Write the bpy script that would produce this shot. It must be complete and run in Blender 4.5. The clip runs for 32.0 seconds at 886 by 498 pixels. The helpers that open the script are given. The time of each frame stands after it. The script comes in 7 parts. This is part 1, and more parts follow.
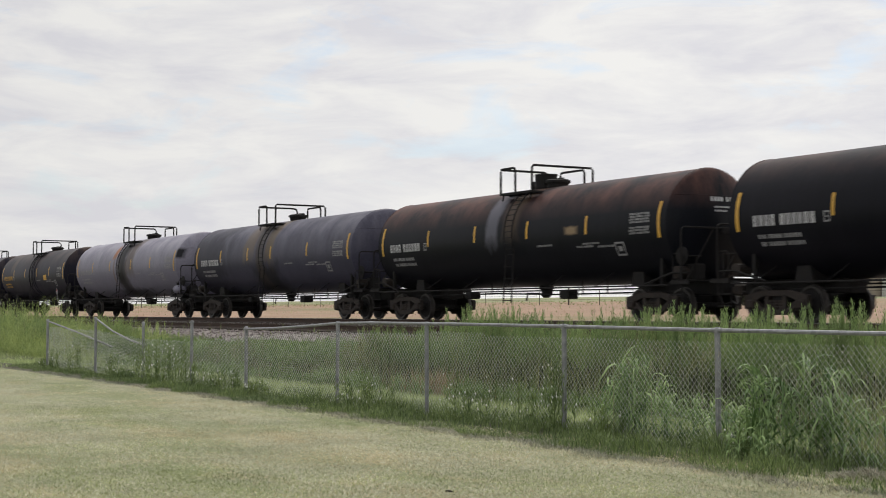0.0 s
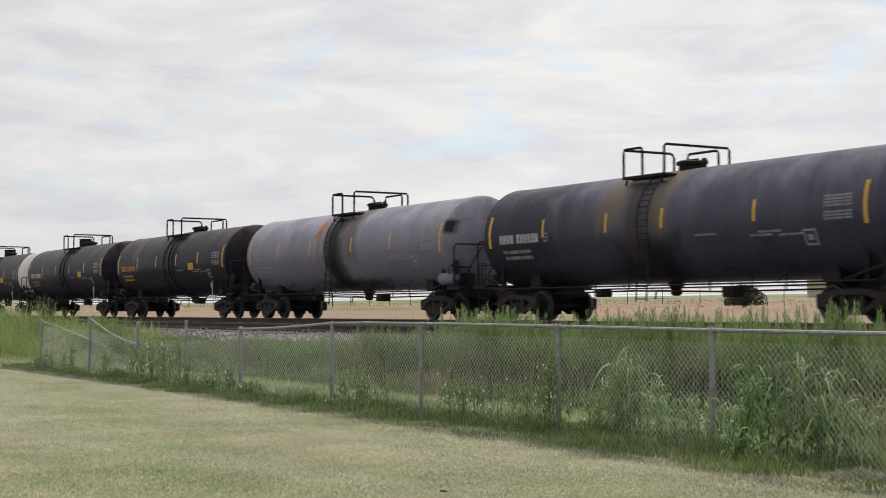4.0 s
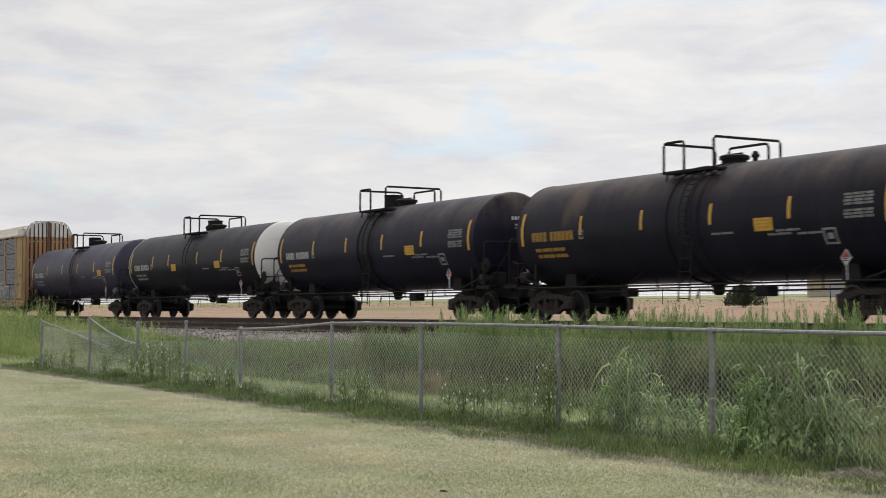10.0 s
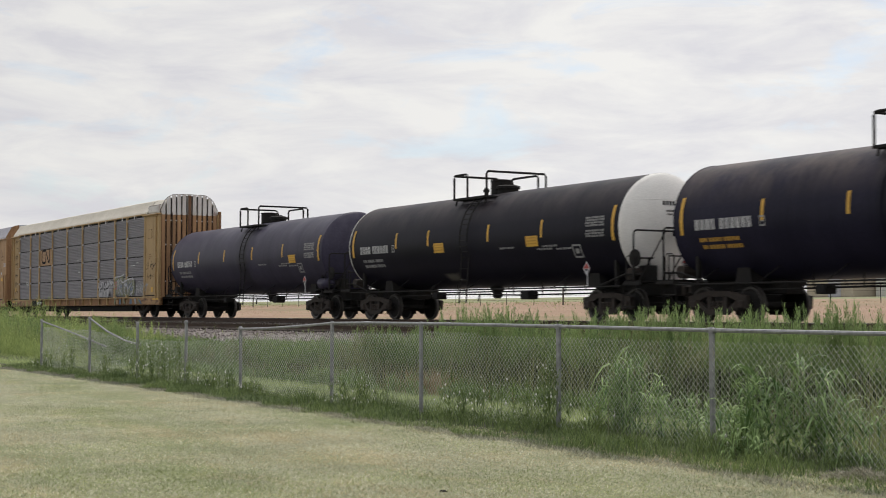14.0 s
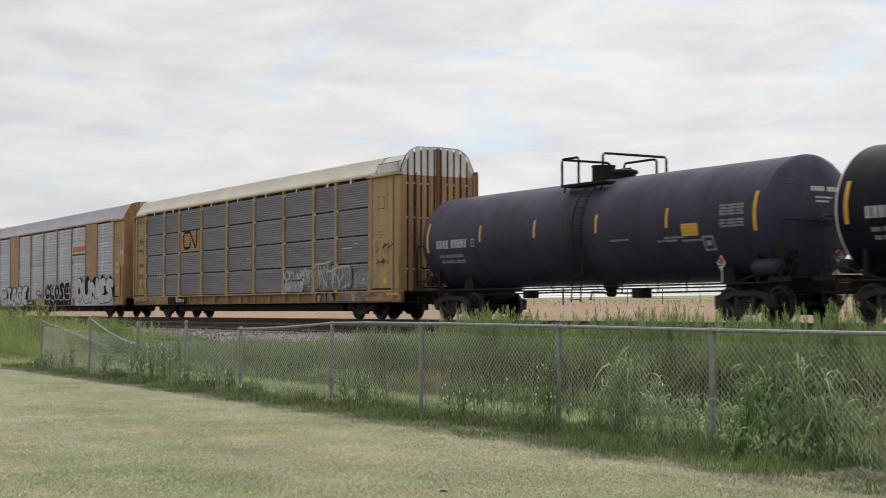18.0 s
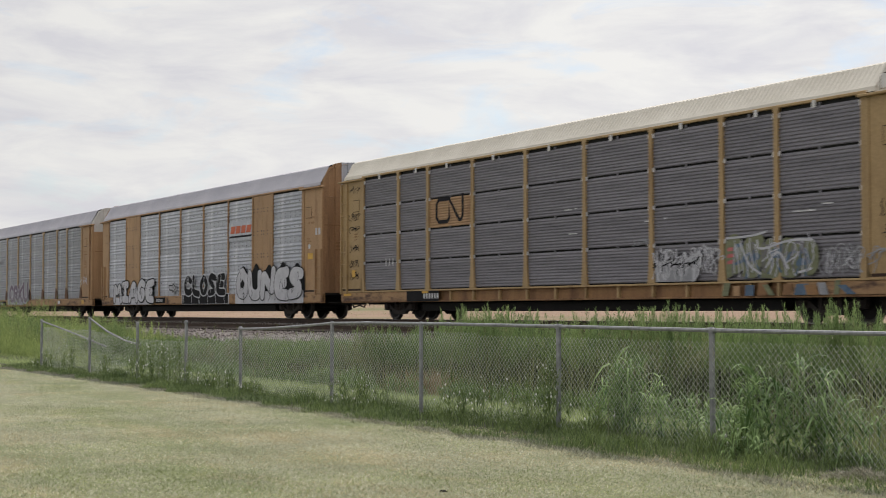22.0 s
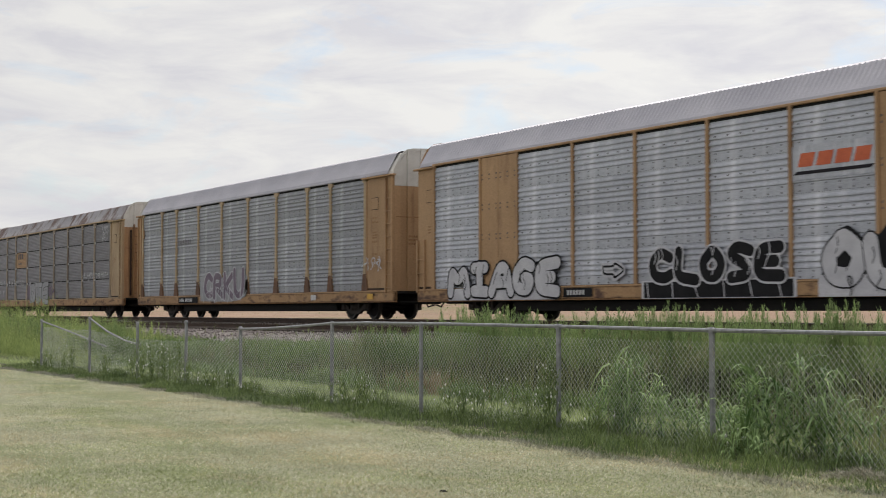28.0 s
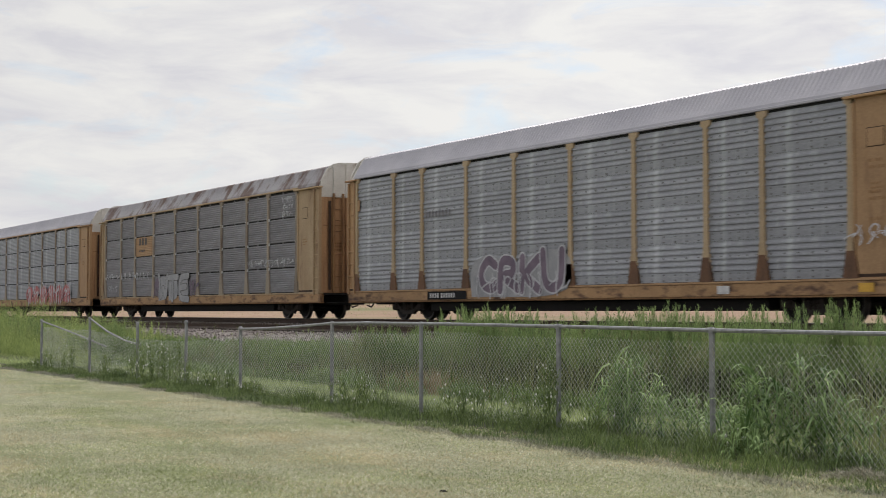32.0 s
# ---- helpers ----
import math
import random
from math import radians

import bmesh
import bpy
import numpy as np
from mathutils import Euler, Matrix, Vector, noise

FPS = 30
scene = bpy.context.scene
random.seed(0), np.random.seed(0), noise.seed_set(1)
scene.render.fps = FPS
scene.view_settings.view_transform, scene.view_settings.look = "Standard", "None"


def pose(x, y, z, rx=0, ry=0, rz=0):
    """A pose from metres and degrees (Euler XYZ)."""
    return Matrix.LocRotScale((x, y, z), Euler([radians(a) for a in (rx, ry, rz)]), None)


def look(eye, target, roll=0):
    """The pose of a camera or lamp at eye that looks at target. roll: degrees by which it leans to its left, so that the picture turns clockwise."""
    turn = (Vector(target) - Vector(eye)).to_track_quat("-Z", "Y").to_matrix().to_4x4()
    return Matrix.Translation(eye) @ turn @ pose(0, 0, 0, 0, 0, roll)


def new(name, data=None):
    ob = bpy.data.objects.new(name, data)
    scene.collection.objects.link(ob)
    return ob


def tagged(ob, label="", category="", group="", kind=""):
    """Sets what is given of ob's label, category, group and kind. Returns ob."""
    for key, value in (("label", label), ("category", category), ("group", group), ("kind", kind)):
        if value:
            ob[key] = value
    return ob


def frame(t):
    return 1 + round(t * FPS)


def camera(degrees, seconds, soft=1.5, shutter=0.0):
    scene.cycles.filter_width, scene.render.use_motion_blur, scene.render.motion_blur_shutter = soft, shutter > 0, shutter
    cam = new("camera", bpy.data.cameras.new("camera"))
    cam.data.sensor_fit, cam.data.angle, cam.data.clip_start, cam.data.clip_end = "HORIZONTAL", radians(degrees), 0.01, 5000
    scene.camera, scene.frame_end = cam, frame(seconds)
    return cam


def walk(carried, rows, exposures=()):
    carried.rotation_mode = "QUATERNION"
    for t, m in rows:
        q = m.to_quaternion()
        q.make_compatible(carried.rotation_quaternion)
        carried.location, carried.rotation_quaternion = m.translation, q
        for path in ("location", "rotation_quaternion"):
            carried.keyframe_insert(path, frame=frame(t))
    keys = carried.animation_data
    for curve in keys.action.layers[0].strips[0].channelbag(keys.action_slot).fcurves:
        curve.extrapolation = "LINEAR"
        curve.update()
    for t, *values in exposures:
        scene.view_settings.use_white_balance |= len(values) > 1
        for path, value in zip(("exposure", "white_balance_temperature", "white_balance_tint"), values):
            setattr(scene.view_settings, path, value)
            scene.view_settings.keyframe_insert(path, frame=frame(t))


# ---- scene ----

# The track runs along x; the train rolls towards +x. The lawn is z = 0.
RAIL = 1.12
EYE = Vector((0.0, -26.2, 1.40))
VIEW, PITCH = 149.38, 2.445


def aim(pan):
    a, p = radians(VIEW + pan), radians(PITCH)
    return look(EYE, EYE + Vector((math.cos(a) * math.cos(p), math.sin(a) * math.cos(p), math.sin(p))))


cam = camera(33.58, 32.0, soft=0.95, shutter=0.5)
walk(cam, [(0.0, aim(0.215)), (0.5, aim(0.19)), (1.0, aim(0.13)), (1.5, aim(0.07)), (2.0, aim(0.05)),
           (2.5, aim(0.028)), (3.0, aim(0.02)), (3.5, aim(0.004)), (5.5, aim(0.0)), (32.0, aim(0.0))])

# ---- world, sun ----
world = bpy.data.worlds.new("world")
scene.world = world
world.use_nodes = True


def build_world():
    nt = world.node_tree
    n, l = nt.nodes, nt.links
    bg = n["Background"]
    sky = n.new("ShaderNodeTexSky")
    sky.sky_type, sky.sun_disc = "NISHITA", False
    sky.sun_elevation, sky.sun_rotation = radians(58), radians(-35)
    tc = n.new("ShaderNodeTexCoord")
    mp = n.new("ShaderNodeMapping")
    mp.inputs["Scale"].default_value = (1.0, 1.0, 3.2)
    l.new(tc.outputs["Generated"], mp.inputs["Vector"])
    n1 = n.new("ShaderNodeTexNoise")
    n1.inputs["Scale"].default_value, n1.inputs["Detail"].default_value, n1.inputs["Roughness"].default_value = 9.0, 10, 0.58
    n1.inputs["Distortion"].default_value = 0.5
    l.new(mp.outputs[0], n1.inputs["Vector"])
    r1 = n.new("ShaderNodeValToRGB")
    r1.color_ramp.elements[0].color = (0.5, 0.5, 0.5, 1)
    r1.color_ramp.elements[0].position, r1.color_ramp.elements[1].position = 0.31, 0.45
    l.new(n1.outputs[0], r1.inputs[0])
    n2 = n.new("ShaderNodeTexNoise")
    n2.inputs["Scale"].default_value, n2.inputs["Detail"].default_value, n2.inputs["Roughness"].default_value = 9.0, 11, 0.60
    n2.inputs["Distortion"].default_value = 0.35
    mp2 = n.new("ShaderNodeMapping")
    mp2.inputs["Scale"].default_value, mp2.inputs["Location"].default_value = (1.0, 1.0, 4.2), (3.1, 1.7, 0.4)
    l.new(tc.outputs["Generated"], mp2.inputs["Vector"])
    l.new(mp2.outputs[0], n2.inputs["Vector"])
    r2 = n.new("ShaderNodeValToRGB")
    r2.color_ramp.elements[0].position, r2.color_ramp.elements[1].position = 0.36, 0.62
    r2.color_ramp.elements[0].color, r2.color_ramp.elements[1].color = (0.79, 0.785, 0.825, 1), (0.955, 0.945, 0.925, 1)
    l.new(n2.outputs[0], r2.inputs[0])
    dim = n.new("ShaderNodeMix")
    dim.data_type, dim.blend_type = "RGBA", "MULTIPLY"
    dim.inputs["Factor"].default_value = 1.0
    dim.inputs["B"].default_value = (0.14, 0.14, 0.14, 1)
    l.new(sky.outputs[0], dim.inputs["A"])
    mix = n.new("ShaderNodeMix")
    mix.data_type = "RGBA"
    l.new(r1.outputs[0], mix.inputs["Factor"])
    l.new(dim.outputs["Result"], mix.inputs["A"])
    l.new(r2.outputs[0], mix.inputs["B"])
    sp = n.new("ShaderNodeSeparateXYZ")
    l.new(tc.outputs["Generated"], sp.inputs[0])
    gr = n.new("ShaderNodeMapRange")
    gr.inputs[1].default_value, gr.inputs[2].default_value, gr.inputs[3].default_value, gr.inputs[4].default_value = 0.15, 0.62, 0.90, 1.01
    l.new(sp.outputs[1], gr.inputs[0])
    tone = n.new("ShaderNodeMix")
    tone.data_type, tone.blend_type = "RGBA", "MULTIPLY"
    tone.inputs["Factor"].default_value = 1.0
    l.new(mix.outputs["Result"], tone.inputs["A"])
    l.new(gr.outputs[0], tone.inputs["B"])
    l.new(tone.outputs["Result"], bg.inputs["Color"])
    bg.inputs["Strength"].default_value = 0.92


build_world()
sun = new("sun", bpy.data.lights.new("sun", "SUN"))
sun.data.energy, sun.data.angle, sun.data.color = 2.3, radians(10), (1.0, 0.95, 0.88)
sun.matrix_world = look((0, 0, 60), (0.30 * 10, -0.28 * 10, 60 - 8.0))
scene.view_settings.exposure = 0.0


# ---- materials ----
def ramp(n, a, b, c0, c1):
    r = n.new("ShaderNodeValToRGB")
    r.color_ramp.elements[0].position, r.color_ramp.elements[1].position = a, b
    r.color_ramp.elements[0].color, r.color_ramp.elements[1].color = (*c0, 1), (*c1, 1)
    return r


def mat(name, c0, c1, scale=3.0, rough=0.7, metal=0.0, bump=0.0, stretch=(1, 1, 1), spread=0.0, fine=40.0, stain=None, bands=(), dust_sheen=None, gloss=0.5, streak=0.5):
    """Two-scale noise between two colours; stain: (colour, scale, low, high, stretch); bands: stains and darker patches
    at a stretch of x and z.
    """
    m = bpy.data.materials.new(name)
    m.use_nodes = True
    n, l = m.node_tree.nodes, m.node_tree.links
    b = n["Principled BSDF"]
    tc = n.new("ShaderNodeTexCoord")

    def noise_at(sc, st, detail=5, rg=0.6):
        mp = n.new("ShaderNodeMapping")
        mp.inputs["Scale"].default_value = st
        l.new(tc.outputs["Object"], mp.inputs["Vector"])
        t = n.new("ShaderNodeTexNoise")
        t.inputs["Scale"].default_value, t.inputs["Detail"].default_value, t.inputs["Roughness"].default_value = sc, detail, rg
        l.new(mp.outputs[0], t.inputs["Vector"])
        return t

    def mixed(fac, a, b_, blend="MIX"):
        x = n.new("ShaderNodeMix")
        x.data_type, x.blend_type = "RGBA", blend
        if isinstance(fac, float):
            x.inputs["Factor"].default_value = fac
        else:
            l.new(fac, x.inputs["Factor"])
        for k, v in (("A", a), ("B", b_)):
            if isinstance(v, tuple):
                x.inputs[k].default_value = (*v, 1)
            else:
                l.new(v, x.inputs[k])
        return x.outputs["Result"]

    big = noise_at(scale, stretch)
    r = ramp(n, 0.3, 0.7, c0, c1)
    l.new(big.outputs[0], r.inputs[0])
    col = r.outputs[0]
    small = noise_at(fine, (1, 1, 1), 3)
    g = ramp(n, 0.25, 0.75, (0.72, 0.72, 0.72), (1.2, 1.2, 1.2))
    l.new(small.outputs[0], g.inputs[0])
    col = mixed(0.7, col, g.outputs[0], "MULTIPLY")
    if dust_sheen:
        # (colour, strength, low, high): settled dirt and painted sky sheen on the upper part of a shell, in streaks
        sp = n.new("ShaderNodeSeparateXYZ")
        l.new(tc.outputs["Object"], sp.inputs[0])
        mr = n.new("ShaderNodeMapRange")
        mr.inputs[1].default_value, mr.inputs[2].default_value = dust_sheen[2], dust_sheen[3]
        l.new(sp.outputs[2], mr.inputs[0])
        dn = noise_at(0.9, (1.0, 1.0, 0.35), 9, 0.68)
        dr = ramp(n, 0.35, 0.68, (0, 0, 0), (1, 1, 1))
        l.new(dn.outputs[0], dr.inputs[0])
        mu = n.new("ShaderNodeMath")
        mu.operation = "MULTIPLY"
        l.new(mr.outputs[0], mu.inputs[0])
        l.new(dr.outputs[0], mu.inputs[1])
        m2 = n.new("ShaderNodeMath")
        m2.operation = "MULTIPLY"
        m2.inputs[1].default_value = dust_sheen[1]
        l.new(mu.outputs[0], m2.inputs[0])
        col = mixed(m2.outputs[0], col, dust_sheen[0])
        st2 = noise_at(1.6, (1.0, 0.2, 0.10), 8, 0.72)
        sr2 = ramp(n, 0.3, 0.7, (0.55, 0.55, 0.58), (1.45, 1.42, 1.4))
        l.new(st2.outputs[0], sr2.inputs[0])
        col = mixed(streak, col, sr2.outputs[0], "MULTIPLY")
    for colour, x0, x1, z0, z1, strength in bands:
        # a colour with ragged edges on a stretch of the shell: stains, darker patches
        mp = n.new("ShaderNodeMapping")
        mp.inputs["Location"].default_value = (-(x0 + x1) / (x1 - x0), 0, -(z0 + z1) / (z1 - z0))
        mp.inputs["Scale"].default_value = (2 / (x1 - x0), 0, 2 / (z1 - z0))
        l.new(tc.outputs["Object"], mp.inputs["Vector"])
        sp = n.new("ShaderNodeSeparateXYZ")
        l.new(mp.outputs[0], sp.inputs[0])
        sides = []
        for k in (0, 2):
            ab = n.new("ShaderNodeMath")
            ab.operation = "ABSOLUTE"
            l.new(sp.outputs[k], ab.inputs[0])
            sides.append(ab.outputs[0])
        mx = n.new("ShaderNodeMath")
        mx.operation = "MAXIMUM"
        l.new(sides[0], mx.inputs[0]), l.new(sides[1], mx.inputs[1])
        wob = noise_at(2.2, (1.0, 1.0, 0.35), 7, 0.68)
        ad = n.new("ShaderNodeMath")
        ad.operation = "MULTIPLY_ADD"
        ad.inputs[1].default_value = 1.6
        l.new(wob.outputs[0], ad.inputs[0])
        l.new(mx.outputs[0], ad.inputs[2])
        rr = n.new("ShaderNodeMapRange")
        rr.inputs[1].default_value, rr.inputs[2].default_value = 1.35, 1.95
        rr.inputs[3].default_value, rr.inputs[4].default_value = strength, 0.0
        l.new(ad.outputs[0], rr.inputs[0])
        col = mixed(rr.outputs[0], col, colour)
    if stain:
        sc, s_scale, lo, hi, st = stain
        sn = noise_at(s_scale, st, 6)
        sr = ramp(n, lo, hi, (0, 0, 0), (1, 1, 1))
        l.new(sn.outputs[0], sr.inputs[0])
        col = mixed(sr.outputs[0], col, sc)
    if spread:
        oi = n.new("ShaderNodeObjectInfo")
        sr = ramp(n, 0.0, 1.0, (1 - spread,) * 3, (1 + spread,) * 3)
        l.new(oi.outputs["Random"], sr.inputs[0])
        col = mixed(1.0, col, sr.outputs[0], "MULTIPLY")
    l.new(col, b.inputs["Base Color"])
    rv = n.new("ShaderNodeMapRange")
    rv.inputs[3].default_value, rv.inputs[4].default_value = max(0.05, rough - 0.12), min(1.0, rough + 0.12)
    l.new(big.outputs[0], rv.inputs[0])
    l.new(rv.outputs[0], b.inputs["Roughness"])
    b.inputs["Metallic"].default_value = metal
    b.inputs["Specular IOR Level"].default_value = gloss
    if bump:
        bp = n.new("ShaderNodeBump")
        bp.inputs["Strength"].default_value, bp.inputs["Distance"].default_value = 1.0, bump
        l.new(small.outputs[0], bp.inputs["Height"])
        l.new(bp.outputs[0], b.inputs["Normal"])
    return m


def leafy(name, c0, c1, trans=0.35, rough=0.6):
    """Foliage: colour by island, light passing through."""
    m = bpy.data.materials.new(name)
    m.use_nodes = True
    n, l = m.node_tree.nodes, m.node_tree.links
    b = n["Principled BSDF"]
    g = n.new("ShaderNodeNewGeometry")
    r = ramp(n, 0.0, 1.0, c0, c1)
    l.new(g.outputs["Random Per Island"], r.inputs[0])
    tc = n.new("ShaderNodeTexCoord")
    t = n.new("ShaderNodeTexNoise")
    t.inputs["Scale"].default_value, t.inputs["Detail"].default_value = 0.9, 4
    l.new(tc.outputs["Object"], t.inputs["Vector"])
    g2 = ramp(n, 0.3, 0.7, (0.65, 0.7, 0.6), (1.3, 1.25, 1.1))
    l.new(t.outputs[0], g2.inputs[0])
    x = n.new("ShaderNodeMix")
    x.data_type, x.blend_type = "RGBA", "MULTIPLY"
    x.inputs["Factor"].default_value = 1.0
    l.new(r.outputs[0], x.inputs["A"])
    l.new(g2.outputs[0], x.inputs["B"])
    l.new(x.outputs["Result"], b.inputs["Base Color"])
    b.inputs["Roughness"].default_value = rough
    tr = n.new("ShaderNodeBsdfTranslucent")
    l.new(x.outputs["Result"], tr.inputs["Color"])
    ms = n.new("ShaderNodeMixShader")
    ms.inputs[0].default_value = trans
    l.new(b.outputs[0], ms.inputs[1])
    l.new(tr.outputs[0], ms.inputs[2])
    l.new(ms.outputs[0], n["Material Output"].inputs[0])
    return m


def turf(name):
    """Mown lawn: pale clippings, green and straw patches, fine grain."""
    m = bpy.data.materials.new(name)
    m.use_nodes = True
    n, l = m.node_tree.nodes, m.node_tree.links
    b = n["Principled BSDF"]
    tc = n.new("ShaderNodeTexCoord")
    col = None
    for sc, st, lo, hi, c, k in ((2.2, (1, 1, 1), 0.35, 0.65, (0.335, 0.335, 0.235), 1.0), (0.42, (0.7, 1.5, 1), 0.47, 0.60, (0.17, 0.205, 0.085), 0.75), (0.75, (0.8, 1.6, 1), 0.53, 0.64, (0.35, 0.30, 0.185), 0.7),
                                 (7.0, (1, 1.6, 1), 0.50, 0.66, (0.155, 0.17, 0.075), 0.55), (11.0, (1, 1.4, 1), 0.56, 0.70, (0.42, 0.41, 0.32), 0.6)):
        mp = n.new("ShaderNodeMapping")
        mp.inputs["Scale"].default_value, mp.inputs["Location"].default_value = st, (sc * 3.1, sc * 1.7, 0)
        l.new(tc.outputs["Object"], mp.inputs["Vector"])
        t = n.new("ShaderNodeTexNoise")
        t.inputs["Scale"].default_value, t.inputs["Detail"].default_value, t.inputs["Roughness"].default_value = sc, 7, 0.66
        l.new(mp.outputs[0], t.inputs["Vector"])
        r = ramp(n, lo, hi, (0, 0, 0), (k, k, k))
        l.new(t.outputs[0], r.inputs[0])
        x = n.new("ShaderNodeMix")
        x.data_type = "RGBA"
        l.new(r.outputs[0], x.inputs["Factor"])
        if col:
            l.new(col, x.inputs["A"])
        else:
            x.inputs["A"].default_value = (0.25, 0.255, 0.165, 1)
        x.inputs["B"].default_value = (*c, 1)
        col = x.outputs["Result"]
    t = n.new("ShaderNodeTexNoise")
    t.inputs["Scale"].default_value, t.inputs["Detail"].default_value = 26.0, 6
    l.new(tc.outputs["Object"], t.inputs["Vector"])
    g = ramp(n, 0.3, 0.7, (0.42, 0.43, 0.36), (1.45, 1.43, 1.4))
    l.new(t.outputs[0], g.inputs[0])
    x = n.new("ShaderNodeMix")
    x.data_type, x.blend_type = "RGBA", "MULTIPLY"
    x.inputs["Factor"].default_value = 0.9
    l.new(col, x.inputs["A"]), l.new(g.outputs[0], x.inputs["B"])
    l.new(x.outputs["Result"], b.inputs["Base Color"])
    b.inputs["Roughness"].default_value = 0.95
    bp = n.new("ShaderNodeBump")
    bp.inputs["Distance"].default_value = 0.02
    l.new(t.outputs[0], bp.inputs["Height"])
    l.new(bp.outputs[0], b.inputs["Normal"])
    return m


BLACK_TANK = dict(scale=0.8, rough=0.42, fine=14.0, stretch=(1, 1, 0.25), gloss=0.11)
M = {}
M["tank_brown"] = mat("brownish_black_tank_paint", (0.004, 0.0045, 0.008), (0.008, 0.008, 0.012), dust_sheen=((0.085, 0.046, 0.038), 0.8, 3.4, 4.1), **BLACK_TANK)
M["tank_brown2"] = mat("sooty_tank_paint", (0.004, 0.005, 0.008), (0.008, 0.009, 0.013), dust_sheen=((0.16, 0.075, 0.058), 0.95, 3.0, 3.95),
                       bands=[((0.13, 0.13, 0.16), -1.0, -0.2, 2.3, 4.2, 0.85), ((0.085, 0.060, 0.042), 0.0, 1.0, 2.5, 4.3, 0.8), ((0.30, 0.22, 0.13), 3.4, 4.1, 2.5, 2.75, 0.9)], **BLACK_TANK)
# bands: brown stains and black below at the middle, darker left end
M["tank_slate"] = mat("slate_tank_paint", (0.042, 0.0415, 0.064), (0.066, 0.065, 0.096), dust_sheen=((0.20, 0.196, 0.24), 0.8, 2.3, 3.8), streak=0.2,
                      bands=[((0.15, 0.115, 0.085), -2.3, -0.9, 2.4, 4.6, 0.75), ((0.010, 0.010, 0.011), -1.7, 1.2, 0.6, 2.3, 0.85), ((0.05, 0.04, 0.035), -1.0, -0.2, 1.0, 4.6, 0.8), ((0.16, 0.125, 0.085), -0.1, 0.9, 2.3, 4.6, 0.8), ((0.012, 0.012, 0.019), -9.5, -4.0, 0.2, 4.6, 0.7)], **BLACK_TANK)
# pale upper tone: the sky's sheen on the shell, put into the colour
M["tank_grey"] = mat("grey_tank_paint", (0.165, 0.158, 0.205), (0.21, 0.202, 0.255), dust_sheen=((0.44, 0.43, 0.495), 0.75, 2.4, 3.8), streak=0.12,
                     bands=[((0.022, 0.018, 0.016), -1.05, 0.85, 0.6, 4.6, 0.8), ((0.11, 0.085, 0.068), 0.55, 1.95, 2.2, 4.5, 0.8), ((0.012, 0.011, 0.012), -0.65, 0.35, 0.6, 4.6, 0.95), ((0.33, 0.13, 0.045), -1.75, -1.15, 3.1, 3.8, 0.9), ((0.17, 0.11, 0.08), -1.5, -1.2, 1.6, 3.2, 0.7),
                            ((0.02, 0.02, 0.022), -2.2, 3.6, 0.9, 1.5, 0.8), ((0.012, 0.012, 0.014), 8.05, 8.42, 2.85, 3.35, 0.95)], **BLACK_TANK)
M["tank_rusty"] = mat("rusty_black_tank_paint", (0.010, 0.0095, 0.017), (0.019, 0.018, 0.029), dust_sheen=((0.13, 0.095, 0.078), 0.85, 3.0, 4.05), bands=[((0.10, 0.075, 0.055), -5.2, -4.2, 2.8, 4.4, 0.6)], **BLACK_TANK)
M["tank_black"] = mat("black_tank_paint", (0.010, 0.0095, 0.021), (0.019, 0.018, 0.036), dust_sheen=((0.14, 0.115, 0.10), 0.8, 2.9, 4.0), bands=[((0.006, 0.006, 0.008), -0.6, 0.7, 0.8, 4.2, 0.7)], **BLACK_TANK)
# upper dirt is coloured lighter to make up for missing sky reflection
M["tank_jet"] = mat("jet_black_tank_paint", (0.0045, 0.0045, 0.0105), (0.0095, 0.009, 0.0175), dust_sheen=((0.085, 0.070, 0.068), 0.8, 3.0, 4.1), bands=[((0.16, 0.15, 0.13), -2.0, -1.1, 1.3, 1.55, 0.8)], **BLACK_TANK)
M["tank_blue"] = mat("blue_black_tank_paint", (0.030, 0.028, 0.049), (0.050, 0.046, 0.075), dust_sheen=((0.12, 0.115, 0.145), 0.7, 2.6, 4.1), bands=[((0.008, 0.008, 0.010), -0.2, 1.0, 1.0, 4.0, 0.6)], **BLACK_TANK)
M["head_white"] = mat("white_tank_head_paint", (0.74, 0.73, 0.71), (0.84, 0.83, 0.81), scale=1.0, rough=0.5, stain=((0.20, 0.16, 0.11), 1.3, 0.66, 0.76, (1, 1, 0.25)))
M["iron"] = mat("black_iron", (0.009, 0.009, 0.010), (0.020, 0.018, 0.017), scale=4, rough=0.8, bump=0.004, gloss=0.25)
M["rust_iron"] = mat("rusty_cast_iron", (0.014, 0.012, 0.011), (0.038, 0.027, 0.021), scale=5, rough=0.85, bump=0.006)
M["tread"] = mat("worn_wheel_steel", (0.030, 0.027, 0.026), (0.075, 0.07, 0.066), scale=6, rough=0.5, metal=0.5)
M["yellow"] = mat("yellow_reflective_tape", (0.55, 0.30, 0.03), (0.68, 0.40, 0.05), scale=3, rough=0.5)
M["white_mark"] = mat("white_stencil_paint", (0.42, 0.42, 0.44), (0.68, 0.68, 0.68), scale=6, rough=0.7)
M["grey_mark"] = mat("faded_stencil_paint", (0.20, 0.20, 0.21), (0.34, 0.34, 0.34), scale=6, rough=0.7)
M["gold_mark"] = mat("yellow_stencil_paint", (0.40, 0.22, 0.03), (0.55, 0.32, 0.05), scale=6, rough=0.7)
M["red_mark"] = mat("red_placard_paint", (0.30, 0.03, 0.03), (0.42, 0.06, 0.05), scale=6, rough=0.6)
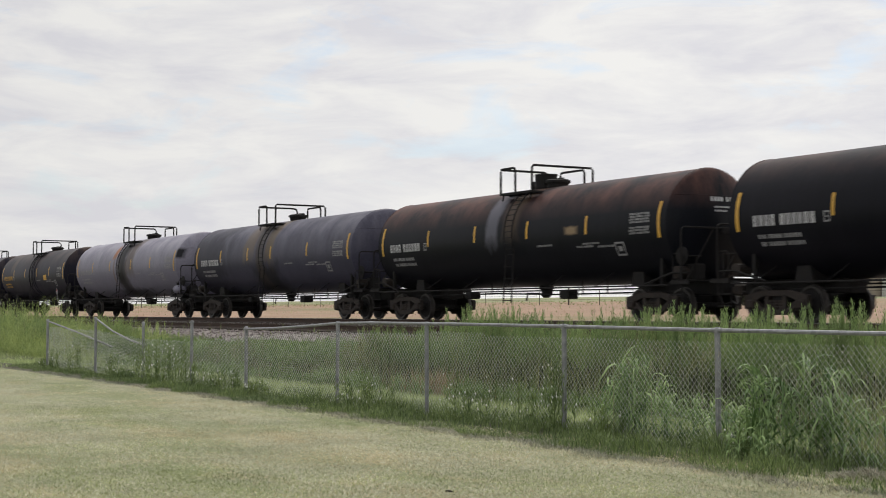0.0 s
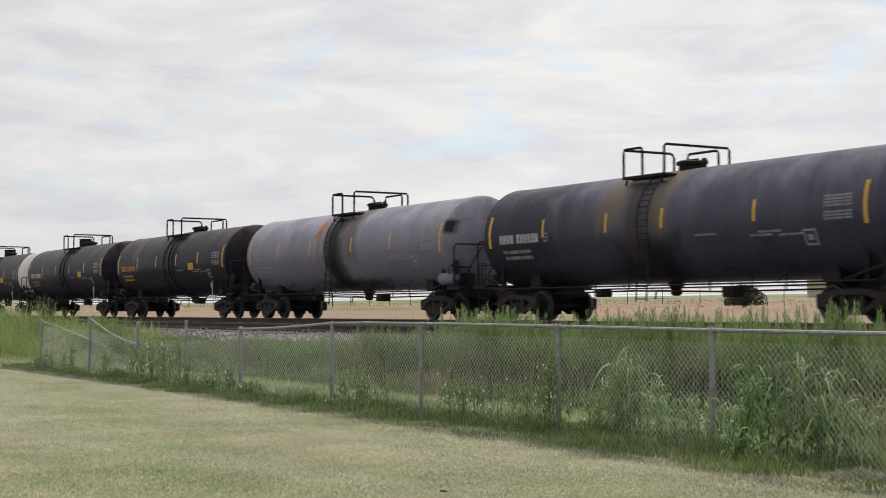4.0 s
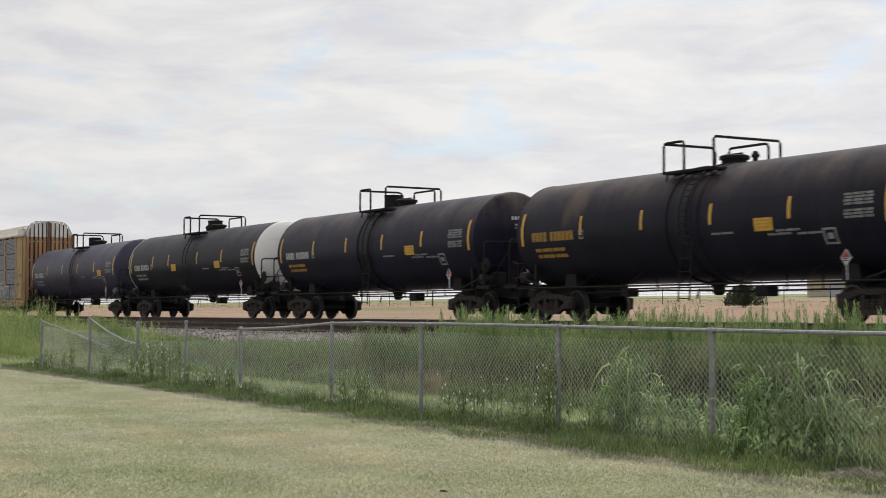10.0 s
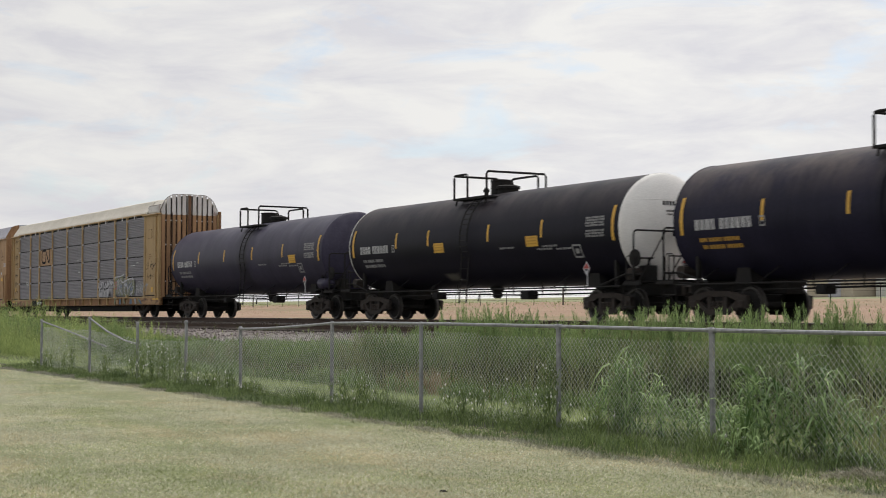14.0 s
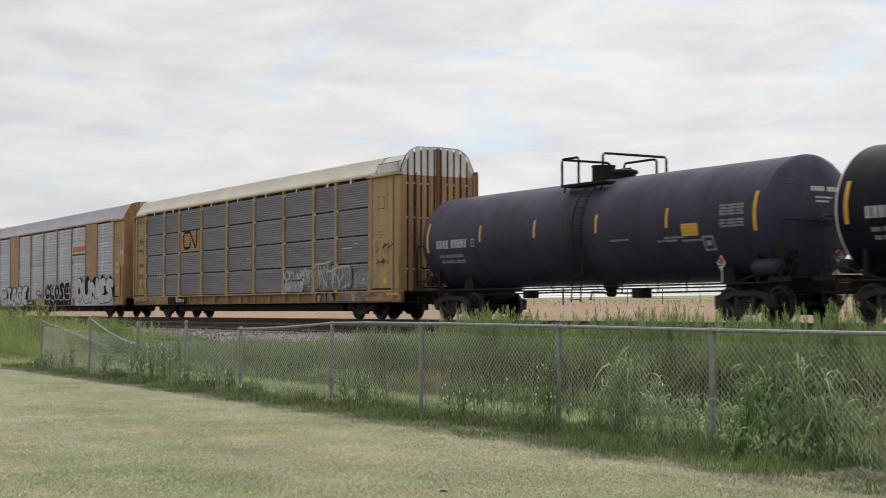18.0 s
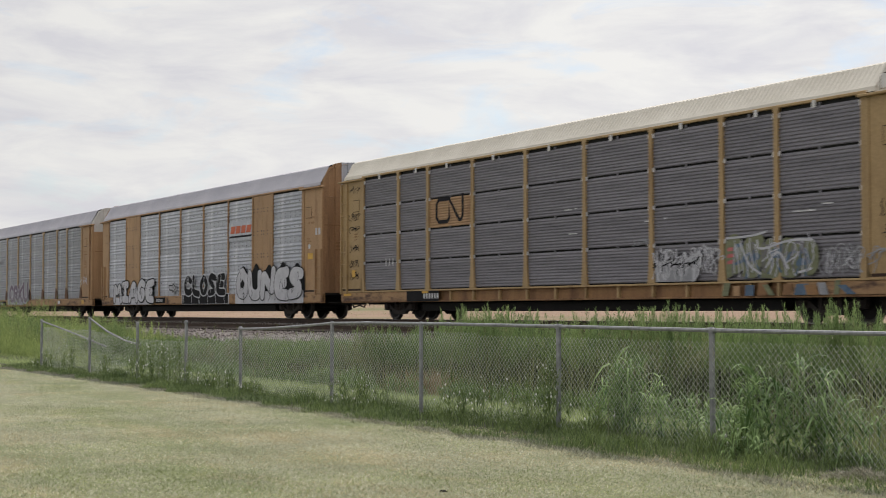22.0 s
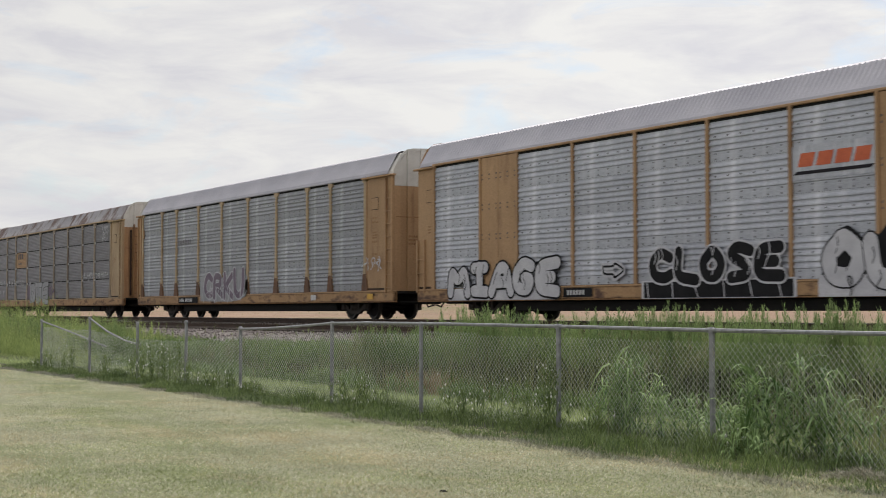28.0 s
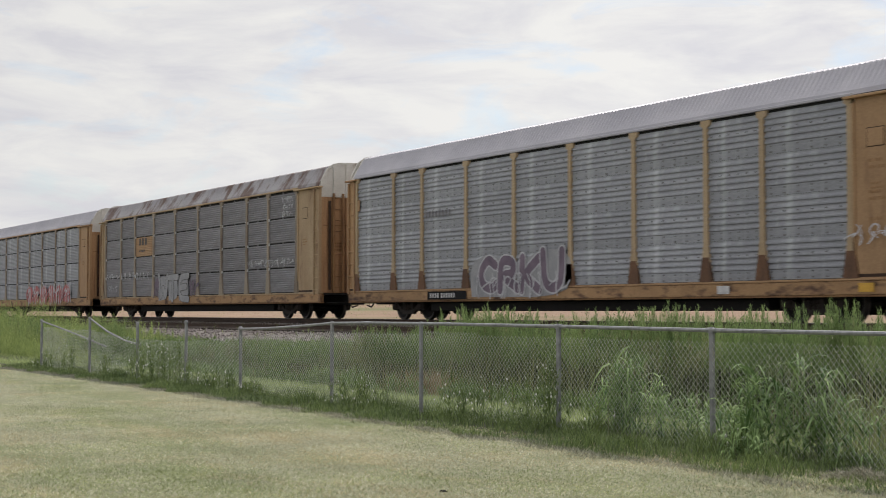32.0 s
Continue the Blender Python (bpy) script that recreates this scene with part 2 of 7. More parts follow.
M["rack_yellow"] = mat("weathered_yellow_paint", (0.335, 0.20, 0.098), (0.43, 0.268, 0.142), scale=1.2, rough=0.65, fine=20, stretch=(1, 1, 0.3), stain=((0.16, 0.075, 0.035), 1.6, 0.56, 0.8, (1, 1, 0.25)), spread=0.06)
M["sill_worn"] = mat("rust_stained_sill_paint", (0.30, 0.175, 0.082), (0.41, 0.25, 0.125), scale=1.3, rough=0.7, fine=18, stain=((0.085, 0.042, 0.026), 1.3, 0.50, 0.64, (1, 1, 2.5)), spread=0.1)
M["rack_rust"] = mat("rusted_yellow_paint", (0.19, 0.095, 0.042), (0.31, 0.175, 0.075), scale=1.6, rough=0.75, fine=20, stretch=(1, 1, 0.25), stain=((0.10, 0.045, 0.025), 1.8, 0.52, 0.75, (1, 1, 0.2)), spread=0.1)
M["rack_mustard"] = mat("weathered_mustard_paint", (0.335, 0.222, 0.100), (0.435, 0.302, 0.150), scale=1.2, rough=0.65, fine=20, stretch=(1, 1, 0.3), stain=((0.17, 0.09, 0.04), 1.6, 0.57, 0.8, (1, 1, 0.25)), spread=0.06)
M["rack_worn"] = mat("worn_pale_yellow_paint", (0.355, 0.24, 0.135), (0.47, 0.35, 0.22), scale=1.5, rough=0.7, fine=20, stretch=(1, 1, 0.3), stain=((0.15, 0.065, 0.035), 1.9, 0.55, 0.72, (1, 1, 0.2)), spread=0.1)
M["rack_pale"] = mat("sun_bleached_yellow_paint", (0.36, 0.26, 0.15), (0.46, 0.35, 0.225), scale=1.3, rough=0.7, fine=20, stretch=(1, 1, 0.3), stain=((0.20, 0.115, 0.06), 1.7, 0.58, 0.78, (1, 1, 0.25)), spread=0.08)
M["rack_grey"] = mat("dirty_beige_post_paint", (0.25, 0.205, 0.155), (0.37, 0.31, 0.245), scale=1.5, rough=0.75, fine=20, stretch=(1, 1, 0.3), stain=((0.15, 0.09, 0.06), 1.8, 0.55, 0.74, (1, 1, 0.25)), spread=0.1)
M["panel_worn"] = mat("worn_grey_panel", (0.125, 0.12, 0.13), (0.27, 0.265, 0.285), scale=1.3, rough=0.6, metal=0.15, fine=16, stretch=(0.6, 1, 2.5), spread=0.12, stain=((0.13, 0.095, 0.075), 1.1, 0.55, 0.75, (1, 1, 0.6)))
M["panel_dark"] = mat("dark_galvanized_panel", (0.128, 0.123, 0.138), (0.228, 0.218, 0.24), scale=1.6, rough=0.55, metal=0.25, fine=24, stretch=(0.5, 1, 6), spread=0.09)
M["panel_light"] = mat("light_galvanized_panel", (0.33, 0.345, 0.395), (0.46, 0.475, 0.525), scale=1.4, rough=0.5, metal=0.2, fine=24, stretch=(0.6, 1, 3), spread=0.10, stain=((0.56, 0.57, 0.61), 1.5, 0.50, 0.72, (3.5, 1, 0.25)))
M["panel_mid"] = mat("grey_galvanized_panel", (0.22, 0.23, 0.255), (0.34, 0.35, 0.38), scale=1.4, rough=0.55, metal=0.2, fine=24, stretch=(0.6, 1, 3), spread=0.10, stain=((0.44, 0.455, 0.48), 1.5, 0.52, 0.74, (3.5, 1, 0.25)))
M["roof_cream"] = mat("cream_roof_sheet", (0.56, 0.52, 0.45), (0.68, 0.64, 0.57), scale=0.7, rough=0.6, stretch=(1, 1, 1))
M["roof_grey"] = mat("galvanized_roof_sheet", (0.33, 0.325, 0.375), (0.45, 0.44, 0.49), scale=0.6, rough=0.5, metal=0.2)
M["roof_rusty"] = mat("rust_streaked_roof_sheet", (0.26, 0.25, 0.27), (0.36, 0.35, 0.37), scale=0.6, rough=0.6, metal=0.15, stain=((0.13, 0.085, 0.075), 1.4, 0.46, 0.60, (1, 0.35, 0.6)))
M["hood_white"] = mat("white_fibreglass_hood", (0.50, 0.48, 0.45), (0.65, 0.63, 0.60), scale=1.5, rough=0.6, stain=((0.25, 0.16, 0.10), 2.0, 0.6, 0.8, (1, 1, 0.2)))
M["slot"] = mat("dark_rusty_slot", (0.030, 0.016, 0.010), (0.055, 0.030, 0.018), scale=3, rough=0.9)
M["post_foot"] = mat("rusted_post_foot", (0.085, 0.045, 0.028), (0.19, 0.10, 0.055), scale=2.5, rough=0.85, fine=18, stretch=(1, 1, 0.4))
M["slat_tan"] = mat("rust_streaked_tan_slat", (0.27, 0.15, 0.075), (0.40, 0.235, 0.12), scale=1.6, rough=0.7, fine=20, stretch=(2, 2, 0.25), stain=((0.12, 0.055, 0.03), 1.8, 0.54, 0.75, (2, 2, 0.2)), spread=0.12)
M["bolt"] = mat("dark_bolt_heads", (0.06, 0.055, 0.055), (0.12, 0.11, 0.11), scale=5, rough=0.7)
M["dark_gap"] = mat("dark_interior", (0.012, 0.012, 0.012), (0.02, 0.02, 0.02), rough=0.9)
M["spray_white"] = mat("white_spray_paint", (0.42, 0.42, 0.46), (0.58, 0.58, 0.61), scale=2, rough=0.6)
M["spray_grey"] = mat("thin_grey_spray_paint", (0.24, 0.25, 0.27), (0.36, 0.36, 0.38), scale=2, rough=0.6)
M["spray_black"] = mat("black_spray_paint", (0.010, 0.010, 0.012), (0.022, 0.022, 0.024), scale=2, rough=0.8, gloss=0.12)
M["spray_olive"] = mat("olive_spray_paint", (0.13, 0.145, 0.075), (0.21, 0.22, 0.125), scale=3, rough=0.6, stretch=(0.5, 1, 4))
M["spray_blue"] = mat("dull_blue_spray_paint", (0.05, 0.09, 0.15), (0.11, 0.17, 0.25), scale=3, rough=0.6)
M["hood_worn"] = mat("worn_hood_sheet", (0.52, 0.50, 0.49), (0.70, 0.68, 0.67), scale=1.8, rough=0.65, stretch=(1, 1, 0.35), stain=((0.17, 0.08, 0.045), 1.7, 0.60, 0.72, (1, 1, 0.3)))
M["spray_violet"] = mat("violet_grey_spray_paint", (0.10, 0.07, 0.11), (0.20, 0.15, 0.20), scale=2, rough=0.6)
M["spray_pink"] = mat("pink_spray_paint", (0.40, 0.08, 0.09), (0.52, 0.16, 0.15), scale=2, rough=0.6)
M["orange"] = mat("orange_paint", (0.48, 0.09, 0.03), (0.58, 0.13, 0.05), scale=3, rough=0.6)
M["navy"] = mat("dark_stripe_paint", (0.014, 0.013, 0.018), (0.028, 0.026, 0.03), scale=3, rough=0.8, gloss=0.12)
M["galv"] = mat("galvanized_pipe", (0.18, 0.185, 0.195), (0.33, 0.335, 0.35), scale=9, rough=0.5, metal=0.45)
M["wire"] = mat("galvanized_wire", (0.46, 0.47, 0.44), (0.64, 0.65, 0.62), scale=9, rough=0.5, metal=0.4)
M["lawn"] = turf("dry_mown_turf")
# soil colour darkened to carry the shade under the weeds
M["verge"] = mat("shade_darkened_verge_soil", (0.030, 0.032, 0.018), (0.075, 0.07, 0.042), scale=1.2, rough=0.95, bump=0.03, fine=16)
M["ballast"] = mat("crushed_stone_ballast", (0.16, 0.14, 0.13), (0.30, 0.27, 0.25), scale=9, rough=0.9, bump=0.05, fine=26)
M["stone"] = mat("ballast_stone", (0.13, 0.11, 0.105), (0.30, 0.265, 0.255), scale=7, rough=0.9, bump=0.01)
M["rail"] = mat("rusty_rail_side", (0.035, 0.022, 0.016), (0.075, 0.045, 0.032), scale=5, rough=0.8)
M["rail_top"] = mat("polished_rail_head", (0.30, 0.30, 0.30), (0.42, 0.42, 0.42), scale=4, rough=0.3, metal=0.9)
M["tie"] = mat("creosoted_sleeper", (0.030, 0.024, 0.020), (0.08, 0.065, 0.055), scale=4, rough=0.9, bump=0.01, stretch=(3, 0.6, 3))
M["field"] = mat("dry_field_soil", (0.26, 0.17, 0.112), (0.37, 0.255, 0.175), scale=0.12, rough=0.95, bump=0.05, fine=6, stain=((0.16, 0.17, 0.07), 0.05, 0.52, 0.7, (0.4, 1.0, 1)))
M["pasture"] = mat("far_green_pasture", (0.17, 0.19, 0.085), (0.26, 0.26, 0.13), scale=0.05, rough=0.95, fine=2)
M["wood"] = mat("weathered_post_wood", (0.06, 0.05, 0.04), (0.13, 0.11, 0.09), scale=5, rough=0.9, stretch=(3, 3, 0.4))
M["building_beige"] = mat("beige_sheet_wall", (0.40, 0.34, 0.27), (0.48, 0.42, 0.34), scale=0.3, rough=0.7)
M["building_white"] = mat("white_sheet_wall", (0.60, 0.60, 0.58), (0.70, 0.70, 0.68), scale=0.3, rough=0.7)
M["weed"] = leafy("weed_leaf", (0.075, 0.128, 0.045), (0.29, 0.405, 0.17), 0.42)
M["weed_deep"] = leafy("deep_green_weed_leaf", (0.055, 0.092, 0.030), (0.24, 0.32, 0.125), 0.3)
# near-black leaf colour: the ditch's inner shade is put into it; also the shrub
M["weed_dark"] = leafy("shade_darkened_leaf", (0.012, 0.018, 0.008), (0.036, 0.050, 0.022), 0.2)
M["grass_green"] = leafy("green_grass_blade", (0.13, 0.165, 0.06), (0.26, 0.31, 0.135))
M["verge_blade"] = leafy("dark_verge_blade", (0.055, 0.090, 0.030), (0.225, 0.305, 0.115), 0.3)
M["plume"] = leafy("feathery_plume_leaf", (0.125, 0.19, 0.075), (0.34, 0.44, 0.205), 0.4)
M["plume_bright"] = leafy("bright_plume_leaf", (0.21, 0.28, 0.095), (0.42, 0.50, 0.21), 0.35)
M["olive_stem"] = leafy("dry_olive_stem", (0.105, 0.125, 0.055), (0.34, 0.36, 0.195), 0.3)
M["reed_bright"] = leafy("bright_reed_blade", (0.060, 0.130, 0.042), (0.38, 0.52, 0.25), 0.35)
M["cut_grey"] = leafy("grey_cut_grass", (0.12, 0.12, 0.095), (0.36, 0.355, 0.31), 0.2)
M["grass_long"] = leafy("long_grass_blade", (0.16, 0.205, 0.085), (0.36, 0.41, 0.20))
M["grass_dry"] = leafy("dry_grass_blade", (0.26, 0.25, 0.18), (0.43, 0.41, 0.32), 0.25)
M["lawn_green"] = leafy("fresh_mown_blade", (0.14, 0.18, 0.065), (0.38, 0.42, 0.215), 0.3)
M["lawn_tan"] = leafy("straw_mown_blade", (0.28, 0.235, 0.14), (0.55, 0.475, 0.33), 0.3)
M["strip_blade"] = leafy("short_strip_blade", (0.22, 0.30, 0.12), (0.50, 0.58, 0.30), 0.35)
M["lawn_blade"] = leafy("pale_mown_blade", (0.28, 0.283, 0.205), (0.63, 0.62, 0.535), 0.3)
M["field_blade"] = leafy("tan_field_blade", (0.27, 0.18, 0.115), (0.40, 0.28, 0.185), 0.25)
M["stalk_brown"] = leafy("dead_brown_stalk", (0.20, 0.14, 0.09), (0.42, 0.32, 0.22), 0.35)
M["petal"] = mat("white_petal", (0.70, 0.70, 0.68), (0.80, 0.80, 0.78), rough=0.6)


# ---- mesh helpers ----
def part(name, bm, material, parent=None, label="", smooth=False):
    me = bpy.data.meshes.new(name)
    if smooth:
        for f in bm.faces:
            f.smooth = True
    bm.to_mesh(me)
    bm.free()
    me.materials.append(material)
    ob = new(name, me)
    ob.parent = parent
    if label:
        ob["label"] = label
    if name in ("car_number", "small_stencil", "data_stencil", "head_stencil", "test_stencil", "painted_word", "placard_text", "bolt_heads", "panel_clips", "plate_stencil", "slat_clip", "door_stencil"):
        ob["kind"] = "stuff"
    return ob


def again(name, ob, parent, m, label=""):
    """Another piece on the same mesh, at the pose m."""
    o = new(name, ob.data)
    o.parent = parent
    o.matrix_basis = m
    if label:
        o["label"] = label
    return o


def anchor(name, m, label="", category="", group="", kind=""):
    ob = new(name)
    ob.empty_display_size = 0.2
    ob.matrix_basis = m
    return tagged(ob, label, category, group, kind)


def box(bm, x0, x1, y0, y1, z0, z1, bevel=0.0):
    vs = [bm.verts.new((x, y, z)) for x in (x0, x1) for y in (y0, y1) for z in (z0, z1)]
    fs = [bm.faces.new([vs[i] for i in q]) for q in ((0, 1, 3, 2), (4, 6, 7, 5), (0, 4, 5, 1), (2, 3, 7, 6), (0, 2, 6, 4), (1, 5, 7, 3))]
    if bevel:
        es = list({e for f in fs for e in f.edges})
        bmesh.ops.bevel(bm, geom=es, offset=bevel, segments=1, affect="EDGES")
    return bm


def tube(bm, pts, r, seg=6):
    """A round bar along the points."""
    rings = []
    for i, p in enumerate(pts):
        p = Vector(p)
        d = (Vector(pts[min(i + 1, len(pts) - 1)]) - Vector(pts[max(i - 1, 0)])).normalized()
        a = d.orthogonal().normalized() if abs(d.z) > 0.99 else d.cross(Vector((0, 0, 1))).normalized()
        b = d.cross(a)
        rings.append([bm.verts.new(p + r * (math.cos(2 * math.pi * k / seg) * a + math.sin(2 * math.pi * k / seg) * b)) for k in range(seg)])
    for r0, r1 in zip(rings, rings[1:]):
        for k in range(seg):
            bm.faces.new((r0[k], r0[(k + 1) % seg], r1[(k + 1) % seg], r1[k]))
    bm.faces.new(rings[0][::-1]), bm.faces.new(rings[-1])
    return bm


def turned(bm, rows, axis="x", seg=32, centre=(0, 0, 0)):
    """A solid of revolution: rows of (along, radius)."""
    c = Vector(centre)
    rings = []
    for a, r in rows:
        ring = []
        for k in range(seg):
            w = 2 * math.pi * k / seg
            u, v = r * math.cos(w), r * math.sin(w)
            ring.append(bm.verts.new(c + Vector({"x": (a, u, v), "y": (u, a, v), "z": (u, v, a)}[axis])))
        rings.append(ring)
    for r0, r1 in zip(rings, rings[1:]):
        for k in range(seg):
            bm.faces.new((r0[k], r0[(k + 1) % seg], r1[(k + 1) % seg], r1[k]))
    bm.faces.new(rings[0][::-1]), bm.faces.new(rings[-1])
    bmesh.ops.recalc_face_normals(bm, faces=bm.faces)
    return bm


def sheet(bm, pts, depth):
    """A closed outline in x and z, given depth in y from 0 to depth."""
    a = [bm.verts.new((x, 0, z)) for x, z in pts]
    b = [bm.verts.new((x, depth, z)) for x, z in pts]
    bm.faces.new(a), bm.faces.new(b[::-1])
    for i in range(len(pts)):
        j = (i + 1) % len(pts)
        bm.faces.new((a[i], b[i], b[j], a[j]))
    bmesh.ops.recalc_face_normals(bm, faces=bm.faces)
    return bm


def cloud_mesh(name, verts, faces, material, label="", category="", kind="stuff", parent=None):
    """One big mesh from arrays; faces: (n, 3) or (n, 4)."""
    me = bpy.data.meshes.new(name)
    nv, nf, k = len(verts), len(faces), faces.shape[1]
    me.vertices.add(nv)
    me.vertices.foreach_set("co", verts.astype(np.float32).ravel())
    me.loops.add(nf * k)
    me.loops.foreach_set("vertex_index", faces.astype(np.int32).ravel())
    me.polygons.add(nf)
    me.polygons.foreach_set("loop_start", np.arange(0, nf * k, k, dtype=np.int32))
    me.update(calc_edges=True)
    me.materials.append(material)
    ob = new(name, me)
    ob.parent = parent
    return tagged(ob, label, category, "", kind)


RNG = np.random.default_rng(7)


def blades(base, height, width, lean, droop=0.3):
    """Curved grass blades: arrays of base points, heights, widths and leans; three cross sections each."""
    n = len(base)
    az = RNG.uniform(0, 2 * math.pi, n)
    face = RNG.uniform(0, math.pi, n)
    d = np.stack([np.cos(az), np.sin(az), np.zeros(n)], 1)
    side = np.stack([np.cos(face), np.sin(face), np.zeros(n)], 1)
    vs = []
    for u, wd in ((0.0, 1.0), (0.45, 0.85), (0.8, 0.5), (1.0, 0.05)):
        c = base + d * (lean * height * u ** 1.8)[:, None]
        c[:, 2] += height * (u - droop * lean * u ** 3)
        for sgn in (-0.5, 0.5):
            vs.append(c + side * (sgn * wd * width)[:, None])
    v = np.stack(vs, 1).reshape(-1, 3)
    o = (np.arange(n) * 8)[:, None]
    f = np.concatenate([o + np.array([[a, a + 1, a + 3, a + 2]]) for a in (0, 2, 4)], 0)
    return v, f


def merged(pieces):
    vs, fs, o = [], [], 0
    for v, f in pieces:
        vs.append(v), fs.append(f + o)
        o += len(v)
    return np.concatenate(vs), np.concatenate(fs)


def leafy_stems(base, height, leaves, size, spread=0.12, bare=0.1, narrow=0.22, up=(0.3, 1.6), stalk=0.004):
    """Upright weeds: a stem each, with small narrow leaves that point upwards; bare: the share of the stem without leaves."""
    n = len(base)
    lean = RNG.uniform(0.0, 0.16, n)
    az0 = RNG.uniform(0, 2 * math.pi, n)
    tilt = np.stack([np.cos(az0) * lean, np.sin(az0) * lean, np.ones(n)], 1)
    top = base + tilt * height[:, None]
    side = np.stack([-np.sin(az0), np.cos(az0), np.zeros(n)], 1) * stalk
    v0 = np.stack([base - side, base + side, top + side * 0.3, top - side * 0.3], 1)
    pieces = [(v0.reshape(-1, 3), (np.arange(n) * 4)[:, None] + np.array([[0, 1, 2, 3]]))]
    rep = np.repeat(np.arange(n), leaves)
    u = bare + (1 - bare) * RNG.random(len(rep)) ** 0.8
    az = RNG.uniform(0, 2 * math.pi, len(rep))
    c = base[rep] + tilt[rep] * (height[rep] * u)[:, None]
    d = np.stack([np.cos(az), np.sin(az), RNG.uniform(*up, len(rep))], 1)
    s = np.stack([-np.sin(az), np.cos(az), np.zeros(len(rep))], 1)
    c = c + np.stack([np.cos(az), np.sin(az), np.zeros(len(rep))], 1) * (spread * (1.12 - u) * RNG.random(len(rep)))[:, None]
    ln = size * RNG.uniform(0.6, 1.3, len(rep)) * (1.15 - 0.5 * u)
    w = ln * narrow
    q = np.stack([c, c + d * (ln * 0.5)[:, None] + s * (w / 2)[:, None], c + d * ln[:, None], c + d * (ln * 0.5)[:, None] - s * (w / 2)[:, None]], 1)
    pieces.append((q.reshape(-1, 3), (np.arange(len(rep)) * 4)[:, None] + np.array([[0, 1, 2, 3]])))
    return merged(pieces)


def arching(base, height, leaves, length, width):
    """Reedy grass: an upright stalk each, with long leaves that rise, arch over and hang."""
    n = len(base)
    v0, f0 = blades(base, height, np.full(n, 0.010), RNG.uniform(0.0, 0.15, n), 0.2)
    rep = np.repeat(np.arange(n), leaves)
    m = len(rep)
    u, az = RNG.uniform(0.05, 0.85, m), RNG.uniform(0, 2 * math.pi, m)
    c = base[rep] + np.stack([np.zeros(m), np.zeros(m), height[rep] * u], 1)
    ln = length * RNG.uniform(0.6, 1.3, m) * np.clip(height[rep], 0.4, 1.2)
    out = np.stack([np.cos(az), np.sin(az), np.zeros(m)], 1)
    side = np.stack([-np.sin(az), np.cos(az), RNG.uniform(-0.5, 0.5, m)], 1) * (width * RNG.uniform(0.6, 1.3, m))[:, None]
    rise, fall = RNG.uniform(0.7, 1.3, m), RNG.uniform(0.6, 1.5, m)
    vs = []
    for t, w in ((0.0, 0.5), (0.25, 1.0), (0.5, 0.95), (0.75, 0.65), (1.0, 0.04)):
        q = c + out * (ln * (0.55 * t + 0.15 * t * t))[:, None]
        q[:, 2] += ln * (rise * t - fall * t * t)
        q[:, 2] = np.maximum(q[:, 2], 0.02)
        vs += [q - side * (w / 2), q + side * (w / 2)]
    v = np.stack(vs, 1).reshape(-1, 3)
    o = (np.arange(m) * 10)[:, None]
    return merged([(v0, f0), (v, np.concatenate([o + np.array([[a, a + 1, a + 3, a + 2]]) for a in (0, 2, 4, 6)], 0))])


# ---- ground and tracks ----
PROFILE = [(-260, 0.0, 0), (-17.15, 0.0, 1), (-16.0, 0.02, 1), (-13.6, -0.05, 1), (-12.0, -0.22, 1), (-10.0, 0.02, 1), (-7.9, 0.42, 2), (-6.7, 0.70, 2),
           (-2.7, 0.74, 2), (-2.0, 0.90, 2), (2.2, 0.90, 2), (3.4, 0.70, 3), (7.0, 0.80, 3), (45, 1.95, 3),
           (85, 2.7, 4), (124, 3.4, 4), (180, 4.4, 4), (420, 8.6, 4), (1500, 27.0, 4)]


def ground_z(y):
    return np.interp(y, [p[0] for p in PROFILE], [p[1] for p in PROFILE])


def build_ground():
    xs = [-2600, -1200, -600, -300] + list(range(-180, 61, 6)) + [150, 400, 900, 1500]
    bm = bmesh.new()
    rows = []
    for y, z, _ in PROFILE:
        rows.append([bm.verts.new((x, y, z + (0.02 * noise.noise(Vector((x * 0.3, y * 0.3, 0))) if -17.5 < y < -8 else 0))) for x in xs])
    for (y, z, k), r0, r1 in zip(PROFILE, rows, rows[1:]):
        for i in range(len(xs) - 1):
            bm.faces.new((r0[i], r0[i + 1], r1[i + 1], r1[i])).material_index = k
    g = part("ground", bm, M["lawn"])
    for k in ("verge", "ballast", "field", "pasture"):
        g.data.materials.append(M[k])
    tagged(g, "pale dry mown lawn, grassy ditch, gravel bed and tan field", "ground", kind="structure")


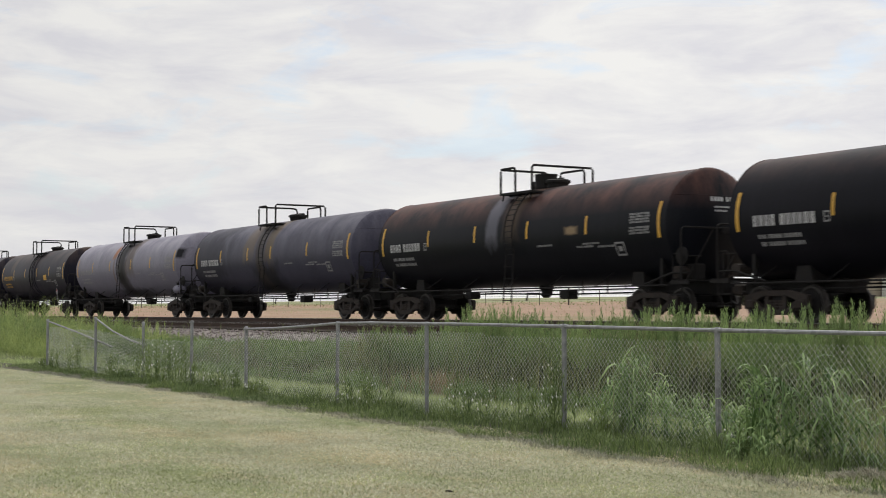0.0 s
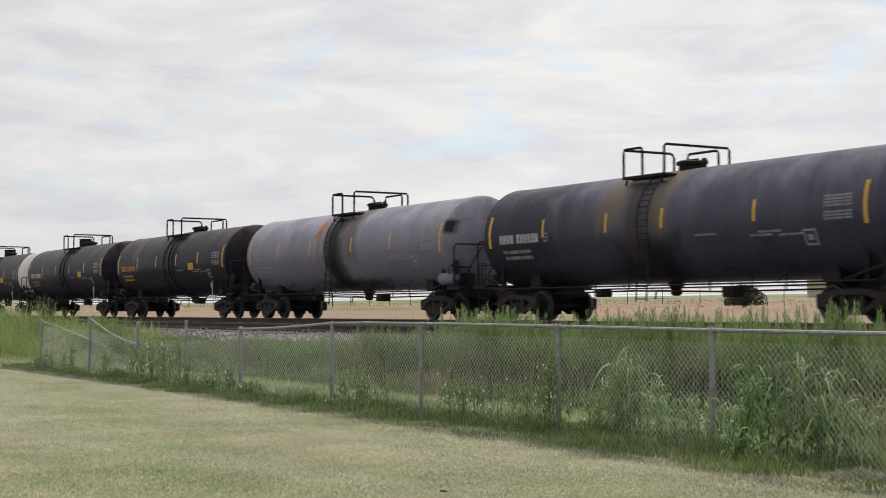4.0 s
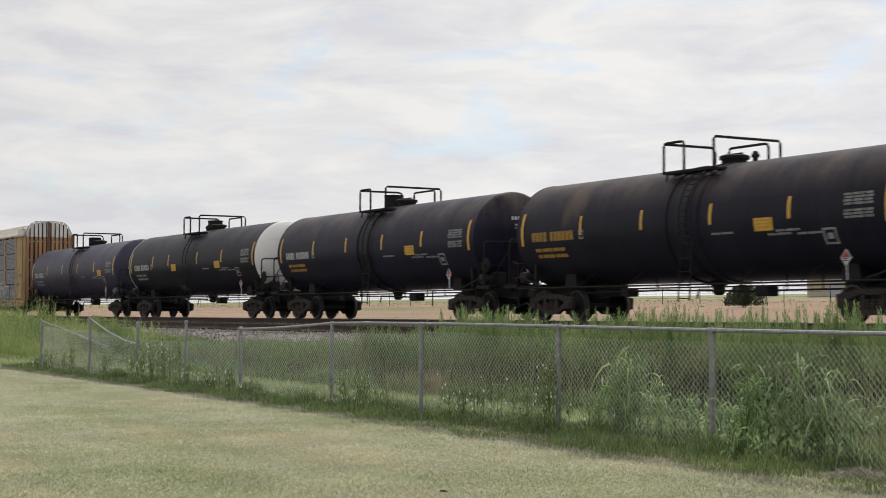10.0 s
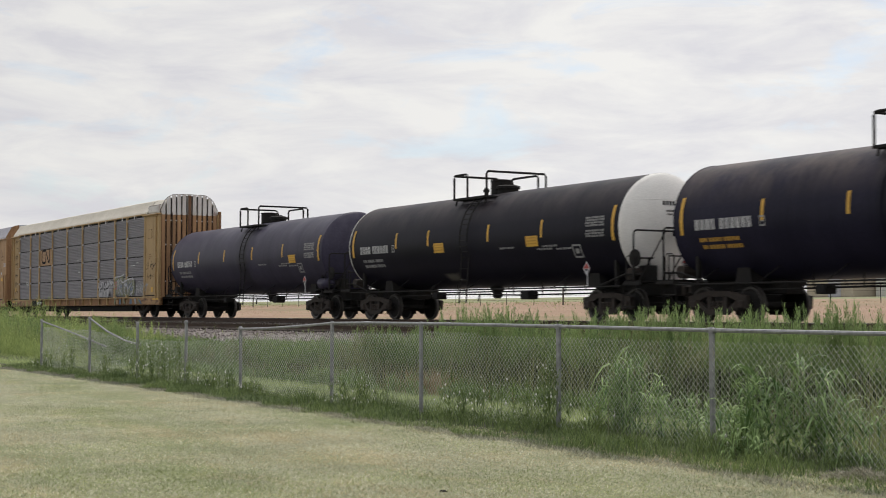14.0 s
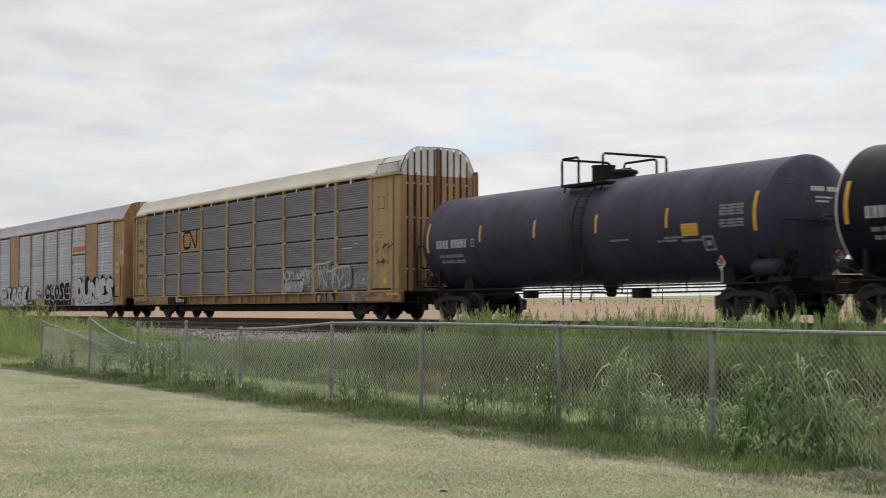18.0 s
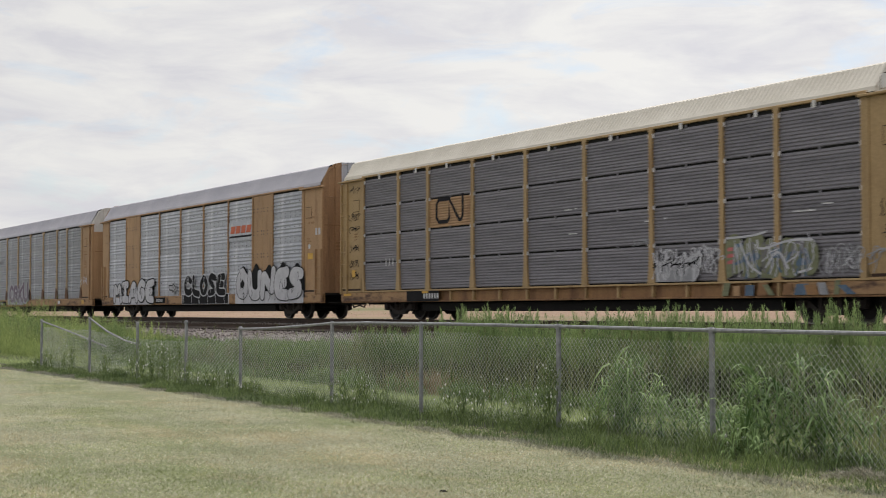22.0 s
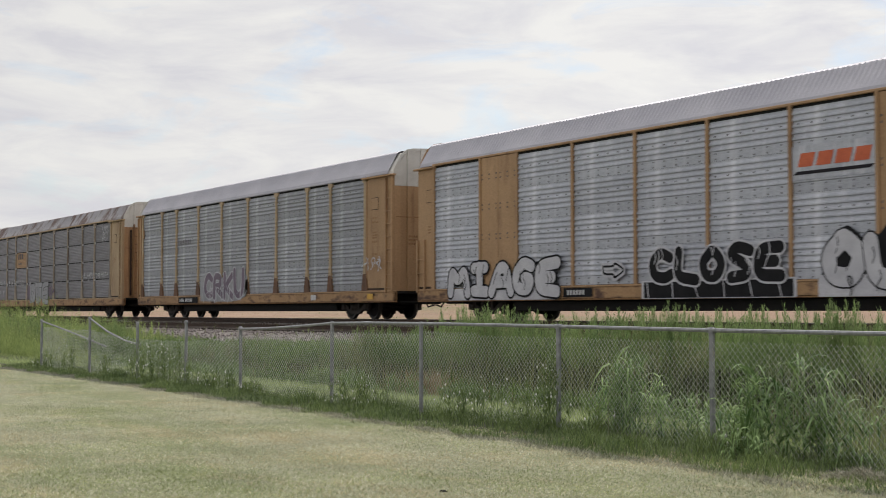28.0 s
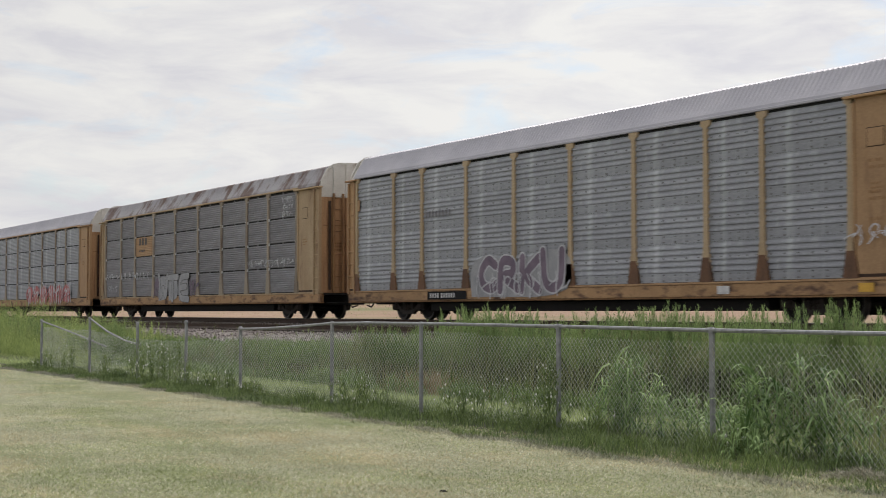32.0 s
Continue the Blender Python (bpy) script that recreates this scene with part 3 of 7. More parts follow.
def build_track(y0, top, label):
    root = anchor("railway_track", pose(0, y0, top), label, "track", kind="structure")
    prof = [(-0.07, -0.17), (0.07, -0.17), (0.07, -0.155), (0.012, -0.135), (0.012, -0.045), (0.036, -0.035), (0.036, -0.003),
            (-0.036, -0.003), (-0.036, -0.035), (-0.012, -0.045), (-0.012, -0.135), (-0.07, -0.155)]
    for s in (-0.755, 0.755):
        bm = bmesh.new()
        a = [bm.verts.new((-420, s + y, z)) for y, z in prof]
        b = [bm.verts.new((120, s + y, z)) for y, z in prof]
        for i in range(len(prof)):
            j = (i + 1) % len(prof)
            bm.faces.new((a[i], a[j], b[j], b[i]))
        bm.faces.new(a[::-1]), bm.faces.new(b)
        rail = part("rail", bm, M["rail"], root)
        bm = box(bmesh.new(), -420, 120, s - 0.032, s + 0.032, -0.003, 0.0)
        part("running_surface", bm, M["rail_top"], rail, "polished steel rail head")
    bm = box(bmesh.new(), -0.11, 0.11, -1.28, 1.28, -0.36, -0.17, 0.012)
    first = part("sleeper", bm, M["tie"], root)
    first.location.x = -104
    for k in range(1, 164):
        again("sleeper", first, root, pose(-104 + 0.55 * k + random.uniform(-0.03, 0.03), random.uniform(-0.05, 0.05), 0, 0, 0, random.uniform(-1, 1)))


def build_stones():
    """Loose stones on the bed's shoulder."""
    n = 9000
    x = RNG.uniform(-82, -16, n)
    y = RNG.choice([-1, 1], n) * 0 + np.where(RNG.random(n) < 0.75, RNG.uniform(-8.2, -5.6, n), RNG.uniform(-3.4, -1.4, n))
    r = RNG.uniform(0.02, 0.055, n)
    z = ground_z(y) + r * 0.4
    c = np.stack([x, y, z], 1)
    o = np.array([[1, 0, 0], [0, 1, 0], [-1, 0, 0], [0, -1, 0], [0, 0, 0.8], [0, 0, -0.8]], float)
    jit = RNG.uniform(0.6, 1.25, (n, 6, 1))
    v = c[:, None] + o[None] * jit * r[:, None, None]
    f = np.array([[0, 1, 4], [1, 2, 4], [2, 3, 4], [3, 0, 4], [1, 0, 5], [2, 1, 5], [3, 2, 5], [0, 3, 5]])
    faces = (np.arange(n) * 6)[:, None, None] + f[None]
    cloud_mesh("ballast_stones", v.reshape(-1, 3), faces.reshape(-1, 3), M["stone"], "grey crushed stones on the track bed", "gravel")


build_ground()
build_track(0.0, RAIL, "rusty main line rails on dark wooden sleepers")
build_track(-4.5, RAIL - 0.15, "rusty siding rails on dark wooden sleepers")
build_stones()

# ---- chain-link fence ----
FENCE_Y = -16.3
POSTS = [(-36.05, 1.19), (-32.15, 1.25), (-28.94, 1.17), (-26.18, 1.21), (-23.57, 1.12), (-20.02, 1.23), (-17.31, 1.235), (-14.08, 1.23), (-11.40, 1.215), (-8.70, 1.21), (-5.9, 1.21)]


def build_fence():
    root = anchor("chain_link_fence", pose(0, FENCE_Y, 0), "sagging galvanized chain-link fence along the lawn's edge", "fence")
    for i, (x, h) in enumerate(POSTS):
        lean = random.uniform(-0.015, 0.015)
        bm = tube(bmesh.new(), [(x + lean, 0, -0.2), (x, 0, h - 0.01)], 0.030, 10)
        post = part("post", bm, M["galv"], root, smooth=False)
        bm = turned(bmesh.new(), [(h - 0.03, 0.036), (h + 0.005, 0.036), (h + 0.03, 0.02)], "z", 10, (x, 0, 0))
        part("post_cap", bm, M["galv"], post)
    runs = [[(-23.57, 0, 1.10), (-22.4, 0, 1.125), (-21.2, 0, 1.17), (-20.02, 0, 1.225), (-18.9, 0, 1.238)], [(-18.9, 0, 1.238), (-16.6, 0, 1.238)], [(-16.6, 0, 1.238), (-14.08, 0, 1.228)],
            [(-14.08, 0, 1.228), (-11.4, 0, 1.212)], [(-11.4, 0, 1.212), (-8.7, 0, 1.205), (-5.9, 0, 1.21)],
            [(-36.05, 0, 1.17), (-33.7, 0.03, 0.93), (-31.3, 0.1, 0.64)], [(-32.15, 0, 1.25), (-31.0, 0.02, 0.98), (-29.9, 0.05, 0.80), (-28.94, 0.06, 0.72)]]
    for r in runs:
        part("top_rail", tube(bmesh.new(), r, 0.021, 8), M["galv"], root)
        bm = turned(bmesh.new(), [(-0.07, 0.026), (0.07, 0.026)], "x", 8, r[0])
        part("rail_sleeve", bm, M["galv"], root)

    def top(x):
        return float(np.interp(x, [-36, -32, -29, -26, -23.6, -20, -17, -14, -11, -6], [1.02, 0.98, 0.84, 0.86, 0.97, 1.09, 1.12, 1.11, 1.10, 1.10]))

    p, w = 0.072, 0.0021
    for (xa, _), (xb, _) in zip(POSTS, POSTS[1:]):
        bm = bmesh.new()
        k0, k1 = int(xa / p), int(xb / p)
        for k in range(k0 - 16, k1 + 17):
            for s in (-1, 1):
                # a wire that climbs along s
                pts = []
                for j in range(0, 33):
                    z = 0.02 + j * p / 2
                    x = k * p + s * (j - 16) * p / 2
                    if xa <= x <= xb and z <= top(x) + 0.02:
                        pts.append((x, s * 0.003 + 0.035 * math.sin(x * 1.7) * z, z))
                if len(pts) > 1:
                    q = [pts[0], pts[len(pts) // 2], pts[-1]] if len(pts) > 2 else pts
                    tube(bm, q, w, 3)
        part("wire_mesh", bm, M["wire"], root, "diamond-pattern galvanized wire mesh")


build_fence()


# ---- vegetation ----
def spikes(base, height, width, lean, flat=False):
    """Simple pointed blades, one triangle each."""
    n = len(base)
    az, face = RNG.uniform(0, 2 * math.pi, n), RNG.uniform(0, math.pi, n)
    if flat:
        face = az + math.pi / 2 + 0.3 * (face - math.pi / 2)
    side = np.stack([np.cos(face), np.sin(face), np.zeros(n)], 1) * (width / 2)[:, None]
    tip = base + np.stack([np.cos(az) * lean * height, np.sin(az) * lean * height, height], 1)
    v = np.stack([base - side, base + side, tip], 1).reshape(-1, 3)
    return v, (np.arange(n) * 3)[:, None] + np.array([[0, 1, 2]])


def scatter(n, x0, x1, y0, y1, lift=0.0):
    x, y = RNG.uniform(x0, x1, n), RNG.uniform(y0, y1, n)
    return np.stack([x, y, ground_z(y) + lift - 0.01], 1)


def patchy(p, scale, seed):
    """Slow random values from 0 to 1 over the ground."""
    return np.array([0.5 + 0.5 * noise.noise(Vector((a * scale, b * scale, seed))) for a, b in p[:, :2]])


def belt_top(x):
    """How high the weeds of the ditch grow along the track."""
    return np.interp(x, [-110, -75, -62, -55, -50, -46, -42, -36, -30, -26.5, -24.5, -22.5, -20, -14, -8, 0], [1.6, 1.6, 1.5, 1.3, 1.0, 0.74, 0.56, 0.60, 0.73, 0.88, 1.10, 1.27, 1.27, 1.30, 1.32, 1.32])


def build_lawn():
    n = 520000
    d = 9.5 + 36 * RNG.random(n) ** 1.4
    a = radians(VIEW) + RNG.uniform(-0.33, 0.33, n)
    p = np.stack([EYE.x + d * np.cos(a), EYE.y + d * np.sin(a), np.zeros(n)], 1)
    p = p[p[:, 1] < -16.7]
    k = np.sin(p[:, 0] * 0.55 + 1.3 * np.sin(p[:, 1] * 0.8)) + np.sin(p[:, 1] * 1.7 + p[:, 0] * 0.4) + 0.8 * np.sin(p[:, 0] * 1.9 - p[:, 1] * 1.1) + RNG.normal(0, 1.1, len(p))
    k += np.clip((p[:, 0] + 17) / 9, 0, 1) * RNG.normal(0.3, 1.3, len(p))
    for name, pick, material, label in (("lawn_grass", (k <= 0.7) & (k > -1.1), "lawn_blade", "short pale mown lawn grass with clippings"), ("lawn_green_patches", k > 0.7, "lawn_green", "greener patches of mown lawn grass"),
                                        ("lawn_straw_patches", k <= -1.1, "lawn_tan", "straw-coloured patches of mown lawn grass")):
        b = p[pick]
        n = len(b)
        v, f = spikes(b, RNG.uniform(0.008, 0.022, n), RNG.uniform(0.004, 0.009, n), RNG.uniform(0.8, 2.6, n), True)
        cloud_mesh(name, v, f, M[material], label, "grass")
    p = np.concatenate([scatter(90000, -42, -4, -16.3, -13.1), scatter(9000, -75, -42, -16.6, -13.1)])
    n = len(p)
    v, f = spikes(p, RNG.uniform(0.03, 0.10, n), RNG.uniform(0.008, 0.018, n), RNG.uniform(0.5, 1.7, n), True)
    p2 = scatter(9000, -95, -36, -20.5, -13.0)
    p2 = p2[(p2[:, 1] > -17.2) | (p2[:, 0] < -37 - (p2[:, 1] + 17) * -1.5)]
    n2 = len(p2)
    v2, f2 = spikes(p2, RNG.uniform(0.08, 0.22, n2), RNG.uniform(0.014, 0.03, n2), RNG.uniform(0.1, 0.9, n2))
    v, f = merged([(v, f), (v2, f2)])
    cloud_mesh("ditch_grass", v, f, M["strip_blade"], "bright green short grass behind the fence", "grass")


def build_verge():
    """Rough grass at the fence's foot, weeds with white flowers, a tall clump of reedy grass."""
    x = RNG.uniform(-38, -5, 54000)
    front = np.interp(x, [-38, -22, -6], [-16.72, -17.08, -17.52]) - 0.16 * np.abs(np.sin(x * 1.9 + 1.2 * np.sin(x * 0.7))) - 0.10 * np.sin(x * 4.3)
    u = RNG.random(len(x)) ** 1.4
    y = front + (-15.75 - front) * u
    p = np.stack([x, y, ground_z(y) - 0.01], 1)
    n = len(p)
    k = np.clip((patchy(p, 1.5, 4.0) - 0.30) * 2.3, 0.05, 1.5)
    h = (0.03 + 0.23 * np.interp(x, [-38, -17, -12, -10, -8.5], [1.0, 1.0, 1.25, 1.1, 0.55]) * k * np.minimum(1, 0.35 + 1.6 * u)) * RNG.uniform(0.45, 1.3, n)
    v, f = blades(p, h, RNG.uniform(0.004, 0.010, n), RNG.uniform(0.2, 1.1, n), 0.45)
    cloud_mesh("fence_grass", v, f, M["verge_blade"], "rough green grass at the fence's foot", "grass")
    # dry cut swath along the edge
    x = RNG.uniform(-38, -5, 26000)
    front = np.interp(x, [-38, -22, -6], [-16.82, -17.25, -17.74]) + 0.06 * np.sin(x * 2.3) + 0.05 * np.sin(x * 5.1)
    y = front + 0.05 + RNG.normal(0, 0.11, len(x)) * (0.6 + 0.8 * np.abs(np.sin(x * 3.1)))
    p = np.stack([x, y, ground_z(y)], 1)
    n = len(p)
    v, f = spikes(p, RNG.uniform(0.010, 0.045, n), RNG.uniform(0.005, 0.011, n), RNG.uniform(0.8, 2.5, n))
    cloud_mesh("cut_grass", v, f, M["cut_grey"], "grey matted cut grass along the lawn's edge", "grass")
    # pale specks on the lawn
    n = 700
    d, a = RNG.uniform(10, 32, n), radians(VIEW) + RNG.uniform(-0.32, 0.32, n)
    c = np.stack([EYE.x + d * np.cos(a), EYE.y + d * np.sin(a), np.full(n, 0.015)], 1)
    c = c[c[:, 1] < -17.2]
    n = len(c)
    o = np.array([[1, 0, 0], [0, 1, 0], [-1, 0, 0], [0, -1, 0], [0, 0, 0.7]], float)
    v = c[:, None] + o[None] * RNG.uniform(0.006, 0.016, (n, 1, 1))
    f = (np.arange(n) * 5)[:, None, None] + np.array([[0, 1, 4], [1, 2, 4], [2, 3, 4], [3, 0, 4]])[None]
    cloud_mesh("pale_clippings", v.reshape(-1, 3), f.reshape(-1, 3), M["grass_dry"], "pale dry specks scattered on the lawn", "clippings")
    # leafy weeds at chosen spots
    spots = [(-29.0, 0.62, 10), (-28.3, 0.86, 16), (-27.7, 0.92, 18), (-27.1, 0.80, 14), (-26.4, 0.84, 16), (-25.6, 0.48, 10), (-24.6, 0.32, 10), (-23.8, 0.34, 12), (-22.9, 0.25, 8), (-19.6, 0.40, 8), (-18.9, 0.60, 14), (-18.4, 0.42, 8),
             (-16.3, 0.60, 10), (-15.9, 0.44, 7), (-15.4, 0.62, 8), (-14.7, 0.55, 10), (-14.15, 0.86, 20), (-13.3, 0.36, 8), (-36.2, 0.22, 10), (-35.0, 0.45, 10), (-33.5, 0.55, 12), (-30.5, 0.40, 10), (-10.9, 0.3, 8)]
    flowers = []
    for x0, h0, n in spots:
        px, py = RNG.normal(x0, 0.13, n), RNG.normal(-16.38, 0.10, n)
        base = np.stack([px, py, ground_z(py)], 1)
        h = h0 * RNG.uniform(0.6, 1.15, n)
        v, f = leafy_stems(base, h, 46, 0.06, 0.065, 0.05, 0.22)
        cloud_mesh("weed_clump", v, f, M["weed_deep"], "leafy green weeds with small white flowers against the fence", "weed")
        m = n
        i = RNG.integers(0, n, m)
        c = base[i] + np.stack([RNG.normal(0, 0.06, m), RNG.normal(-0.05, 0.05, m), h[i] * RNG.uniform(0.3, 1.0, m)], 1)
        flowers.append(c)
    c = np.concatenate(flowers)
    n = len(c)
    o = np.array([[1, 0, 0], [0, 0, 1], [-1, 0, 0], [0, 0, -1], [0, -0.6, 0], [0, 0.6, 0]], float)
    v = c[:, None] + o[None] * RNG.uniform(0.012, 0.026, (n, 1, 1))
    f = (np.arange(n) * 6)[:, None, None] + np.array([[0, 1, 4], [1, 2, 4], [2, 3, 4], [3, 0, 4], [1, 0, 5], [2, 1, 5], [3, 2, 5], [0, 3, 5]])[None]
    cloud_mesh("white_flowers", v.reshape(-1, 3), f.reshape(-1, 3), M["petal"], "small white bindweed flowers on the weeds", "flower")
    # reedy grass
    for x0, y0, h0, n, sp in ((-13.55, -16.1, 0.90, 5, 0.08), (-13.25, -16.1, 1.10, 8, 0.10), (-12.95, -16.05, 1.15, 9, 0.10), (-12.6, -16.0, 0.85, 8, 0.14), (-12.15, -15.9, 0.62, 8, 0.18), (-11.7, -15.8, 0.52, 7, 0.2),
                              (-10.95, -16.35, 0.70, 6, 0.10), (-10.7, -16.4, 1.00, 10, 0.10), (-10.4, -16.25, 1.15, 13, 0.13), (-10.0, -16.15, 1.05, 12, 0.16), (-9.55, -16.1, 0.70, 6, 0.2), (-10.45, -16.75, 0.45, 7, 0.14)):
        n = int(1.5 * n)
        px, py = RNG.normal(x0, sp, n), RNG.normal(y0, sp * 0.7, n)
        base = np.stack([px, py, ground_z(py) - 0.02], 1)
        v, f = arching(base, 0.92 * h0 * RNG.uniform(0.5, 1.1, n), 11, 0.44, 0.021)
        cloud_mesh("reed_grass_clump", v, f, M["reed_bright"], "tall arching green grass clump by the fence", "grass")
    # thin tan grass stems with open heads
    n = 60
    px = RNG.uniform(-11.6, -7.0, n)
    py = RNG.normal(-15.6, 0.5, n)
    base = np.stack([px, py, ground_z(py)], 1)
    v, f = blades(base, RNG.uniform(0.6, 1.15, n), RNG.uniform(0.004, 0.008, n), RNG.uniform(0.1, 0.6, n), 0.5)
    cloud_mesh("tan_grass_stems", v, f, M["grass_dry"], "thin tan grass stems with open heads", "grass")
    # a hazy stand of fine pale grass
    n = 900
    px, py = RNG.normal(-9.5, 0.9, n), RNG.uniform(-15.4, -14.2, n)
    base = np.stack([px, py, ground_z(py)], 1)
    v, f = blades(base, RNG.uniform(0.45, 1.1, n) * np.exp(-((px + 9.6) / 2.4) ** 2), RNG.uniform(0.005, 0.012, n), RNG.uniform(0.05, 0.6, n), 0.5)
    cloud_mesh("fine_pale_grass", v, f, M["olive_stem"], "hazy stand of fine pale green grass", "grass")
    # open tan seed heads: fine sprays at the stems' tops
    n = 34
    px, py = np.where(RNG.random(n) < 0.2, RNG.normal(-12.9, 0.3, n), RNG.uniform(-11.3, -7.6, n)), RNG.normal(-15.9, 0.3, n)
    tops = np.stack([px, py, RNG.uniform(0.72, 1.12, n)], 1)
    rep = np.repeat(tops, 26, axis=0) + RNG.normal(0, 1, (26 * n, 3)) * np.array([0.07, 0.05, 0.05])
    v, f = blades(rep, RNG.uniform(0.02, 0.06, 26 * n), np.full(26 * n, 0.006), RNG.uniform(0.3, 1.4, 26 * n), 0.9)
    v2, f2 = blades(np.stack([px, py, ground_z(py)], 1), tops[:, 2] + 0.03, np.full(n, 0.006), np.full(n, 0.02), 0.0)
    v, f = merged([(v, f), (v2, f2)])
    cloud_mesh("seed_heads", v, f, M["grass_dry"], "open tan seed heads over the tall grass", "grass")


def build_scraps():
    """A grey heap of cut grass at the edge and a dark scrap on the lawn."""
    n = 900
    r, a = 0.30 * RNG.random(n) ** 0.6, RNG.uniform(0, 2 * math.pi, n)
    p = np.stack([-8.72 + 1.3 * r * np.cos(a), -17.0 + 0.7 * r * np.sin(a), 0.09 * (1 - r / 0.30)], 1)
    v, f = spikes(p, RNG.uniform(0.02, 0.06, n), RNG.uniform(0.006, 0.012, n), RNG.uniform(0.5, 2.5, n))
    cloud_mesh("cut_grass_heap", v, f, M["cut_grey"], "small grey heap of dried cut grass", "grass heap")
    bm = box(bmesh.new(), -0.022, 0.022, -0.008, 0.008, 0.0, 0.012, 0.003)
    tube(bm, [(-0.03, 0.004, 0.004), (0.0, 0.0, 0.008), (0.035, -0.005, 0.004)], 0.003, 5)
    o = part("lawn_scrap", bm, M["iron"])
    o.matrix_world = pose(-9.85, -20.37, 0.006, 0, 0, 40)
    tagged(o, "small dark scrap of bark lying on the lawn", "debris")


def build_belt():
    n = 16000
    x = np.where(RNG.random(n) < 0.82, RNG.uniform(-43, -5, n), RNG.uniform(-100, -43, n))
    y = -13.1 + 5.0 * RNG.random(n) ** 1.25
    h = belt_top(x) - ground_z(y)
    far_row = np.clip((-8.6 - y) / 2.5, 0.0, 1.0)
    h = h * (0.5 + 0.5 * far_row)
    p = np.stack([x, y, ground_z(y)], 1)
    k = patchy(p, 0.9, 9.0)
    h = np.maximum(0.12, h * (0.62 + 0.62 * k) * RNG.uniform(0.74, 1.08, n))
    keep = (patchy(p, 1.5, 33.0) + RNG.uniform(0, 0.16, n) > 0.53) | (x < -30)
    x, p, h = x[keep], p[keep], h[keep]
    n = len(x)
    dry = patchy(p, 0.35, 21.0) + 0.22 * np.exp(-((x + 22.5) / 4.5) ** 2) + RNG.normal(0, 0.10, n)
    for pick, name, material, label in ((dry <= 0.72, "ditch_weeds", "weed", "dense tall green weeds in the ditch below the tracks"), (dry > 0.72, "ditch_olive_weeds", "olive_stem", "tall olive half-dry weeds in the ditch")):
        tall = (p[pick][:, 0] > -20) & (RNG.random(int(pick.sum())) < 0.80)
        v, f = merged([leafy_stems(p[pick][tall], h[pick][tall], 60, 0.06, 0.075, 0.68, 0.18, (0.6, 2.2), 0.0018), leafy_stems(p[pick][~tall], h[pick][~tall], 56, 0.065, 0.085, 0.56, 0.18, (0.6, 2.2), 0.0018)])
        cloud_mesh(name, v, f, M[material], label, "weeds")
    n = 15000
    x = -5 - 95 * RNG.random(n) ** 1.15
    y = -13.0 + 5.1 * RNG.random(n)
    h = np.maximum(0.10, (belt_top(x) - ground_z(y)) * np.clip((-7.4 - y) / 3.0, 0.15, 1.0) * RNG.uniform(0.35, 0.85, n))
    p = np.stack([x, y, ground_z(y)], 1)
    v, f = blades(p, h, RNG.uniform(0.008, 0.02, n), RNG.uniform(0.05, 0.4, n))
    # stems take the near-black leaf, painting the shade between the weeds
    cloud_mesh("ditch_tall_grass", v, f, M["weed_dark"], "tall grass stems among the ditch weeds, coloured near-black for shade", "grass")
    n = 3000
    x = RNG.uniform(-38, -17.5, n)
    y = RNG.uniform(-13.2, -11.5, n)
    p = np.stack([x, y, ground_z(y)], 1)
    h = (belt_top(x) - ground_z(y)) * RNG.uniform(0.4, 1.0, n)
    v, f = blades(p, h, RNG.uniform(0.005, 0.012, n), RNG.uniform(0.05, 0.5, n))
    cloud_mesh("ditch_dry_stems", v, f, M["olive_stem"], "thin olive-tan stems at the ditch's edge", "grass")
    # brown dead stalks low in the ditch
    n = 800
    x = np.where(RNG.random(n) < 0.75, RNG.normal(-22.0, 0.42, n), RNG.uniform(-40, -6, n))
    y = RNG.uniform(-13.7, -13.2, n)
    p = np.stack([x, y, ground_z(y)], 1)
    v, f = blades(p, RNG.uniform(0.15, 0.6, n), RNG.uniform(0.006, 0.012, n), RNG.uniform(0.1, 0.7, n))
    cloud_mesh("dead_stalks", v, f, M["stalk_brown"], "brown dead stalks at the ditch's edge", "grass")
    # the tallest plumes that rise over the fence rail
    for x0, y0, z1, m, wide in ((-22.6, -12.3, 1.50, 10, 0.5), (-21.9, -12.3, 1.62, 9, 0.22), (-21.3, -12.4, 1.56, 8, 0.25), (-20.4, -12.4, 1.40, 7, 0.3), (-19.3, -12.3, 1.36, 7, 0.5), (-18.3, -12.5, 1.38, 8, 0.5),
                                (-17.3, -12.6, 1.46, 8, 0.4), (-16.6, -12.6, 1.60, 12, 0.22), (-16.1, -12.5, 1.52, 8, 0.2), (-15.2, -12.7, 1.36, 7, 0.35), (-14.4, -12.8, 1.52, 7, 0.10), (-13.7, -12.8, 1.40, 6, 0.3),
                                (-13.0, -12.9, 1.66, 16, 0.13), (-12.2, -12.9, 1.34, 7, 0.3), (-11.4, -13.0, 1.42, 8, 0.25), (-10.5, -13.0, 1.36, 7, 0.3), (-24.2, -11.9, 1.22, 9, 0.4), (-25.6, -11.6, 1.08, 8, 0.4), (-28.5, -11.2, 0.98, 6, 0.3),
                                (-43.5, -12.0, 1.15, 10, 0.5), (-45.5, -12.0, 1.2, 10, 0.5)):
        m = int(m * 3)
        px, py = RNG.normal(x0, wide * 0.7, m), RNG.normal(y0, 0.2, m)
        base = np.stack([px, py, ground_z(py)], 1)
        h = (min(z1, 1.34 + 0.45 * (z1 - 1.34)) + 0.02 - ground_z(py)) * RNG.uniform(0.72, 1.04, m)
        v, f = leafy_stems(base, h, 170, 0.042, 0.055, 0.64, 0.16, (0.9, 2.6), 0.0025)
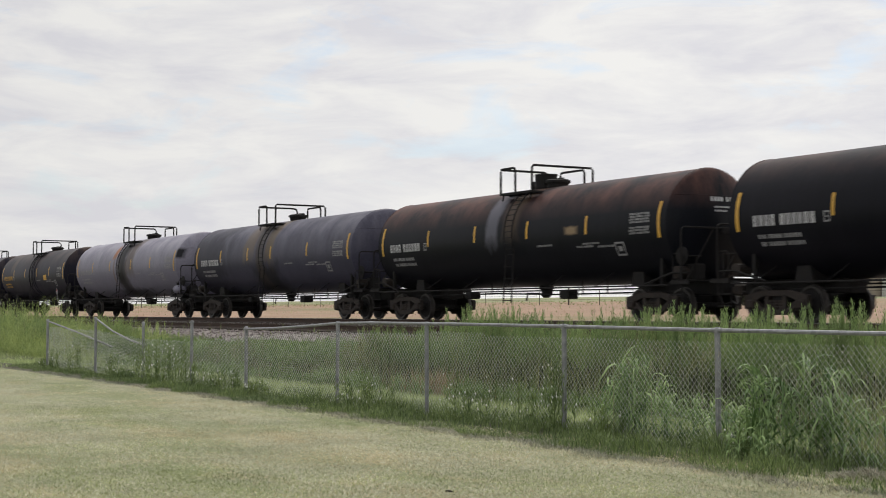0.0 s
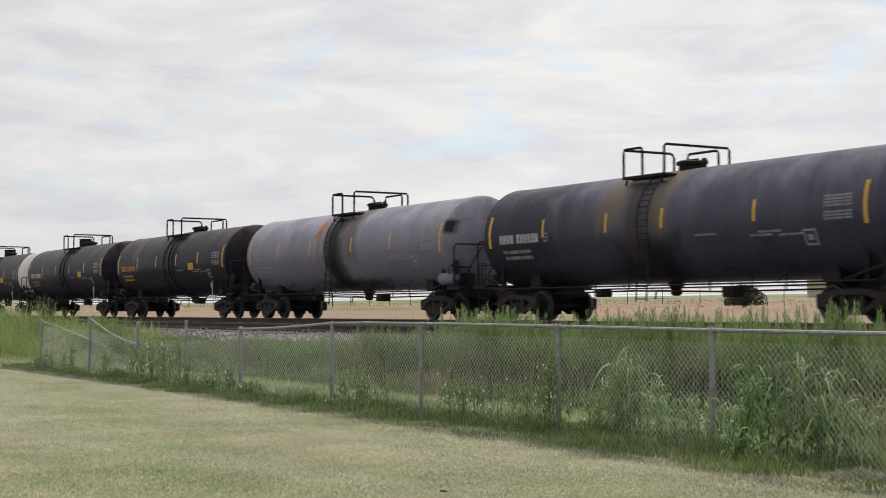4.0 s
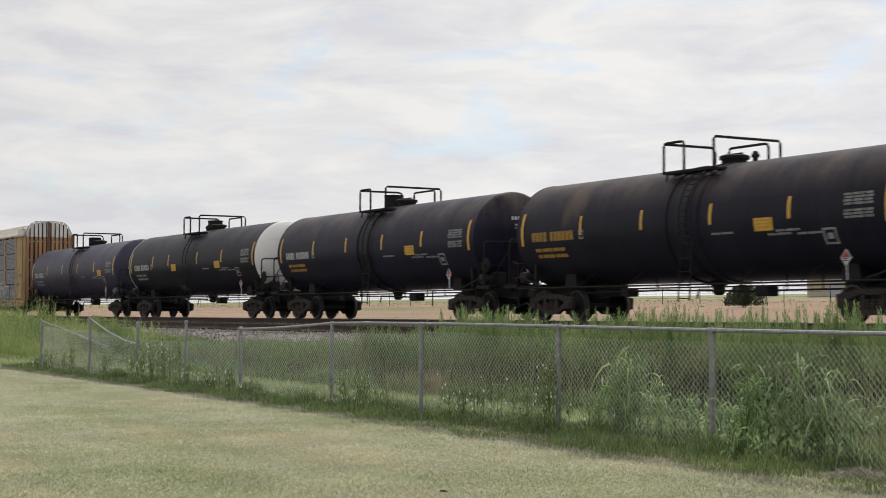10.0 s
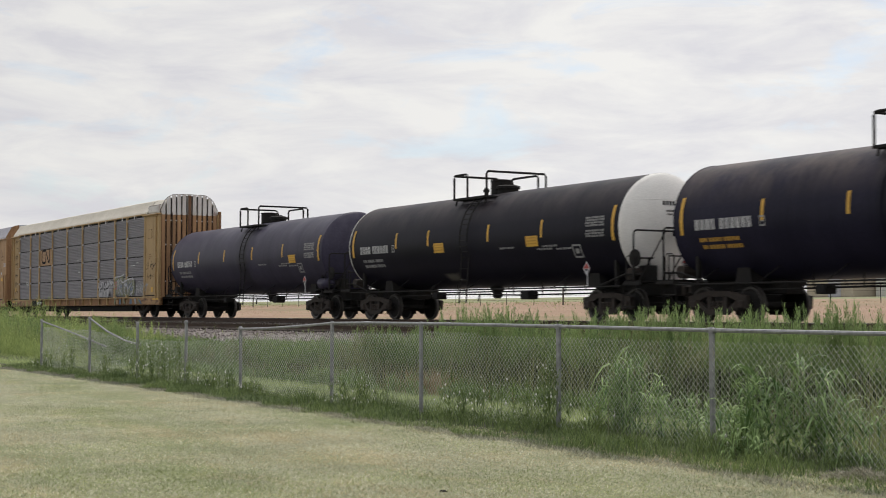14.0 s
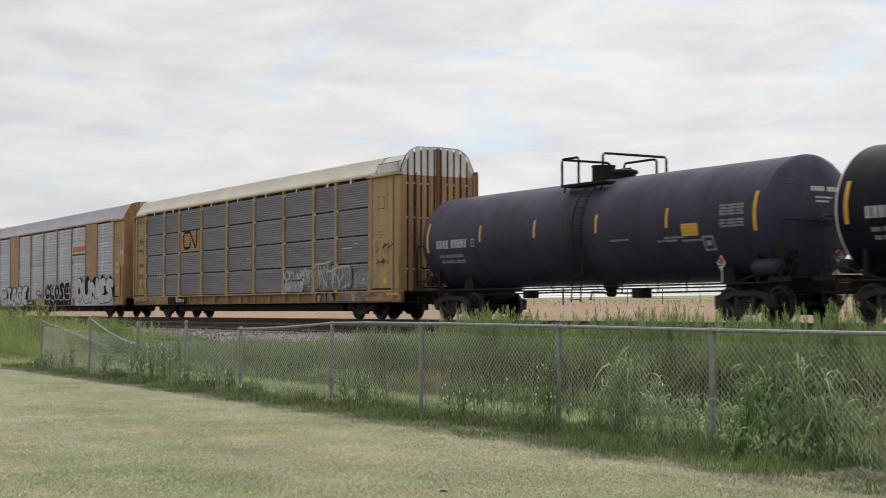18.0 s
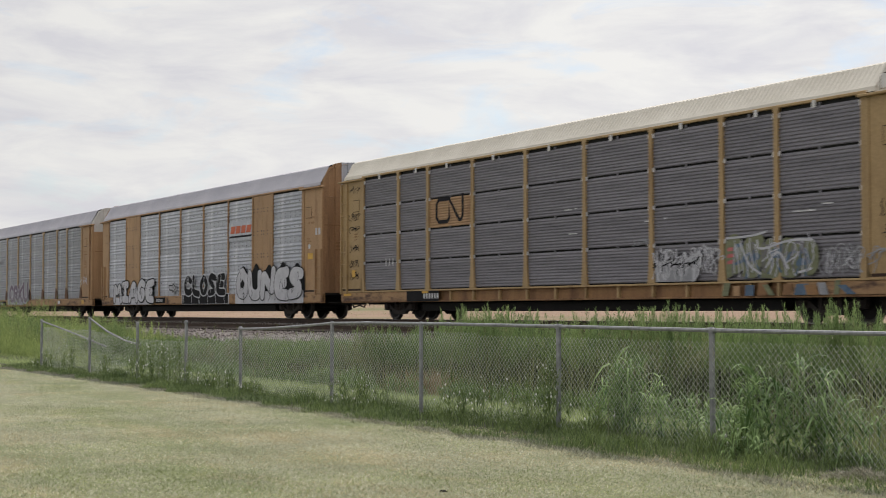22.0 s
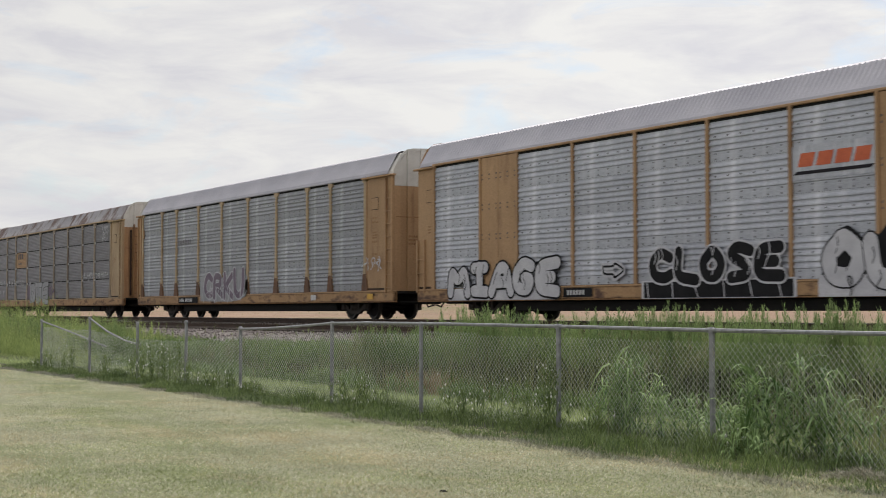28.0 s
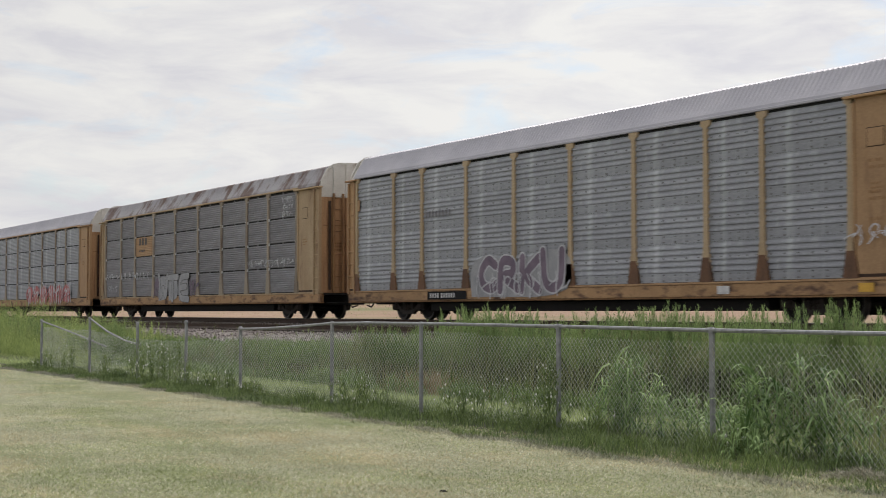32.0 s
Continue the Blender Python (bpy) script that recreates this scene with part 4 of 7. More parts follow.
        cloud_mesh("tall_weed", v, f, M["plume"], "tall feathery green weed rising above the fence", "weed")
    # weeds at the far end of the fence
    n = 7000
    x = RNG.uniform(-85, -38, n)
    y = RNG.uniform(-14.6, -9.5, n)
    p = np.stack([x, y, ground_z(y)], 1)
    h = np.interp(x, [-85, -58, -50, -44, -38], [1.9, 1.8, 1.25, 0.45, 0.2]) * RNG.uniform(0.55, 1.0, n) * np.clip((y + 15.3) / 1.6, 0.3, 1) * np.clip(0.35 + 1.15 * patchy(p, 0.35, 71.0), 0.4, 1.1)
    v, f = leafy_stems(p, h, 50, 0.07, 0.09, 0.2, 0.15, (0.8, 2.6), 0.002)
    cloud_mesh("far_weeds", v, f, M["plume_bright"], "bright green weeds past the fence's end", "weeds")
    n = 90
    x, y = RNG.uniform(-51, -42.5, n), RNG.uniform(-13.2, -11.0, n)
    p = np.stack([x, y, ground_z(y)], 1)
    v, f = leafy_stems(p, (1.15 - ground_z(y)) * RNG.uniform(0.6, 1.0, n), 120, 0.07, 0.10, 0.25)
    cloud_mesh("feathery_weeds", v, f, M["plume_bright"], "yellow-green feathery weeds behind the sagging fence", "weeds")
    # ragged tufts where the mown strip meets the weeds
    n = 2600
    x, y = RNG.uniform(-40, -5, n), RNG.uniform(-14.1, -13.0, n)
    p = np.stack([x, y, ground_z(y)], 1)
    k = patchy(p, 1.3, 55.0)
    p, k, x = p[k > 0.52], k[k > 0.52], x[k > 0.52]
    n = len(p)
    v, f = leafy_stems(p, (0.12 + 0.9 * (k - 0.46)) * RNG.uniform(0.6, 1.3, n), 22, 0.08, 0.08, 0.05)
    cloud_mesh("edge_tufts", v, f, M["weed"], "ragged green tufts along the mown strip", "weeds")
    # scattered tufts on the siding's bed
    n = 200
    x, y = RNG.uniform(-75, -18, n), RNG.uniform(-8.8, -5.8, n)
    p = np.stack([x, y, ground_z(y)], 1)
    v, f = leafy_stems(p, RNG.uniform(0.08, 0.38, n), 9, 0.07, 0.08)
    cloud_mesh("track_weeds", v, f, M["grass_green"], "small green weeds among the stones", "weeds")


def build_field():
    n = 90000
    y = 4.0 + 60 * RNG.random(n) ** 1.8
    x = RNG.uniform(-190, -8, n) - y * 1.2
    p = np.stack([x, y, ground_z(y) - 0.02], 1)
    v, f = spikes(p, RNG.uniform(0.02, 0.06, n), RNG.uniform(0.012, 0.03, n) * (1 + y / 30), RNG.uniform(0.05, 0.6, n))
    cloud_mesh("field_grass", v, f, M["field_blade"], "tan dry grass of the open field", "grass")
    n = 5000
    y = 4.0 + 95 * RNG.random(n) ** 0.6
    x = RNG.uniform(-230, -8, n) - y * 1.3
    p = np.stack([x, y, ground_z(y) - 0.02], 1)
    v, f = spikes(p, RNG.uniform(0.06, 0.2, n), RNG.uniform(0.02, 0.06, n) * (1 + y / 30), RNG.uniform(0.05, 0.6, n))
    cloud_mesh("field_green_tufts", v, f, M["grass_long"], "green tufts in the open field", "grass")
    # one shrub
    n = 2600
    c = np.array([-67.5, 35.0, float(ground_z(35.0))])
    a, r, u = RNG.uniform(0, 2 * math.pi, n), RNG.random(n) ** 0.5, RNG.random(n)
    lump = 1 + 0.25 * np.sin(3 * a) + 0.15 * np.sin(5 * a + 1)
    rad = 1.25 * r * np.sqrt(np.clip(1.05 - u ** 2, 0, 1)) * lump
    p = c + np.stack([rad * np.cos(a), rad * np.sin(a), 0.1 + 1.15 * u], 1)
    v, f = spikes(p, RNG.uniform(0.10, 0.24, n), RNG.uniform(0.05, 0.1, n), RNG.uniform(0, 1.5, n))
    root = anchor("shrub", Matrix.Translation(c), "dark green rounded shrub in the field", "shrub")
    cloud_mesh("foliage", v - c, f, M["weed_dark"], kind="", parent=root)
    bm = bmesh.new()
    for k in range(7):
        w = k * 0.9
        tube(bm, [(0.05 * math.cos(w), 0.05 * math.sin(w), -0.05), (0.4 * math.cos(w), 0.4 * math.sin(w), 0.5), (0.7 * math.cos(w), 0.7 * math.sin(w), 0.95)], 0.02, 5)
    part("stems", bm, M["wood"], root)


def build_far_fence():
    y = 46.0
    z = float(ground_z(y))
    root = anchor("field_fence", pose(0, y, z), "wire fence on wooden and steel posts across the field", "fence")
    for k in range(64):
        x = -300 + 4.4 * k
        wood = k % 5 == 0
        bm = tube(bmesh.new(), [(x, 0, -0.2), (x + random.uniform(-0.06, 0.06), 0, 1.5 if wood else 1.25)], 0.07 if wood else 0.025, 6)
        part("fence_post", bm, M["wood" if wood else "iron"], root)
    for h in (0.45, 0.8, 1.15):
        part("fence_wire", tube(bmesh.new(), [(-300, 0, h), (-20, 0, h)], 0.008, 4), M["iron"], root)


def build_sheds():
    for name, x0, x1, y0, h, skin, label in (("shed", -152.6, -144.0, 124.0, 4.6, "building_beige", "beige sheet-metal shed with a low gable roof"), ("warehouse", -143.6, -118.0, 128.0, 4.0, "building_white", "white sheet-metal warehouse across the field")):
        z = float(ground_z(y0))
        root = anchor(name, pose((x0 + x1) / 2, y0, z), label, "building")
        hw, dp = (x1 - x0) / 2, 12.0
        bm = bmesh.new()
        box(bm, -hw, hw, 0, 0.15, -0.3, h), box(bm, -hw, hw, dp - 0.15, dp, -0.3, h), box(bm, -hw, -hw + 0.15, 0.15, dp - 0.15, -0.3, h), box(bm, hw - 0.15, hw, 0.15, dp - 0.15, -0.3, h)
        part("wall", bm, M[skin], root)
        bm = bmesh.new()
        v = [bm.verts.new(p) for p in ((-hw - 0.3, -0.3, h), (hw + 0.3, -0.3, h), (hw + 0.3, dp / 2, h + 1.3), (-hw - 0.3, dp / 2, h + 1.3), (-hw - 0.3, dp + 0.3, h), (hw + 0.3, dp + 0.3, h))]
        bm.faces.new((v[0], v[1], v[2], v[3])), bm.faces.new((v[3], v[2], v[5], v[4])), bm.faces.new((v[0], v[3], v[4])), bm.faces.new((v[1], v[5], v[2]))
        part("roof", bm, M["roof_grey"], root)
        for k in range(int(hw)):
            xx = -hw + 1.0 + 2 * k
            part("wall_rib", box(bmesh.new(), xx - 0.06, xx + 0.06, -0.05, 0.0, 0.0, h - 0.1), M[skin], root)
        part("shed_door", box(bmesh.new(), -0.2, hw * 0.5, -0.08, 0.0, 0.0, 3.0, 0.02), M["roof_grey"], root, "grey roller door")


build_lawn()
build_verge()
build_scraps()
build_belt()
build_field()
build_far_fence()
build_sheds()


# ---- the train ----
SHIFT = [(0, -101.4), (1, -94.95), (2, -88.45), (4, -75.55), (6, -62.74), (8, -50.01), (10, -37.3), (12, -24.7), (14, -12.26), (16, 0.0), (18, 12.06),
         (20, 23.92), (22, 35.62), (24, 47.19), (26, 58.70), (28, 70.23), (30, 81.88), (32, 93.77)]
WHEEL = 0.457
ROLLING, WHEELSETS = [], []


def shift(t):
    """The train's travel, smooth through the rows of SHIFT."""
    ts, ss = zip(*SHIFT)
    i = max(0, min(len(ts) - 2, next((k for k in range(len(ts) - 1) if t <= ts[k + 1]), len(ts) - 2)))

    def slope(k):
        a, b = max(k - 1, 0), min(k + 1, len(ts) - 1)
        return (ss[b] - ss[a]) / (ts[b] - ts[a])

    h = ts[i + 1] - ts[i]
    u = (t - ts[i]) / h
    return (ss[i] * (1 + 2 * u) * (1 - u) ** 2 + slope(i) * h * u * (1 - u) ** 2 + ss[i + 1] * u * u * (3 - 2 * u) + slope(i + 1) * h * u * u * (u - 1))


def wheelset_mesh():
    bm = bmesh.new()
    for s in (-1, 1):
        rows = [(s * 0.685, 0.16), (s * 0.69, 0.40), (s * 0.685, 0.475), (s * 0.715, 0.485), (s * 0.725, 0.462), (s * 0.82, 0.452), (s * 0.82, 0.40), (s * 0.79, 0.36), (s * 0.79, 0.17), (s * 0.83, 0.15), (s * 0.83, 0.09)]
        turned(bm, rows if s < 0 else rows, "y", 28)
    turned(bm, [(-1.05, 0.075), (1.05, 0.075)], "y", 10)
    for s in (-1, 1):
        turned(bm, [(s * 0.98, 0.13), (s * 1.12, 0.13), (s * 1.16, 0.08)], "y", 12)
        for k in range(6):
            w = k * math.pi / 3
            box(bm, 0.24 * math.cos(w) - 0.02, 0.24 * math.cos(w) + 0.02, s * 0.79 - 0.012, s * 0.79 + 0.012, 0.24 * math.sin(w) - 0.02, 0.24 * math.sin(w) + 0.02)
    for f in bm.faces:
        c = f.calc_center_median()
        if abs(abs(c.y) - 0.75) < 0.09 and math.hypot(c.x, c.z) > 0.37:
            f.material_index = 1
    return bm


TRUCK = {}


def truck_of(car, x):
    """A two-axle truck under a car: bolster > side frames, spring nests, brake beam, wheelsets."""
    if not TRUCK:
        TRUCK["wheelset"] = part("wheelset_pattern", wheelset_mesh(), M["iron"])
        TRUCK["wheelset"].data.materials.append(M["tread"])
        bm = bmesh.new()
        sheet(bm, [(-1.10, 0.56), (-1.10, 0.68), (-0.84, 0.72), (-0.42, 0.80), (0.42, 0.80), (0.84, 0.72), (1.10, 0.68), (1.10, 0.56), (0.70, 0.56), (0.42, 0.66), (-0.42, 0.66), (-0.70, 0.56)], 0.13)
        sheet(bm, [(-0.34, 0.20), (-0.34, 0.32), (0.34, 0.32), (0.34, 0.20)], 0.16)
        for s in (-1, 1):
            sheet(bm, [(s * 0.34, 0.20), (s * 0.34, 0.32), (s * 0.70, 0.56), (s * 0.80, 0.46)], 0.12)
            sheet(bm, [(s * 0.24, 0.32), (s * 0.24, 0.68), (s * 0.36, 0.68), (s * 0.36, 0.32)], 0.12)
            sheet(bm, [(s * 0.70, 0.30), (s * 0.70, 0.58), (s * 0.78, 0.58), (s * 0.76, 0.34)], 0.12)
            sheet(bm, [(s * 1.03, 0.34), (s * 1.03, 0.58), (s * 1.11, 0.58), (s * 1.09, 0.36)], 0.12)
            box(bm, s * 0.89 - 0.13, s * 0.89 + 0.13, -0.05, 0.17, 0.36, 0.58, 0.04)
        TRUCK["side"] = part("side_frame_pattern", bm, M["rust_iron"])
        bm = bmesh.new()
        for k in (-0.17, 0.0, 0.17):
            rows = [(0.30 + 0.035 * j, 0.075 if j % 2 else 0.06) for j in range(9)]
            turned(bm, rows, "z", 10, (k, 0, 0))
        TRUCK["spring"] = part("spring_pattern", bm, M["rust_iron"])
        bm = box(bmesh.new(), -0.18, 0.18, -1.05, 1.05, 0.50, 0.74, 0.03)
        box(bm, -0.30, 0.30, -0.35, 0.35, 0.70, 0.86, 0.03)
        TRUCK["bolster"] = part("bolster_pattern", bm, M["iron"])
        bm = box(bmesh.new(), -0.05, 0.05, -0.75, 0.75, 0.30, 0.42, 0.01)
        for s in (-0.72, 0.72):
            box(bm, -0.12, 0.06, s - 0.06, s + 0.06, 0.20, 0.52, 0.01)
        TRUCK["brake"] = part("brake_pattern", bm, M["rust_iron"])
        for o in TRUCK.values():
            scene.collection.objects.unlink(o)
    tr = again("truck", TRUCK["bolster"], car, pose(x, 0, 0))
    for s in (-1, 1):
        again("side_frame", TRUCK["side"], tr, pose(0, s * 1.0 - (0.13 if s < 0 else 0.0), 0))
        again("spring_nest", TRUCK["spring"], tr, pose(0, s * 1.0 - (0.065 if s < 0 else -0.065), -0.02))
        again("brake_beam", TRUCK["brake"], tr, pose(s * 0.40, 0, 0, 0, 0, 0 if s > 0 else 180))
        w = again("wheelset", TRUCK["wheelset"], tr, pose(s * 0.89, 0, WHEEL), "black steel wheels with worn bright treads")
        WHEELSETS.append((w, s * 0.89))
    return tr


def on_tank(x, z, r, zc, off):
    """A point on the near side of a tank's shell."""
    d = max(-r, min(r, z - zc))
    return (x, -(math.sqrt(max(r * r - d * d, 0.0)) + off), z)


def patch(bm, x0, x1, z0, z1, r, zc, off, side=-1):
    """A thin plate that follows the shell."""
    n = max(1, int((z1 - z0) / 0.12))
    prev = None
    for k in range(n + 1):
        z = z0 + (z1 - z0) * k / n
        a, b = on_tank(x0, z, r, zc, off), on_tank(x1, z, r, zc, off)
        a, b = (a[0], -side * a[1], a[2]), (b[0], -side * b[1], b[2])
        cur = (bm.verts.new(a), bm.verts.new(b))
        if prev:
            bm.faces.new((prev[0], prev[1], cur[1], cur[0]))
        prev = cur
    return bm


def bars(bm, x0, z, h, words, r, zc, off=0.006, ratio=0.52, gap=0.42):
    """Rows of short upright bars in place of stencilled characters; words: counts of characters."""
    x = x0
    for n in words:
        for _ in range(n):
            w = h * ratio
            if h > 0.2:
                patch(bm, x, x + w * 0.40, z, z + h, r, zc, off), patch(bm, x + w * 0.62, x + w, z, z + h, r, zc, off)
            else:
                patch(bm, x, x + w, z, z + h, r, zc, off)
            x += w * (1 + gap)
        x += h * 0.5
    return x


R_TANK, Z_TANK = 1.55, 2.61


def tank_car(name, label, left, right, paint, head=None, mark="white_mark", digits=(4, 6), hatch=0.0, bonnet=True, bonnet_x=-0.55, wide=1.0, squares=(), u_marks=(0.21, 0.40, 0.592, 0.785),
             block="grey_mark", diamond=False, ring=0, cylinder=False, small="grey_mark", ladder=0.42):
    c, half = (left + right) / 2, (right - left) / 2
    car = anchor(name, pose(c, 0, RAIL), label, "tank car", "freight cars of the train")
    R, Z = R_TANK, Z_TANK
    lip = half + 0.20
    bm = turned(bmesh.new(), [(-lip, R), (-half * 0.33, R), (half * 0.33, R), (lip, R)], "x", 64, (0, 0, Z))
    bmesh.ops.delete(bm, geom=[f for f in bm.faces if len(f.verts) > 4], context="FACES")
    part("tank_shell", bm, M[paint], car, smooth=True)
    dish = [(0.0, 1.0), (0.035, 0.985), (0.075, 0.95), (0.16, 0.85), (0.25, 0.70), (0.33, 0.52), (0.39, 0.30), (0.42, 0.013)]
    for s in (-1, 1):
        bm = turned(bmesh.new(), [(s * (lip + a), R * b) for a, b in dish], "x", 64, (0, 0, Z))
        bmesh.ops.delete(bm, geom=[f for f in bm.faces if len(f.verts) > 4], context="FACES")
        part("tank_head", bm, M[head or paint], car, "white dished head" if head else "", smooth=True)
        bm = turned(bmesh.new(), [(s * lip - 0.035, R + 0.002), (s * lip - 0.03, R + 0.009), (s * lip - 0.004, R + 0.009), (s * lip, R - 0.002)], "x", 64, (0, 0, Z))
        bmesh.ops.delete(bm, geom=[f for f in bm.faces if len(f.verts) > 4], context="FACES")
        part("weld_seam", bm, M[head or paint], car)

    def head_x(r):
        return lip + float(np.interp(-r / R, [-b for _, b in dish], [a for a, _ in dish])) + 0.012

    # small stencils high on the head, and a weld line across it
    bm = bmesh.new()
    for k, (n, h) in enumerate(((10, 0.12), (12, 0.05), (9, 0.05))):
        for q in range(n):
            y0, z0 = -0.30 + 0.1 * (k > 0) + q * h * 0.95 + (0.08 if k == 0 and q > 3 else 0.0), Z + (0.62, 0.44, 0.34)[k]
            vs = []
            for y, z in ((y0, z0), (y0 + h * 0.6, z0), (y0 + h * 0.6, z0 + h), (y0, z0 + h)):
                vs.append(bm.verts.new((head_x(math.hypot(y, z - Z)), y, z)))
            bm.faces.new(vs)
    part("head_stencil", bm, M["navy" if head else mark], car)
    line = [(head_x(math.hypot(y, 0.78)) - 0.012, y, Z + 0.78) for y in [-1.28 + 0.16 * k for k in range(17)]]
    part("head_weld", tube(bmesh.new(), line, 0.010, 5), M[head or paint], car)
    for k in range(ring):
        x = hatch + (-0.55, 0.25, 0.7)[k]
        bm = turned(bmesh.new(), [(x - 0.07, R + 0.002), (x - 0.06, R + 0.03), (x + 0.06, R + 0.03), (x + 0.07, R + 0.002)], "x", 64, (0, 0, Z))
        bmesh.ops.delete(bm, geom=[f for f in bm.faces if len(f.verts) > 4], context="FACES")
        part("shell_band", bm, M[paint], car)
    # reflective strips on both sides
    for side in (-1, 1):
        for u in u_marks:
            x = -half + 2 * half * u
            bm = patch(bmesh.new(), x - 0.05, x + 0.05, Z - 0.13, Z + 0.40, R, Z, 0.006, side)
            part("reflective_strip", bm, M["yellow"], car)
        for s in (-1, 1):
            x = s * (half - 0.09)
            bm = patch(bmesh.new(), x - 0.06, x + 0.06, Z - 0.36, Z + 0.62, R, Z, 0.014, side)
            part("reflective_strip", bm, M["yellow"], car)
    # stencilled marks, near side
    x0 = -half + 0.035 * 2 * half + 0.1
    bm = bmesh.new()
    end = bars(bm, x0, Z - 0.26, 0.27, digits, R, Z)
    part("car_number", bm, M[mark], car, "stencilled number")
    bm = bmesh.new()
    bars(bm, x0 + 0.1, Z - 0.56, 0.10, (3, 5, 6), R, Z, ratio=0.7)
    bars(bm, x0 + 0.15, Z - 0.74, 0.10, (2, 6, 6), R, Z, ratio=0.7)
    part("small_stencil", bm, M[small if mark != "gold_mark" else mark], car)
    bm = bmesh.new()
    for a, b, cc, d in ((0, 0.20, 0, 0.04), (0, 0.20, 0.22, 0.26), (0, 0.03, 0.04, 0.22), (0.17, 0.20, 0.04, 0.22), (0.06, 0.14, 0.11, 0.14)):
        patch(bm, end + 0.1 + a, end + 0.1 + b, Z - 0.26 + cc, Z - 0.26 + d, R, Z, 0.006)
    part("stencil_frame", bm, M["grey_mark"], car)
    bm = bmesh.new()
    xb = half - 1.38
    for k in range(8):
        if k == 4:
            continue
        bars(bm, xb + 0.03 * (k % 2), Z + 0.30 - 0.075 * k, 0.055, (3, 4, 3), R, Z, ratio=1.0, gap=0.5)
    part("data_stencil", bm, M[block], car)
    bm = bmesh.new()
    for dx, dz in ((-3.6, -0.42), (-3.9, -0.5), (-2.9, -0.52), (-5.9, -0.4)):
        bars(bm, half + dx, Z + dz, 0.055, (4, 6), R, Z, ratio=1.0)
    part("small_stencil", bm, M["grey_mark"], car)
    bm = bmesh.new()
    xq = half - 2.1
    for a, b, cc, d in ((0, 0.42, 0, 0.05), (0, 0.42, 0.33, 0.38), (0, 0.05, 0.05, 0.33), (0.37, 0.42, 0.05, 0.33), (0.12, 0.30, 0.12, 0.26)):
        patch(bm, xq + a, xq + b, Z - 0.78 + cc, Z - 0.78 + d, R, Z, 0.006)
    part("test_stencil", bm, M["grey_mark"], car)
    for u in squares:
        x = -half + 2 * half * u
        bm = patch(bmesh.new(), x - 0.32, x + 0.32, Z - 0.38, Z - 0.06, R, Z, 0.007)
        sq = part("placard", bm, M["yellow"], car, "yellow warning placard")
        bm = bmesh.new()
        for k in range(3):
            patch(bm, x - 0.24, x + 0.24, Z - 0.31 + 0.085 * k, Z - 0.275 + 0.085 * k, R, Z, 0.011)
        part("placard_text", bm, M["gold_mark"], sq)
    if cylinder:
        bm = turned(bmesh.new(), [(half - 0.35, 0.05), (half - 0.30, 0.21), (half + 0.48, 0.21), (half + 0.55, 0.05)], "x", 20, (0, -1.28, 1.36))
        part("air_reservoir", bm, M[paint], car, "small grey air reservoir", smooth=True)
    # hatch platform
    px0, px1, deck = hatch - 1.05, hatch - 1.05 + 2 * wide, 3.99
    bm = bmesh.new()
    box(bm, px0, px1, -1.18, -1.10, deck - 0.05, deck + 0.02), box(bm, px0, px1, 1.10, 1.18, deck - 0.05, deck + 0.02)
    for x in (px0, px1):
        box(bm, x - 0.03, x + 0.03, -1.18, 1.18, deck - 0.05, deck + 0.01)
    for x in (px0 + 0.1, px1 - 0.1):
        for s in (-1, 1):
            tube(bm, [(x, s * 1.1, deck - 0.06), (x, s * 1.15, Z + math.sqrt(R * R - 1.0) - 0.03)], 0.03, 6)
    plat = part("hatch_platform", bm, M["iron"], car)
    for k in range(9):
        y = -1.0 + 0.25 * k
        part("deck_plank", box(bmesh.new(), px0 + 0.045, px1 - 0.045, y - 0.09, y + 0.09, deck - 0.03, deck), M["iron"], plat)
    top = 4.77
    loops = [[(px0, -1.15, deck), (px0, -1.15, top - 0.08), (px0 + 0.03, -1.15, top - 0.02), (px0 + 0.09, -1.15, top), (px0 + 0.72, -1.15, top), (px0 + 0.79, -1.15, top - 0.02), (px0 + 0.83, -1.15, top - 0.09), (px0 + 0.83, -1.15, deck)],
             [(px1, -1.15, deck), (px1, -1.15, top - 0.06), (px1, -1.09, top + 0.01), (px1, 1.09, top + 0.01), (px1, 1.15, top - 0.06), (px1, 1.15, deck)],
             [(px1 - 0.45, 1.15, deck), (px1 - 0.45, 1.15, top - 0.09), (px1 - 0.5, 1.15, top - 0.02), (px1 - 0.57, 1.15, top), (px0 + 0.09, 1.15, top), (px0 + 0.02, 1.15, top - 0.03), (px0, 1.15, top - 0.09), (px0, 1.15, deck)],
             [(px0, -1.10, top - 0.01), (px0, 0.50, top - 0.01), (px0, 0.60, top - 0.05), (px0, 0.65, top - 0.14), (px0, 0.65, deck)]]
    for lp in loops:
        part("guard_rail", tube(bmesh.new(), lp, 0.037, 7), M["iron"], plat)
    bm = bmesh.new()
    zt = Z + R
    turned(bm, [(zt - 0.10, 0.34), (zt + 0.12, 0.34), (zt + 0.12, 0.40), (zt + 0.20, 0.40), (zt + 0.24, 0.30)], "z", 24, (hatch + 0.45, 0, 0))
    box(bm, hatch + 0.15, hatch + 0.75, -0.03, 0.03, zt + 0.24, zt + 0.28)
    part("manway_cover", bm, M["iron"], car)
    if bonnet:
        bm = turned(bmesh.new(), [(zt - 0.10, 0.35), (zt + 0.40, 0.35), (zt + 0.40, 0.37), (zt + 0.44, 0.37), (zt + 0.46, 0.2)], "z", 24, (hatch + bonnet_x, 0, 0))
        part("valve_bonnet", bm, M["iron"], car, smooth=False)
